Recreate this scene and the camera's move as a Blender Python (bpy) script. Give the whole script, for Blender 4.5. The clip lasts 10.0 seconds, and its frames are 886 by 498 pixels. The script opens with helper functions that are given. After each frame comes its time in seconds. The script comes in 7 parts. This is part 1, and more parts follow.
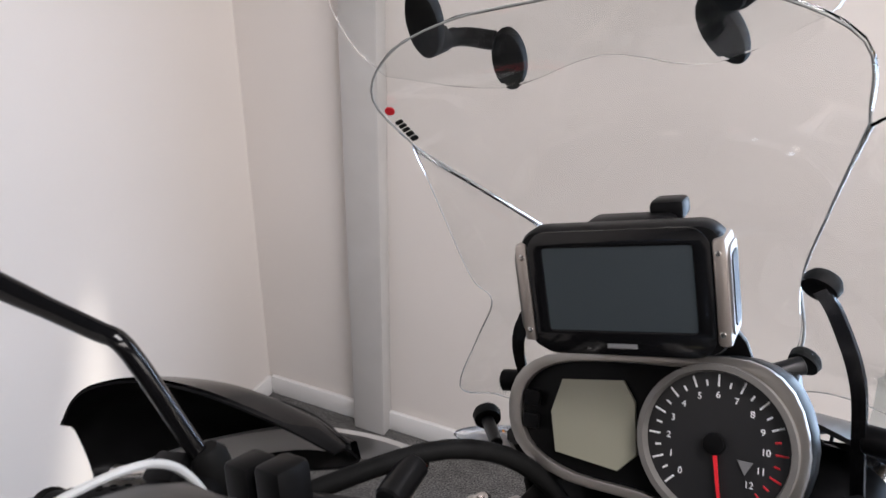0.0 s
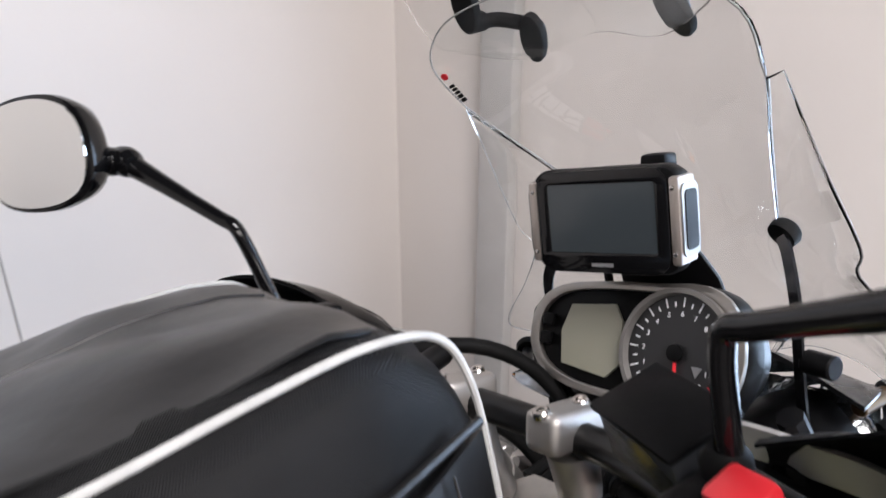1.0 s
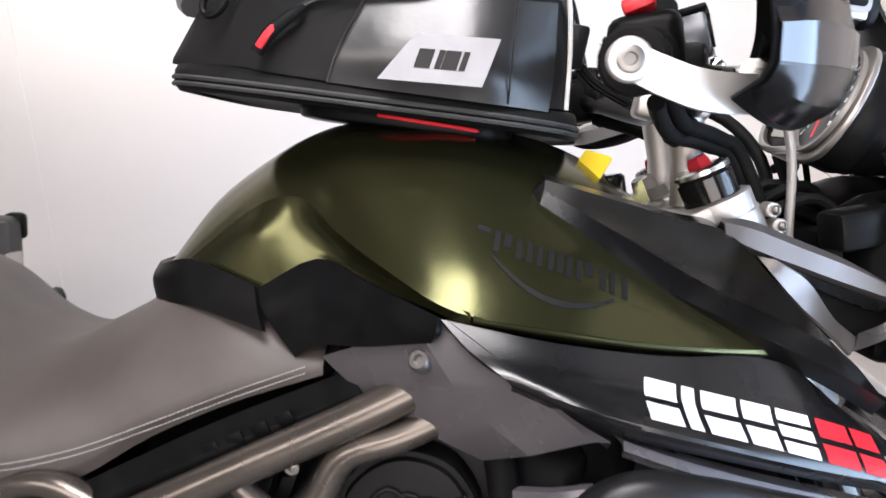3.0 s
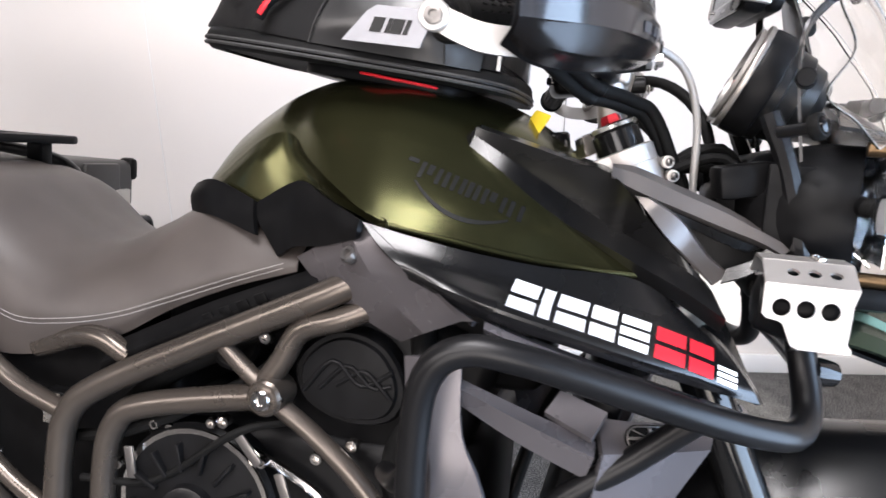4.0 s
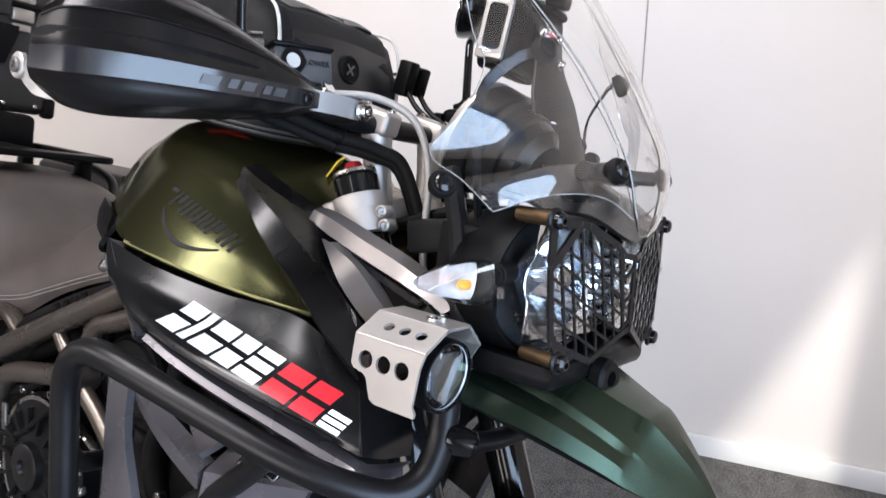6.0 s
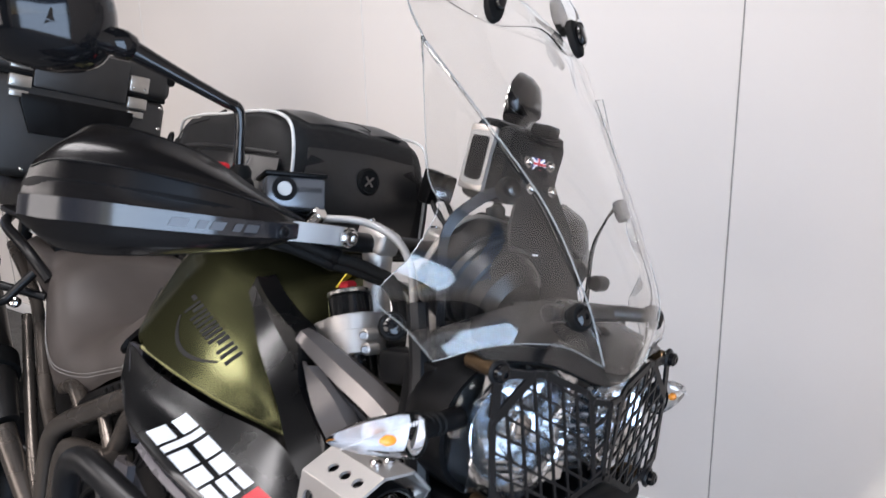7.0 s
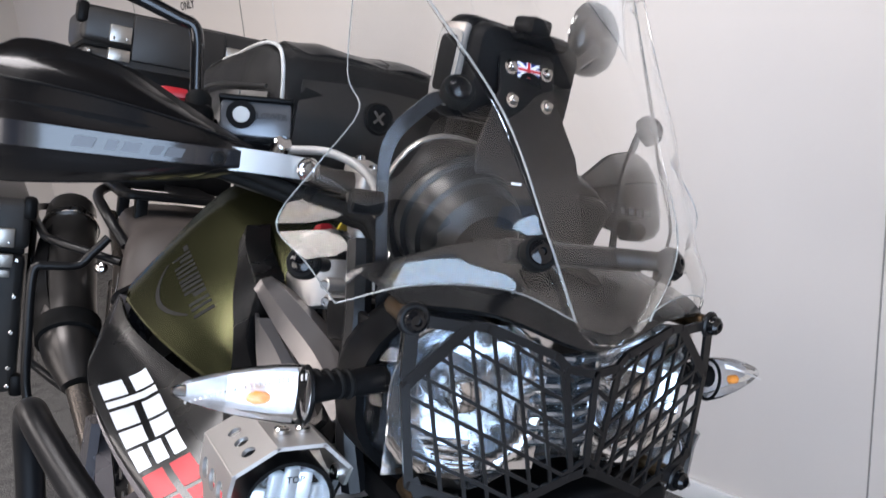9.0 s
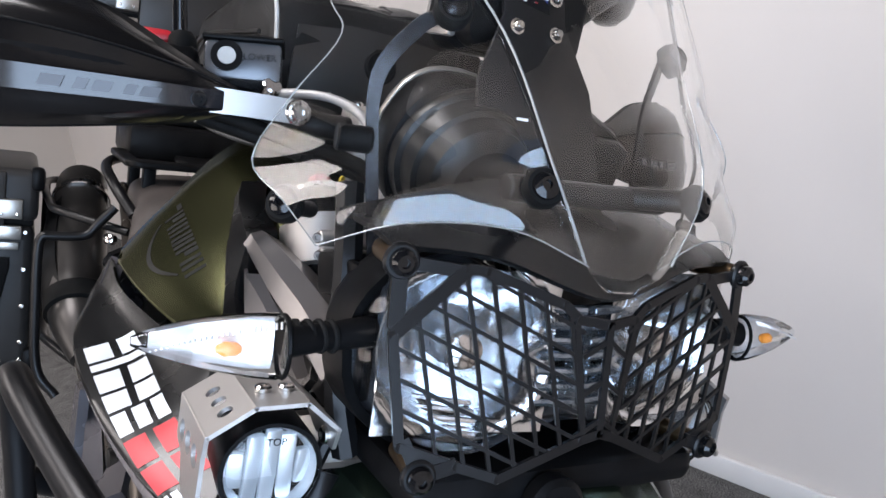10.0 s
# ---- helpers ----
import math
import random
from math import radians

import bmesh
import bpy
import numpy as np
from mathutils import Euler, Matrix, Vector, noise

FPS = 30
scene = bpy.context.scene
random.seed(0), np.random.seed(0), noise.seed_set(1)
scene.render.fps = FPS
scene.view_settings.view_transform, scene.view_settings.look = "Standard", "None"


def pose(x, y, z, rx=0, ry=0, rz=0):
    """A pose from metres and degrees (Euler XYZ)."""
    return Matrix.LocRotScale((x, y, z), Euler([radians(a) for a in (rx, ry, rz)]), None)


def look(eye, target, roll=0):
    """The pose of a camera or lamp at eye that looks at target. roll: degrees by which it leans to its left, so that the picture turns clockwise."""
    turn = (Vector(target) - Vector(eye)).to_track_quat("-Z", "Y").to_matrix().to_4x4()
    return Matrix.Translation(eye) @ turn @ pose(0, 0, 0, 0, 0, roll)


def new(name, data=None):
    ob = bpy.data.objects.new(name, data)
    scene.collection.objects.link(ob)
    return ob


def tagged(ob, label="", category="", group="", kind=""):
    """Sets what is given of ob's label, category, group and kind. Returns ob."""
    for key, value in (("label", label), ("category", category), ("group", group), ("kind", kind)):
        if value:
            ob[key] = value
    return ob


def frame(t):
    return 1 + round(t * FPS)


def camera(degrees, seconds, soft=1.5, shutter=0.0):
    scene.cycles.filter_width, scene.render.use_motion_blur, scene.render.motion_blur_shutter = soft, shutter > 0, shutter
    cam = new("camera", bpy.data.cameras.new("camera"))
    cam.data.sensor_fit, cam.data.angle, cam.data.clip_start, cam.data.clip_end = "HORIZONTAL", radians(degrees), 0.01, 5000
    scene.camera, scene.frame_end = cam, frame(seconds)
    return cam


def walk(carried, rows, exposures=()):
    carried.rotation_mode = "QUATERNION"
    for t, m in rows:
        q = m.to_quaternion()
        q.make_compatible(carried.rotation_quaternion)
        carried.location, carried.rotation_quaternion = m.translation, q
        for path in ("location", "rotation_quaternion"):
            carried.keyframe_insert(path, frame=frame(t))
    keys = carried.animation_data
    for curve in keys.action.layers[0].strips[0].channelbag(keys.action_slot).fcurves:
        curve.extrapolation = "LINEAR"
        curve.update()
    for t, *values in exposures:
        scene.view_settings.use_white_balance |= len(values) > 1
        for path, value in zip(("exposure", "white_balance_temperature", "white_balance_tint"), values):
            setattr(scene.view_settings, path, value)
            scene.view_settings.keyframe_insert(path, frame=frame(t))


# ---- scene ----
cam = camera(61.0, 10.0, shutter=0.3)
PATH = [
    (0, (-0.174, 0.147, 1.479), (-1.222, 1.596, 0.584), 1.2),
    (0.5, (-0.087, 0.116, 1.485), (-1.298, 1.44, 0.601), 0.1),
    (1, (0.023, 0.092, 1.471), (-1.369, 1.266, 0.643), 0.1),
    (1.5, (0.21, 0.03, 1.439), (-1.402, 0.928, 0.667), 0.0),
    (2, (0.353, 0.013, 1.381), (-1.422, 0.571, 0.647), 0.5),
    (2.5, (0.432, 0.113, 1.289), (-1.434, 0.278, 0.587), 0.3),
    (2.7, (0.454, 0.175, 1.28), (-1.411, 0.215, 0.559), 0.3),
    (3.8, (0.641, 0.405, 1.276), (-1.167, 0.006, 0.52), 0.3),
    (4, (0.655, 0.464, 1.274), (-1.141, 0.013, 0.519), 0.5),
    (4.5, (0.593, 0.643, 1.254), (-1.166, 0.012, 0.54), 0.2),
    (5, (0.463, 0.843, 1.246), (-1.225, 0.044, 0.53), 0.2),
    (5.2, (0.45, 0.883, 1.249), (-1.214, 0.024, 0.545), 0.3),
    (6.3, (0.431, 1.079, 1.312), (-1.042, -0.131, 0.708), -0.9),
    (6.5, (0.414, 1.105, 1.338), (-1.014, -0.17, 0.76), -1.2),
    (7, (0.301, 1.145, 1.366), (-1.011, -0.272, 0.844), -1.6),
    (7.5, (0.163, 1.165, 1.392), (-1.033, -0.366, 0.915), -2.1),
    (8, (0.106, 1.177, 1.402), (-0.988, -0.433, 0.943), -2.7),
    (8.5, (0.087, 1.182, 1.345), (-0.919, -0.48, 0.869), -3.8),
    (9, (0.067, 1.157, 1.259), (-0.875, -0.535, 0.757), -4.7),
    (9.5, (0.043, 1.137, 1.225), (-0.854, -0.575, 0.711), -5.3),
    (10, (0.028, 1.124, 1.215), (-0.843, -0.593, 0.673), -5.8),
]
walk(cam, [(t, look(eye, target, roll)) for t, eye, target, roll in PATH],
     [(0, -0.62), (1, -0.56), (2, -0.33), (2.5, -0.14), (4, 0.05), (5, -0.03), (6.5, -0.55), (8, -0.67), (9, -0.65), (10, -0.66)])

# ---- world, sun, openings' light ----
ROOM = pose(-1.358, -0.306, 0, 0, 0, 12.7)  # the room's own axes: x off the long wall, y along it
world = bpy.data.worlds.new("daylight")
scene.world = world
world.use_nodes = True
wt = world.node_tree
sky = wt.nodes.new("ShaderNodeTexSky")
sky.sky_type, sky.sun_disc = "NISHITA", False
SUN_EL, SUN_AZ = 37.0, 58.0  # azimuth clockwise from +y
sky.sun_elevation, sky.sun_rotation = radians(SUN_EL), radians(SUN_AZ)
wt.links.new(sky.outputs[0], wt.nodes["Background"].inputs[0])
wt.nodes["Background"].inputs[1].default_value = 0.15


def lamp(name, kind, energy, m, colour=(1, 1, 1), **more):
    data = bpy.data.lights.new(name, kind)
    data.energy, data.color = energy, colour
    ob = new(name, data)
    ob.matrix_world = m
    return ob, data


sun_dir = Vector((math.sin(radians(SUN_AZ)) * math.cos(radians(SUN_EL)), math.cos(radians(SUN_AZ)) * math.cos(radians(SUN_EL)), math.sin(radians(SUN_EL))))
sun, sun_data = lamp("sun", "SUN", 4.0, look(sun_dir * 30, (0, 0, 0)), (1, 0.95, 0.87))
sun_data.angle = radians(2.0)
# daylight of the wide doorway ahead, of an assumed long window and of two added roof lights
# Unseen roof lights, placed for even wall light and highlights on tank and screen.
ADDED_ROOFS = ((3.1, 4.4, -5.1, 0.3, 240.0, (1, 0.92, 0.9)), (1.55, 2.6, -0.6, 0.5, 100.0, (0.97, 0.93, 0.95)))


def daylight(name, watts, eye, at, w, h, colour):
    ob, data = lamp(name, "AREA", watts, ROOM @ look(eye, at), colour)
    data.shape, data.size, data.size_y = "RECTANGLE", w, h


daylight("door_daylight", 122.0, (2.75, 1.95, 1.05), (2.75, 0, 0.95), 2.1, 1.7, (0.66, 0.87, 1.2))
# Unseen window, assumed and placed for the side highlights on tank and panels.
daylight("assumed_window_light", 102.0, (5.1, -0.35, 1.45), (0, -0.35, 1.2), 2.7, 1.8, (1, 0.9, 0.86))
for x0, x1, y0, y1, watts, colour in ADDED_ROOFS:
    ob, data = lamp("added_roof_light", "AREA", watts, ROOM @ pose((x0 + x1) / 2, (y0 + y1) / 2, 3.04), colour)
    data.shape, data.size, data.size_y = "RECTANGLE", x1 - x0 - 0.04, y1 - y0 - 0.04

# ---- materials ----


def mat(name, colour, rough=0.5, metal=0.0, noise_scale=0.0, vary=0.0, bump=0.0, bump_scale=200.0, coat=0.0, rough_vary=0.0, spec=0.5, depth=0.001):
    """A surface with broad colour variation and fine relief, both in object metres."""
    m = bpy.data.materials.new(name)
    m.use_nodes = True
    nt = m.node_tree
    b = nt.nodes["Principled BSDF"]
    b.inputs["Base Color"].default_value = (*colour, 1)
    b.inputs["Roughness"].default_value = rough
    b.inputs["Metallic"].default_value = metal
    b.inputs["Specular IOR Level"].default_value = spec
    b.inputs["Coat Weight"].default_value = coat
    b.inputs["Coat Roughness"].default_value = 0.08
    co = nt.nodes.new("ShaderNodeTexCoord")
    if vary or rough_vary:
        n = nt.nodes.new("ShaderNodeTexNoise")
        n.inputs["Scale"].default_value = noise_scale or 9.0
        n.inputs["Detail"].default_value = 6
        nt.links.new(co.outputs["Object"], n.inputs["Vector"])
        if vary:
            r = nt.nodes.new("ShaderNodeMapRange")
            r.inputs[1].default_value, r.inputs[2].default_value = 0.3, 0.7
            r.inputs[3].default_value, r.inputs[4].default_value = 1 - vary, 1 + vary
            mx = nt.nodes.new("ShaderNodeMix")
            mx.data_type, mx.blend_type = "RGBA", "MULTIPLY"
            mx.inputs[0].default_value = 1
            mx.inputs[6].default_value = (*colour, 1)
            nt.links.new(n.outputs[0], r.inputs[0])
            nt.links.new(r.outputs[0], mx.inputs[7])
            nt.links.new(mx.outputs[2], b.inputs["Base Color"])
        if rough_vary:
            r2 = nt.nodes.new("ShaderNodeMapRange")
            r2.inputs[1].default_value, r2.inputs[2].default_value = 0.3, 0.7
            r2.inputs[3].default_value, r2.inputs[4].default_value = rough - rough_vary, rough + rough_vary
            nt.links.new(n.outputs[0], r2.inputs[0])
            nt.links.new(r2.outputs[0], b.inputs["Roughness"])
    if bump:
        n2 = nt.nodes.new("ShaderNodeTexNoise")
        n2.inputs["Scale"].default_value = bump_scale
        n2.inputs["Detail"].default_value = 4
        bp = nt.nodes.new("ShaderNodeBump")
        bp.inputs["Strength"].default_value = bump
        bp.inputs["Distance"].default_value = depth
        nt.links.new(co.outputs["Object"], n2.inputs["Vector"])
        nt.links.new(n2.outputs[0], bp.inputs["Height"])
        nt.links.new(bp.outputs[0], b.inputs["Normal"])
    return m


def glass(name, colour=(1, 1, 1), rough=0.0, ior=1.47):
    m = bpy.data.materials.new(name)
    m.use_nodes = True
    b = m.node_tree.nodes["Principled BSDF"]
    b.inputs["Base Color"].default_value = (*colour, 1)
    b.inputs["Roughness"].default_value = rough
    b.inputs["Transmission Weight"].default_value = 1.0
    b.inputs["IOR"].default_value = ior
    return m


def clear(name, tint=(1, 1, 1)):
    """Thin clear moulding: see-through, with a gloss that grows at a slant."""
    m = bpy.data.materials.new(name)
    m.use_nodes = True
    nt = m.node_tree
    nt.nodes.remove(nt.nodes["Principled BSDF"])
    see, shine, mix, fr = (nt.nodes.new(k) for k in ("ShaderNodeBsdfTransparent", "ShaderNodeBsdfGlossy", "ShaderNodeMixShader", "ShaderNodeFresnel"))
    see.inputs["Color"].default_value = (*tint, 1)
    shine.inputs["Roughness"].default_value = 0.03
    fr.inputs["IOR"].default_value = 1.45
    nt.links.new(fr.outputs[0], mix.inputs[0])
    nt.links.new(see.outputs[0], mix.inputs[1])
    nt.links.new(shine.outputs[0], mix.inputs[2])
    nt.links.new(mix.outputs[0], nt.nodes["Material Output"].inputs["Surface"])
    return m


def weave(name, colour, scale=420.0, rough=0.6):
    """Woven nylon: two crossed wave bands as relief."""
    m = mat(name, colour, rough, vary=0.2, noise_scale=25, spec=0.22)
    nt = m.node_tree
    co = nt.nodes.new("ShaderNodeTexCoord")
    bands = []
    for axis in ("DIAGONAL", "Z"):
        w = nt.nodes.new("ShaderNodeTexWave")
        w.bands_direction = axis
        w.inputs["Scale"].default_value = scale
        nt.links.new(co.outputs["Object"], w.inputs["Vector"])
        bands.append(w)
    mm = nt.nodes.new("ShaderNodeMath")
    mm.operation = "MULTIPLY"
    nt.links.new(bands[0].outputs["Fac"], mm.inputs[0])
    nt.links.new(bands[1].outputs["Fac"], mm.inputs[1])
    bp = nt.nodes.new("ShaderNodeBump")
    bp.inputs["Strength"].default_value = 0.5
    bp.inputs["Distance"].default_value = 0.001
    nt.links.new(mm.outputs[0], bp.inputs["Height"])
    nt.links.new(bp.outputs[0], nt.nodes["Principled BSDF"].inputs["Normal"])
    return m


GREEN = mat("olive_green_paint", (0.068, 0.068, 0.032), 0.22, 0.88, vary=0.05, noise_scale=4, spec=0.3)
BEAK_GREEN = mat("dark_green_paint", (0.04, 0.058, 0.04), 0.26, 0.88, vary=0.05, noise_scale=4, spec=0.3)
SATIN = mat("satin_black_paint", (0.004, 0.004, 0.0043), 0.27, vary=0.1, rough_vary=0.03, spec=0.55)
BLACK = mat("black_plastic", (0.004, 0.004, 0.0043), 0.38, vary=0.25, noise_scale=40, rough_vary=0.05, spec=0.08)
GUARD = mat("handguard_black", (0.0045, 0.004, 0.004), 0.2, vary=0.1, rough_vary=0.04, spec=0.3)
RUBBER = mat("black_rubber", (0.005, 0.005, 0.005), 0.65, vary=0.3, noise_scale=60, bump=0.08, bump_scale=1200, spec=0.1)
GLOSS = mat("gloss_black_enamel", (0.004, 0.004, 0.0045), 0.1, spec=0.4, rough_vary=0.03)
POWDER = mat("black_powder_coat", (0.0045, 0.0045, 0.005), 0.34, vary=0.15, rough_vary=0.05, spec=0.26)
STAY = mat("black_spring_steel", (0.02, 0.02, 0.022), 0.22, 0.6, vary=0.1, spec=0.6)
GREY = mat("graphite_plastic", (0.112, 0.104, 0.11), 0.27, 0.45, vary=0.08, rough_vary=0.05, bump=0.03, bump_scale=1400, spec=0.3)
WING = mat("bronze_grey_paint", (0.16, 0.146, 0.14), 0.28, 0.6, vary=0.05, bump=0.04, bump_scale=1500)
FRAME = mat("bronze_frame_paint", (0.105, 0.09, 0.078), 0.28, 0.75, vary=0.08, rough_vary=0.05)
DARK = mat("engine_black", (0.006, 0.006, 0.0065), 0.38, 0.1, vary=0.3, noise_scale=30, bump=0.05, bump_scale=900, spec=0.1)
ALU = mat("brushed_aluminium", (0.62, 0.6, 0.57), 0.28, 1.0, vary=0.08, noise_scale=25, rough_vary=0.08)
CAST = mat("cast_aluminium", (0.55, 0.53, 0.5), 0.42, 0.9, vary=0.12, noise_scale=40, bump=0.3, bump_scale=800)
ALU_MATT = mat("blasted_aluminium", (0.5, 0.475, 0.45), 0.42, 0.85, vary=0.06, bump=0.25, bump_scale=1800)
STEEL = mat("polished_steel", (0.62, 0.6, 0.58), 0.16, 1.0, rough_vary=0.06)
BOLT_GREY = mat("zinc_bolt", (0.2, 0.19, 0.185), 0.35, 0.9, vary=0.1)
CHROME = mat("chrome_reflector", (0.72, 0.735, 0.75), 0.15, 1.0)
FOG_CHROME = mat("fog_reflector", (0.66, 0.68, 0.7), 0.36, 0.8, vary=0.05)
MIRROR = mat("mirror_glass", (0.82, 0.83, 0.82), 0.02, 1.0)
SEAT = mat("seat_vinyl", (0.05, 0.0425, 0.039), 0.46, vary=0.15, noise_scale=12, bump=0.12, bump_scale=1500, spec=0.3)
VINYL = mat("bag_vinyl", (0.008, 0.008, 0.0085), 0.34, vary=0.2, noise_scale=14, rough_vary=0.06, bump=0.22, bump_scale=20, depth=0.006, spec=0.65)
FABRIC = weave("bag_fabric", (0.004, 0.004, 0.0044), rough=0.46)
PIPE_GREY = mat("reflective_piping", (0.42, 0.42, 0.41), 0.5, vary=0.12, noise_scale=60, bump=0.2, bump_scale=1500)
PATCH_GREY = mat("reflective_patch", (0.22, 0.22, 0.235), 0.5, 0.3, vary=0.08, noise_scale=30, bump=0.2, bump_scale=2000)
WHITE = mat("white_decal", (0.75, 0.76, 0.77), 0.4, vary=0.04)
RED = mat("red_decal", (0.5, 0.015, 0.025), 0.4, vary=0.06)
RED_PLASTIC = mat("red_plastic", (0.62, 0.02, 0.03), 0.35, vary=0.06, bump=0.1)
RED_METAL = mat("red_anodised", (0.45, 0.02, 0.03), 0.3, 0.6)
BLUE = mat("blue_decal", (0.01, 0.02, 0.16), 0.4)
YELLOW = mat("yellow_tag", (0.7, 0.52, 0.03), 0.5, vary=0.08)
INK = mat("dark_decal", (0.01, 0.01, 0.01), 0.5, 0.3, spec=0.25)
GREY_INK = mat("grey_decal", (0.16, 0.16, 0.165), 0.45)
BRASS = mat("bronze_spacer", (0.1, 0.065, 0.035), 0.35, 0.9)
AMBER = mat("amber_bulb", (0.9, 0.3, 0.03), 0.15, spec=0.7)
SCREEN = glass("clear_polycarbonate", (0.985, 0.99, 0.985), 0.0, 1.5)
# Opaque grey for the bright line that light makes in the screen's edges.
EDGE = mat("edge_glint", (0.22, 0.225, 0.22), 0.15, vary=0.15, noise_scale=60, spec=0.6)
HOUSING = mat("dial_housing_black", (0.006, 0.006, 0.006), 0.3, vary=0.2, noise_scale=30, spec=0.28, bump=0.05, bump_scale=1400)
LENS = clear("clear_lens", (0.97, 0.98, 0.985))
DISPLAY = mat("dark_display", (0.035, 0.043, 0.048), 0.18, spec=0.6)
LCD = mat("lcd_panel", (0.28, 0.27, 0.21), 0.25, vary=0.05)
GPS_SIDE = mat("titanium_trim", (0.36, 0.32, 0.29), 0.35, 0.7, vary=0.05)
STITCH = mat("grey_thread", (0.25, 0.24, 0.23), 0.8)
CLEAR_GREY = mat("braided_hose", (0.3, 0.29, 0.28), 0.3, 0.4, bump=0.4, bump_scale=1800)

# ---- shape tools ----


def cr(p0, p1, p2, p3, t):
    return 0.5 * (2 * p1 + (p2 - p0) * t + (2 * p0 - 5 * p1 + 4 * p2 - p3) * t * t + (3 * p1 - p0 - 3 * p2 + p3) * t ** 3)


def spline(pts, res, closed=False):
    """A smooth line through points, res steps to a span."""
    pts = [Vector(p) for p in pts]
    n, out = len(pts), []
    for i in range(n if closed else n - 1):
        if closed:
            a, b, c, d = (pts[(i + k) % n] for k in (-1, 0, 1, 2))
        else:
            b, c = pts[i], pts[i + 1]
            a, d = (pts[i - 1] if i else b * 2 - c), (pts[i + 2] if i + 2 < n else c * 2 - b)
        out += [cr(a, b, c, d, k / res) for k in range(res)]
    return out if closed else out + [pts[-1]]


def smoothed(bm, angle=38):
    for f in bm.faces:
        f.smooth = True
    lim = radians(angle)
    for e in bm.edges:
        if len(e.link_faces) == 2 and e.calc_face_angle(0) > lim:
            e.smooth = False
    return bm


def finish(bm, name, smooth=True, angle=38):
    bmesh.ops.recalc_face_normals(bm, faces=bm.faces)
    if smooth:
        smoothed(bm, angle)
    me = bpy.data.meshes.new(name)
    bm.to_mesh(me)
    bm.free()
    return me


def part(name, shape, material, parent=None, label="", angle=38, m=None):
    """Links a bmesh or mesh as one object under a thing or a part."""
    me = shape if isinstance(shape, bpy.types.Mesh) else finish(shape, name, True, angle)
    me.materials.clear()
    me.materials.append(material)
    ob = new(name, me)
    if parent:
        ob.parent = parent
    if m is not None:
        ob.matrix_basis = m
    if label:
        tagged(ob, label)
    return ob


def thing(name, label, category, m=None, group="", kind=""):
    ob = new(name)
    ob.empty_display_size = 0.05
    if m is not None:
        ob.matrix_basis = m
    return tagged(ob, label, category, group, kind)


def mirrored(bm):
    """The same shape on the other side of the middle plane."""
    c = bm.copy()
    for v in c.verts:
        v.co.x = -v.co.x
    bmesh.ops.reverse_faces(c, faces=c.faces)
    return c


def both(name, bm, material, parent, label="", angle=38):
    other = mirrored(bm)
    own, far = parent if isinstance(parent, (tuple, list)) else (parent, parent)
    return [part(name, bm, material, own, label, angle), part(name, other, material, far, label, angle)]


def mv(p):
    return Vector((-p[0], p[1], p[2]))


def sheet(rows, thick, closed_v=False):
    """A shell of even thickness from a grid of points."""
    bm = bmesh.new()
    nr, nc = len(rows), len(rows[0])
    front = [[bm.verts.new(p) for p in r] for r in rows]
    fs = []
    for i in range(nr - 1):
        for j in range(nc - 1):
            q = [front[i][j], front[i][j + 1], front[i + 1][j + 1], front[i + 1][j]]
            q = [v for k, v in enumerate(q) if (v.co - q[k - 1].co).length > 1e-6]
            if len(q) > 2:
                fs.append(bm.faces.new(q))
    bm.normal_update()
    if thick:
        back = [[bm.verts.new(v.co - v.normal * thick) for v in r] for r in front]
        for i in range(nr - 1):
            for j in range(nc - 1):
                q = [back[i][j], back[i + 1][j], back[i + 1][j + 1], back[i][j + 1]]
                q = [v for k, v in enumerate(q) if (v.co - q[k - 1].co).length > 1e-6]
                if len(q) > 2:
                    bm.faces.new(q)
        rim = [(0, j) for j in range(nc)] + [(i, nc - 1) for i in range(1, nr)] + [(nr - 1, j) for j in range(nc - 2, -1, -1)] + [(i, 0) for i in range(nr - 2, 0, -1)]
        for k in range(len(rim)):
            (a, b), (c, d) = rim[k], rim[(k + 1) % len(rim)]
            if (front[a][b].co - front[c][d].co).length > 1e-6:
                bm.faces.new([front[a][b], back[a][b], back[c][d], front[c][d]])
    bmesh.ops.remove_doubles(bm, verts=bm.verts, dist=1e-5)
    return bm


def patch(net, res=(5, 5), thick=0.003):
    """A smooth panel over a small net of control points."""
    rows = [spline(r, res[1]) for r in net]
    cols = list(zip(*rows))
    fine = [spline(c, res[0]) for c in cols]
    return sheet(list(zip(*fine)), thick)


def skin(rings, cap=True, closed=True):
    bm = bmesh.new()
    vs = [[bm.verts.new(p) for p in r] for r in rings]
    n = len(rings[0])
    for a, b in zip(vs, vs[1:]):
        for j in range(n if closed else n - 1):
            bm.faces.new([a[j], a[(j + 1) % n], b[(j + 1) % n], b[j]])
    if cap and closed:
        bm.faces.new(vs[0][::-1])
        bm.faces.new(vs[-1])
    return bm


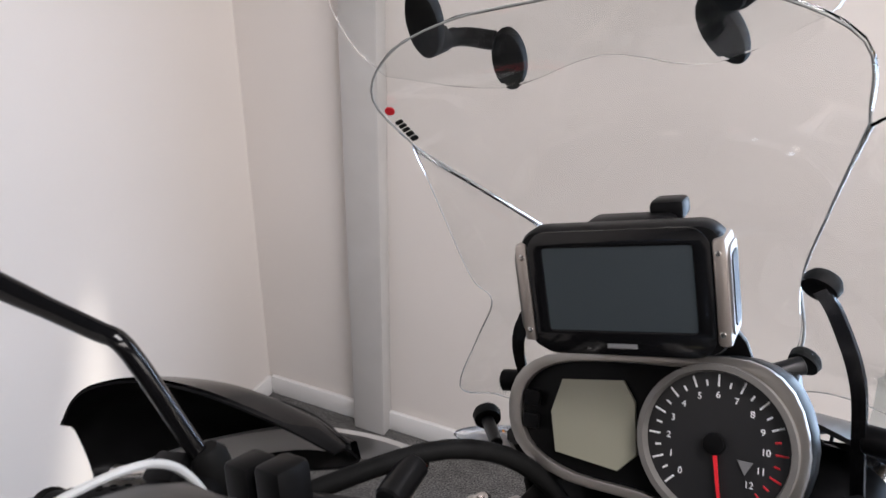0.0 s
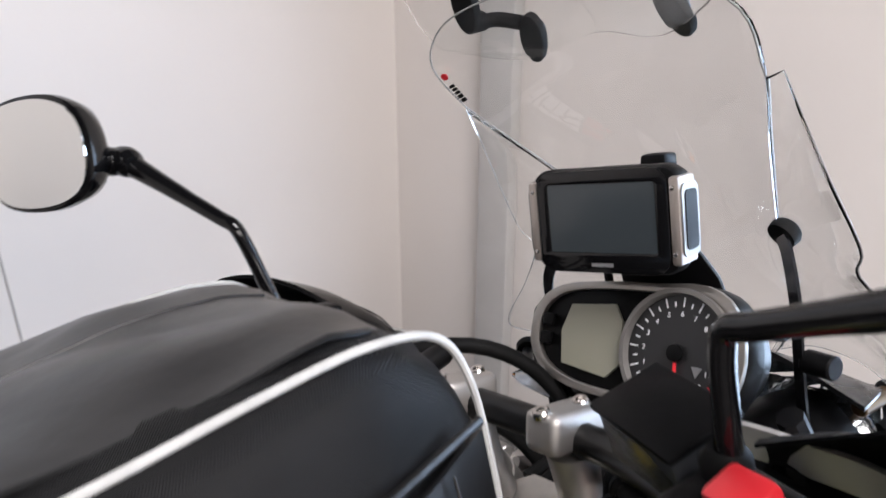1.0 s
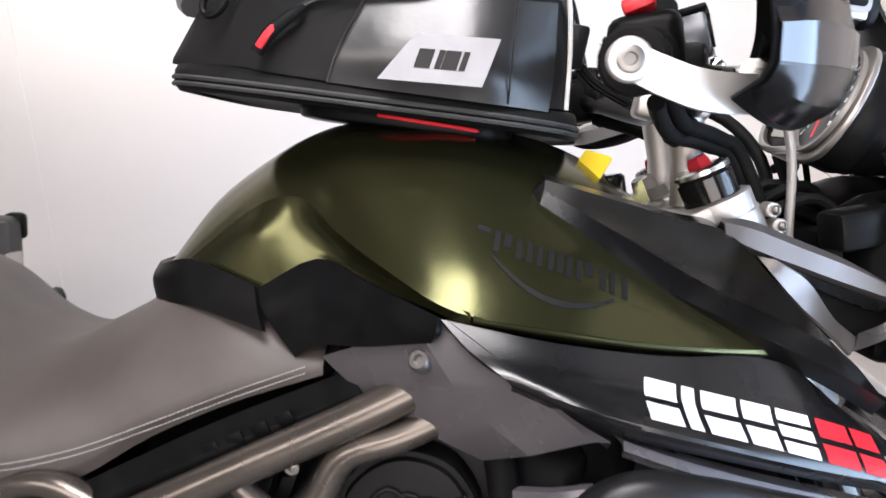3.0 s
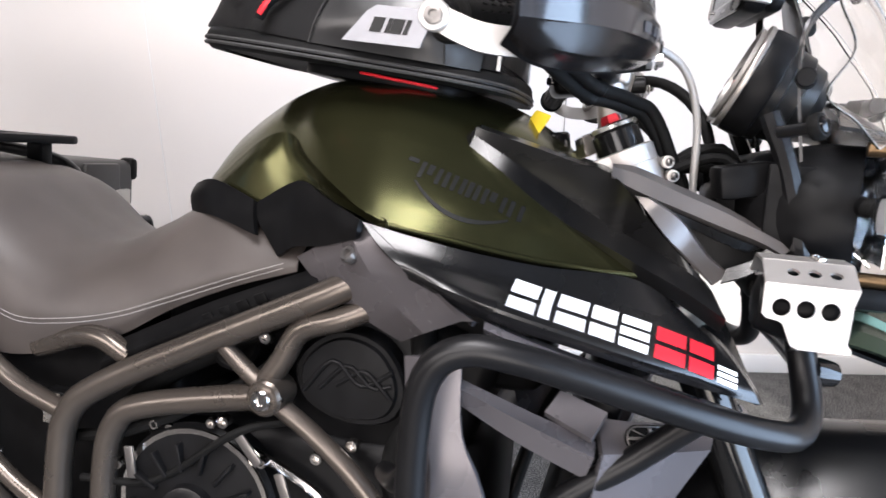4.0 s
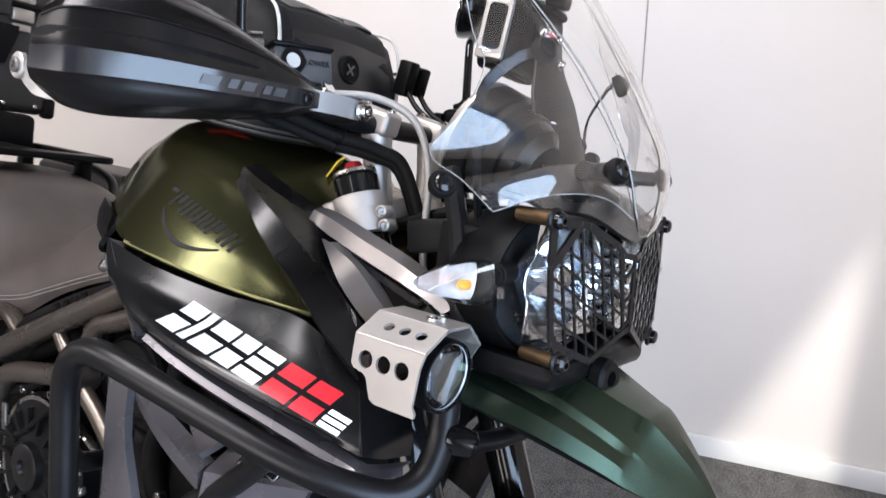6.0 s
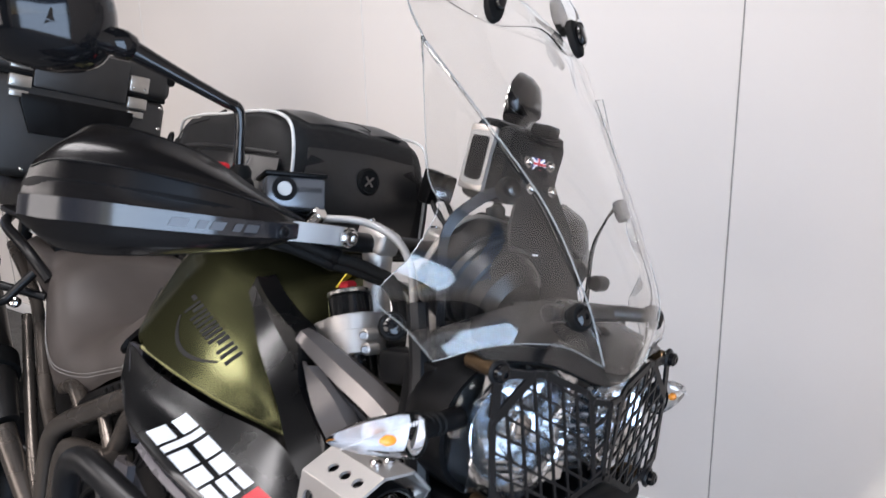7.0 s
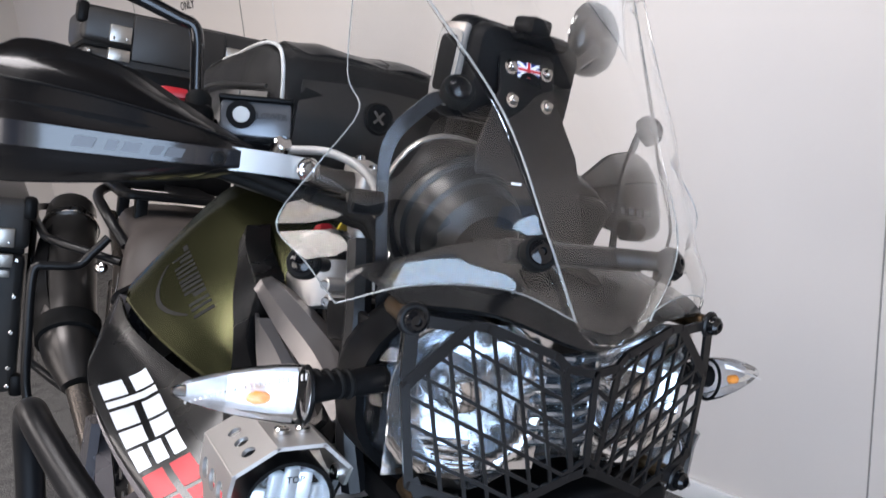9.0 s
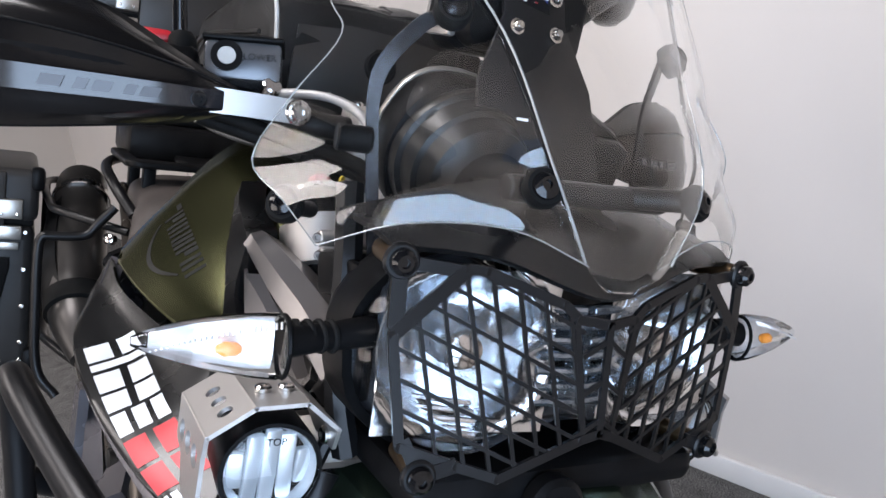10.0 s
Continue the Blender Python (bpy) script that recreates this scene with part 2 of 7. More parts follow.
def tube(pts, r, sides=12, res=6, radii=None, straight=False):
    """A round bar along a smooth line."""
    line = [Vector(p) for p in pts] if straight else spline(pts, res)
    rings, up = [], None
    for i, p in enumerate(line):
        d = (line[min(i + 1, len(line) - 1)] - line[max(i - 1, 0)]).normalized()
        if up is None:
            up = d.orthogonal().normalized()
        up = (up - d * up.dot(d)).normalized()
        side = d.cross(up)
        k = i / (len(line) - 1)
        rad = r if radii is None else float(np.interp(k, [q / (len(radii) - 1) for q in range(len(radii))], radii))
        rings.append([p + (up * math.cos(a) + side * math.sin(a)) * rad for a in (2 * math.pi * q / sides for q in range(sides))])
    return skin(rings)


def rod(a, b, r, r2=None, sides=20, bevel=0.0):
    """A cylinder or cone from a to b, with softened ends."""
    a, b = Vector(a), Vector(b)
    d = (b - a).normalized()
    u = d.orthogonal().normalized()
    w = d.cross(u)
    r2 = r if r2 is None else r2
    e = min(bevel or min(r, r2) * 0.15, (b - a).length * 0.3)
    stops = [(a, r - e), (a + d * e, r), (b - d * e, r2), (b, r2 - e)]
    rings = [[p + (u * math.cos(t) + w * math.sin(t)) * q for t in (2 * math.pi * k / sides for k in range(sides))] for p, q in stops]
    return skin(rings)


def lathe(profile, a, axis, sides=28, cap=True):
    """Turns (distance along the axis, radius) pairs round the axis through a."""
    a, d = Vector(a), Vector(axis).normalized()
    u = d.orthogonal().normalized()
    w = d.cross(u)
    rings = [[a + d * h + (u * math.cos(t) + w * math.sin(t)) * max(r, 1e-4) for t in (2 * math.pi * k / sides for k in range(sides))] for h, r in profile]
    return skin(rings, cap)


def block(lo, hi, bevel=0.003, seg=2):
    bm = bmesh.new()
    lo, hi = Vector(lo), Vector(hi)
    bmesh.ops.create_cube(bm, size=1, matrix=Matrix.Translation((lo + hi) / 2) @ Matrix.Diagonal((*(hi - lo), 1)))
    if bevel:
        bmesh.ops.bevel(bm, geom=bm.edges[:], offset=bevel, segments=seg, affect="EDGES", profile=0.5)
    return bm


def moved(bm, m):
    bmesh.ops.transform(bm, matrix=m, verts=bm.verts)
    return bm


def joined(*bms):
    out = bmesh.new()
    for b in bms:
        me = bpy.data.meshes.new("tmp")
        b.to_mesh(me)
        out.from_mesh(me)
        b.free()
        bpy.data.meshes.remove(me)
    return out


def flat(loops, depth, bevel=0.0, m=Matrix()):
    """A plate with outline and holes: 2D loops, filled and given depth, at the pose m."""
    cu = bpy.data.curves.new("outline", "CURVE")
    cu.dimensions, cu.fill_mode, cu.extrude, cu.bevel_depth, cu.bevel_resolution, cu.offset = "2D", "BOTH", max(depth / 2 - bevel, 0), bevel, 1, -bevel
    for loop in loops:
        s = cu.splines.new("POLY")
        s.points.add(len(loop) - 1)
        for p, q in zip(s.points, loop):
            p.co = (q[0], q[1], 0, 1)
        s.use_cyclic_u = True
    ob = bpy.data.objects.new("outline", cu)
    me = bpy.data.meshes.new_from_object(ob)
    bpy.data.objects.remove(ob)
    bm = bmesh.new()
    bm.from_mesh(me)
    bpy.data.meshes.remove(me)
    bpy.data.curves.remove(cu)
    bmesh.ops.remove_doubles(bm, verts=bm.verts, dist=1e-6)
    return moved(bm, m)


def letters(text, size, depth, m):
    """Raised writing in the built-in font, in the plane of m."""
    cu = bpy.data.curves.new("writing", "FONT")
    cu.body, cu.size, cu.extrude, cu.align_x, cu.align_y = text, size, depth / 2, "CENTER", "CENTER"
    ob = bpy.data.objects.new("writing", cu)
    me = bpy.data.meshes.new_from_object(ob)
    bpy.data.objects.remove(ob)
    bm = bmesh.new()
    bm.from_mesh(me)
    bpy.data.meshes.remove(me)
    bpy.data.curves.remove(cu)
    return moved(bm, m)


def circle(x, y, r, n=16):
    return [(x + r * math.cos(2 * math.pi * k / n), y + r * math.sin(2 * math.pi * k / n)) for k in range(n)]


def rounded(w, h, r, n=5, cx=0.0, cy=0.0):
    out = []
    for sx, sy, a0 in ((1, 1, 0), (-1, 1, 90), (-1, -1, 180), (1, -1, 270)):
        for k in range(n + 1):
            a = radians(a0 + 90 * k / n)
            out.append((cx + sx * (w / 2 - r) + r * math.cos(a), cy + sy * (h / 2 - r) + r * math.sin(a)))
    return out


def basis(o, x, y):
    """A pose at o whose x axis runs along x, and whose y axis lies nearest to y."""
    x = Vector(x).normalized()
    z = x.cross(Vector(y)).normalized()
    y = z.cross(x)
    return Matrix.Translation(o) @ Matrix((x, y, z)).transposed().to_4x4()


def screw(at, axis, r=0.006, h=0.004, parent=None, material=None, name="bolt"):
    """A socket-head bolt."""
    prof = [(0, r), (h * 0.7, r), (h, r * 0.8), (h, r * 0.45), (h * 0.4, r * 0.4)]
    return part(name, lathe(prof, at, axis, 14), material or STEEL, parent)

# ---- the room: a plain white workshop bay, turned to the motorcycle ----
F_Y, BACK_Y, RIGHT_X, CEIL = 1.75, -5.4, 5.0, 3.0
PAINT = mat("white_wall_panel", (0.7, 0.66, 0.63), 0.55, vary=0.035, noise_scale=1.3, bump=0.05, bump_scale=300)
TRIM = mat("white_gloss_trim", (0.74, 0.735, 0.73), 0.35, vary=0.03)
SLATE = mat("unseen_dark_wall", (0.06, 0.06, 0.063), 0.7, vary=0.1, noise_scale=2, spec=0.2)
SEAM = mat("panel_seam", (0.3, 0.285, 0.27), 0.7, vary=0.2, noise_scale=20)
CEIL_M = mat("white_ceiling", (0.75, 0.74, 0.72), 0.8, vary=0.04, noise_scale=2)


def carpet():
    m = mat("grey_carpet", (0.11, 0.108, 0.108), 0.95, bump=1.0, bump_scale=420, spec=0.1)
    nt = m.node_tree
    co = nt.nodes.new("ShaderNodeTexCoord")
    n1, n2 = nt.nodes.new("ShaderNodeTexNoise"), nt.nodes.new("ShaderNodeTexNoise")
    n1.inputs["Scale"].default_value, n2.inputs["Scale"].default_value = 260, 22
    n1.inputs["Detail"].default_value = 3
    ramp = nt.nodes.new("ShaderNodeValToRGB")
    ramp.color_ramp.elements[0].position, ramp.color_ramp.elements[1].position = 0.36, 0.66
    ramp.color_ramp.elements[0].color, ramp.color_ramp.elements[1].color = (0.025, 0.025, 0.026, 1), (0.21, 0.205, 0.2, 1)
    mx = nt.nodes.new("ShaderNodeMix")
    mx.data_type, mx.blend_type = "RGBA", "OVERLAY"
    mx.inputs[0].default_value = 0.5
    for n in (n1, n2):
        nt.links.new(co.outputs["Object"], n.inputs["Vector"])
    nt.links.new(n1.outputs[0], ramp.inputs[0])
    nt.links.new(ramp.outputs[0], mx.inputs[6])
    nt.links.new(n2.outputs[0], mx.inputs[7])
    nt.links.new(mx.outputs[2], nt.nodes["Principled BSDF"].inputs["Base Color"])
    return m


def structure(name, lo, hi, material, label, bevel=0.0, category="wall"):
    ob = part(name, block(lo, hi, bevel), material, None, "", m=ROOM)
    return tagged(ob, label, category, kind="structure")


structure("floor", (-0.2, BACK_Y - 0.2, -0.08), (RIGHT_X + 0.2, F_Y + 0.2, 0), carpet(), "dark grey speckled carpet floor", category="floor")
DUSK = mat("unseen_dark_ceiling", (0.045, 0.045, 0.047), 0.85, vary=0.1, noise_scale=3, spec=0.2)
# unseen ceiling, coloured dark to deepen reflections, with two added roof lights in deep upstands
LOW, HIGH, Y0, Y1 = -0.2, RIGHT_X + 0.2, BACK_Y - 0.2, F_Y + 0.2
cuts = sorted([Y0, Y1] + [y for r in ADDED_ROOFS for y in r[2:4]])
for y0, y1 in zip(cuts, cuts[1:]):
    gaps = sorted(r[:2] for r in ADDED_ROOFS if r[2] < (y0 + y1) / 2 < r[3])
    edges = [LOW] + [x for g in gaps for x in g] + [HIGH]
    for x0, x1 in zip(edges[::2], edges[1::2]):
        structure("ceiling", (x0, y0, CEIL), (x1, y1, CEIL + 0.1), DUSK, "unseen ceiling coloured dark to deepen reflections, around two added roof lights", category="ceiling")
# Unseen upstands, tall enough to block the sun at the added openings.
for x0, x1, y0, y1 in (r[:4] for r in ADDED_ROOFS):
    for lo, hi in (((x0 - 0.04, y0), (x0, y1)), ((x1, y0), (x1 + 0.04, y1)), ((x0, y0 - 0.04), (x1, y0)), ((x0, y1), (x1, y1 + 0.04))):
        structure("trim", (*lo, CEIL + 0.1), (*hi, CEIL + 1.25), CEIL_M, "unseen white upstand added to keep sun out of a roof light", category="trim")
wall_left = structure("wall_left", (-0.15, BACK_Y, 0), (0, F_Y + 0.15, CEIL), PAINT, "white panelled wall with fine vertical joints")
for s, w, material in ((0.6, 0.0016, SEAM), (-1.99, 0.003, SEAM), (-0.57, 0.0012, TRIM), (-1.72, 0.0012, TRIM), (-3.15, 0.003, SEAM)):
    part("panel_joint", block((0.0005, s - w, 0.07), (0.0022, s + w, CEIL - 0.005), 0), material, wall_left)
wall_front = structure("wall_front", (0, F_Y, 0), (1.6, F_Y + 0.15, CEIL), PAINT, "white wall beside the wide doorway")
structure("wall_front_lintel", (1.6, F_Y, 2.3), (RIGHT_X, F_Y + 0.15, CEIL), PAINT, "white wall above the wide doorway")
structure("wall_front_end", (4.6, F_Y, 0), (RIGHT_X, F_Y + 0.15, 2.3), PAINT, "white wall at the doorway's far side")
structure("wall_back", (-0.15, BACK_Y - 0.15, 0), (RIGHT_X + 0.15, BACK_Y, CEIL), mat("beige_back_wall", (0.55, 0.51, 0.47), 0.6, vary=0.05, noise_scale=1.5), "beige back wall of the bay")
# Unseen right side, coloured dark so gloss black and screen reflect little.
structure("wall_right_low", (RIGHT_X, BACK_Y, 0), (RIGHT_X + 0.15, F_Y + 0.15, 0.5), SLATE, "unseen wall coloured dark for reflections, below an assumed window")
structure("wall_right_high", (RIGHT_X, BACK_Y, 2.4), (RIGHT_X + 0.15, F_Y + 0.15, CEIL), SLATE, "unseen wall coloured dark for reflections, above an assumed window")
structure("wall_right_back", (RIGHT_X, BACK_Y, 0.5), (RIGHT_X + 0.15, -1.75, 2.4), SLATE, "unseen wall coloured dark for reflections, behind an assumed window")
structure("wall_right_front", (RIGHT_X, 1.05, 0.5), (RIGHT_X + 0.15, F_Y + 0.15, 2.4), SLATE, "unseen wall coloured dark for reflections, between assumed window and doorway")
structure("baseboard", (0.001, BACK_Y, 0), (0.016, F_Y - 0.012, 0.065), TRIM, "white painted skirting board", 0.004, "baseboard")
structure("baseboard", (0.016, F_Y - 0.016, 0), (1.6, F_Y - 0.001, 0.065), TRIM, "white painted skirting board", 0.004, "baseboard")
structure("trim", (0.33, F_Y - 0.05, 0.002), (0.43, F_Y - 0.001, CEIL - 0.002), mat("grey_door_frame", (0.5, 0.49, 0.48), 0.5, vary=0.05), "pale grey upright trim near the corner", 0.004, "trim")
ground = part("ground", block((-80, -80, -0.2), (80, 80, -0.085), 0), mat("pale_concrete", (0.35, 0.34, 0.32), 0.85, vary=0.15, noise_scale=3, bump=0.3), None, m=ROOM)
tagged(ground, "pale concrete yard outside the doorway", "ground", kind="structure")


def wall_sign():
    """White name board with a black line frame, a cog wheel and capital letters."""
    sign = thing("wall_sign", "white name board with black frame line, cog wheel and lettering", "sign", ROOM)
    y0, y1, z0, z1 = -0.585, 0.655, 1.52, 1.86
    part("board", block((0.001, y0, z0), (0.012, y1, z1), 0.002), WHITE, sign)
    for lo, hi in (((y0 + 0.01, z0 + 0.012), (y1 - 0.01, z0 + 0.018)), ((y0 + 0.01, z1 - 0.018), (y1 - 0.01, z1 - 0.012)), ((y0 + 0.01, z0 + 0.018), (y0 + 0.016, z1 - 0.018)), ((y1 - 0.016, z0 + 0.018), (y1 - 0.01, z1 - 0.018))):
        part("frame_line", block((0.0115, *lo), (0.0135, *hi), 0), INK, sign)
    turn = Matrix(((0, 0, 1, 0), (1, 0, 0, 0), (0, 1, 0, 0), (0, 0, 0, 1)))
    cog = []
    for k in range(14):
        for a, r in ((-0.3, 0.083), (-0.2, 0.1), (0.2, 0.1), (0.3, 0.083)):
            t = 2 * math.pi * (k + a) / 14
            cog.append((r * math.cos(t), r * math.sin(t)))
    holes = [circle(0.066 * math.cos(t), 0.066 * math.sin(t), 0.009, 12) for t in (2 * math.pi * k / 14 for k in range(14))]
    part("cog", flat([cog, circle(0, 0, 0.05, 28)] + holes, 0.003, 0, Matrix.Translation((0.0135, -0.42, 1.655)) @ turn), INK, sign)
    part("lettering", letters("MOTOR", 0.17, 0.003, Matrix.Translation((0.0135, 0.0, 1.645)) @ turn), INK, sign)
    return sign


def staff_sign():
    """Round no-entry sign over two words, stuck on the door panel."""
    s = thing("staff_sign", "red no-entry disc above black staff only lettering", "sign", ROOM)
    turn = Matrix(((0, 0, 1, 0), (1, 0, 0, 0), (0, 1, 0, 0), (0, 0, 0, 1)))
    at = lambda y, z, x=0.002: Matrix.Translation((x, y, z)) @ turn
    part("disc", flat([circle(0, 0, 0.055, 40)], 0.002, 0, at(-2.5, 1.76)), RED, s)
    part("bar", flat([rounded(0.08, 0.02, 0.002)], 0.002, 0, at(-2.5, 1.76, 0.004)), WHITE, s)
    part("lettering", letters("STAFF", 0.055, 0.001, at(-2.5, 1.655)), INK, s)
    part("lettering", letters("ONLY", 0.055, 0.001, at(-2.5, 1.58)), INK, s)
    return s


wall_sign()
staff_sign()

poster = thing("poster", "bright blue poster with orange patch on back wall", "poster", ROOM)
part("sheet", block((0.35, BACK_Y + 0.002, 1.1), (1.3, BACK_Y + 0.008, 2.0), 0.002), mat("poster_blue", (0.05, 0.25, 0.62), 0.4, vary=0.25, noise_scale=5), poster)
part("patch", block((0.75, BACK_Y + 0.0085, 1.15), (0.95, BACK_Y + 0.0105, 1.4), 0.001), mat("poster_orange", (0.6, 0.16, 0.08), 0.4, vary=0.4, noise_scale=14), poster)

from mathutils.bvhtree import BVHTree

# ---- the motorcycle: leaning on its stand; x to its right, y ahead, z up its own middle plane ----
LEAN = 15.1
BIKE = pose(0, 0, 0, 0, -LEAN, 0)
bike = thing("motorcycle", "matt olive green and black adventure motorcycle leaning on its stand", "motorcycle", BIKE)


def half_loft(stations, res=(4, 4)):
    """A body from half sections (y, [(x, z) from the middle outwards]), doubled over."""
    net = [[Vector((x, y, z)) for x, z in sec] for y, sec in stations]
    rows = [spline(r, res[1]) for r in net]
    fine = list(zip(*[spline(c, res[0]) for c in zip(*rows)]))
    rings = []
    for r in fine:
        rings.append([mv(p) for p in reversed(r[1:])] + list(r))
    return rings


def tank():
    """Upper face out to the ridge, then the knee recess behind it."""
    rear = [(-0.1, [(0, 0.985), (0.02, 0.984), (0.032, 0.98), (0.04, 0.975), (0.045, 0.968)]),
            (-0.085, [(0, 1.0), (0.03, 0.997), (0.045, 0.99), (0.055, 0.983), (0.062, 0.972)]),
            (-0.035, [(0, 1.066), (0.042, 1.056), (0.064, 1.04), (0.076, 1.026), (0.085, 1.012)]),
            (0.03, [(0, 1.113), (0.052, 1.104), (0.079, 1.089), (0.096, 1.075), (0.109, 1.058)]),
            (0.075, [(0, 1.135), (0.056, 1.126), (0.086, 1.107), (0.109, 1.087), (0.128, 1.065)])]
    mid = [(0.115, [(0, 1.142), (0.07, 1.134), (0.112, 1.111), (0.145, 1.076), (0.168, 1.039)]),
           (0.168, [(0, 1.142), (0.08, 1.131), (0.138, 1.096), (0.182, 1.05), (0.212, 1.011)]),
           (0.226, [(0, 1.14), (0.084, 1.126), (0.148, 1.087), (0.207, 1.031), (0.2445, 0.986)])]
    front = [(0.31, [(0, 1.122), (0.072, 1.102), (0.128, 1.066), (0.2, 1.013), (0.236, 0.972)]),
             (0.38, [(0, 1.085), (0.07, 1.068), (0.12, 1.037), (0.185, 0.993), (0.216, 0.96)]),
             (0.45, [(0, 1.02), (0.065, 1.008), (0.115, 0.992), (0.168, 0.97), (0.193, 0.952)]),
             (0.487, [(0, 0.975), (0.065, 0.97), (0.115, 0.965), (0.16, 0.957), (0.18, 0.949)])]
    top = skin(half_loft(rear + mid + front, (5, 5)), cap=False, closed=False)
    lip = [[(0.246, 0.238, 0.984), (0.234, 0.31, 0.972), (0.214, 0.38, 0.96), (0.192, 0.45, 0.952), (0.18, 0.487, 0.949)],
           [(0.247, 0.238, 0.979), (0.235, 0.31, 0.967), (0.215, 0.38, 0.955), (0.193, 0.45, 0.947), (0.18, 0.487, 0.944)],
           [(0.238, 0.238, 0.974), (0.226, 0.31, 0.962), (0.206, 0.38, 0.95), (0.185, 0.45, 0.943), (0.172, 0.484, 0.94)]]
    knee = [[(0.062, -0.085, 0.972), (0.085, -0.035, 1.012), (0.109, 0.03, 1.058), (0.128, 0.075, 1.065), (0.168, 0.115, 1.039), (0.212, 0.168, 1.011), (0.246, 0.236, 0.986)],
            [(0.068, -0.083, 0.962), (0.094, -0.034, 0.995), (0.12, 0.03, 1.036), (0.127, 0.072, 1.041), (0.152, 0.116, 1.028), (0.203, 0.168, 1.003), (0.2465, 0.236, 0.984)],
            [(0.07, -0.082, 0.955), (0.1, -0.033, 0.975), (0.124, 0.03, 1.01), (0.132, 0.08, 1.02), (0.149, 0.117, 1.012), (0.2, 0.168, 0.997), (0.247, 0.236, 0.981)],
            [(0.072, -0.08, 0.945), (0.104, -0.032, 0.952), (0.128, 0.033, 0.974), (0.14, 0.094, 1.0), (0.156, 0.118, 1.0), (0.2, 0.168, 0.992), (0.247, 0.236, 0.975)]]
    sides = [patch(knee, (5, 5), 0), patch(lip, (3, 5), 0)]
    sides += [mirrored(p) for p in sides]
    return joined(top, *sides)


fuel_tank = part("fuel_tank", tank(), GREEN, bike, "matt olive green painted fuel tank", angle=32)

# black side panels under the tank
def side_panel():
    top = [(0.252, 0.213, 0.982), (0.25, 0.3, 0.966), (0.224, 0.39, 0.952), (0.196, 0.487, 0.944), (0.176, 0.552, 0.9)]
    mid = [(0.264, 0.235, 0.962), (0.264, 0.31, 0.946), (0.247, 0.4, 0.925), (0.223, 0.505, 0.909), (0.192, 0.575, 0.885)]
    low = [(0.276, 0.265, 0.942), (0.293, 0.335, 0.925), (0.284, 0.43, 0.902), (0.256, 0.53, 0.876), (0.216, 0.6, 0.857)]
    end = [(0.262, 0.268, 0.93), (0.28, 0.338, 0.907), (0.272, 0.43, 0.886), (0.245, 0.53, 0.86), (0.222, 0.609, 0.842)]
    return patch([end, low, mid, top], (5, 6), 0.004)


right_panel, left_panel = both("side_panel", side_panel(), SATIN, bike, "satin black side panel with slanted lettering")


def lip():
    top = [(0.282, 0.35, 0.903), (0.277, 0.39, 0.889), (0.263, 0.45, 0.87), (0.241, 0.52, 0.849), (0.219, 0.59, 0.828), (0.21, 0.604, 0.823), (0.15, 0.61, 0.814)]
    out = [(x + 0.005, y + (0.005 if y > 0.6 else 0), z - 0.006) for x, y, z in top]
    low = [(x - 0.004, y, z - 0.014) for x, y, z in top]
    inner = [(x - 0.02, y - 0.004, z) for x, y, z in top]
    return patch([low, out, top, inner], (1, 4), 0.003)


both("panel_lip", lip(), GREY, bike, "graphite lip below the side panel", angle=12)
nose = [[(0.222, 0.609, 0.842), (0.216, 0.6, 0.857), (0.194, 0.575, 0.885), (0.176, 0.552, 0.9)],
        [(0.19, 0.61, 0.832), (0.184, 0.604, 0.852), (0.168, 0.582, 0.882), (0.158, 0.562, 0.9)],
        [(0.14, 0.608, 0.824), (0.138, 0.604, 0.85), (0.136, 0.59, 0.88), (0.134, 0.575, 0.905)]]
both("panel_nose", patch(nose, (3, 4), 0.003), SATIN, bike, angle=20)


def knee_pad():
    net = [[(0.124, 0.03, 0.975), (0.139, 0.095, 1.009), (0.19, 0.15, 0.998), (0.25, 0.214, 0.982)],
           [(0.135, 0.045, 0.955), (0.152, 0.098, 0.985), (0.2, 0.155, 0.975), (0.256, 0.214, 0.972)],
           [(0.142, 0.075, 0.92), (0.156, 0.1, 0.935), (0.196, 0.15, 0.945), (0.25, 0.21, 0.965)]]
    return patch(net, (4, 4), 0.006)


both("knee_pad", knee_pad(), BLACK, bike, "black grained knee pad")


def tank_trim():
    net = [[(0.0, -0.102, 0.986), (0.035, -0.096, 0.987), (0.07, -0.078, 0.99), (0.1, -0.036, 1.0), (0.13, 0.033, 0.982)],
           [(0.0, -0.108, 0.97), (0.04, -0.102, 0.972), (0.078, -0.08, 0.976), (0.108, -0.034, 0.98), (0.138, 0.038, 0.963)],
           [(0.0, -0.106, 0.95), (0.04, -0.098, 0.952), (0.08, -0.076, 0.955), (0.113, -0.03, 0.957), (0.145, 0.045, 0.942)]]
    return patch(net, (3, 4), 0.006)


both("tank_trim", tank_trim(), BLACK, bike)


def frame_cover():
    """Rear face, ridge, sunken facet and a bevel towards the side panel."""
    edge = [(0.15, 0.098, 0.922), (0.178, 0.138, 0.9), (0.2, 0.2, 0.872), (0.206, 0.248, 0.852)]
    ridge = [(0.242, 0.195, 0.972), (0.25, 0.214, 0.944), (0.241, 0.238, 0.909), (0.252, 0.284, 0.876)]
    bevel = [(0.244, 0.206, 0.979), (0.259, 0.25, 0.952), (0.277, 0.306, 0.917), (0.281, 0.327, 0.9)]
    front = [(0.252, 0.218, 0.982), (0.268, 0.264, 0.952), (0.283, 0.311, 0.919), (0.288, 0.34, 0.903)]
    back = [(x - 0.016, y + 0.002, z - 0.004) for x, y, z in front]
    return patch([edge, ridge, bevel, front, back], (1, 4), 0.006)


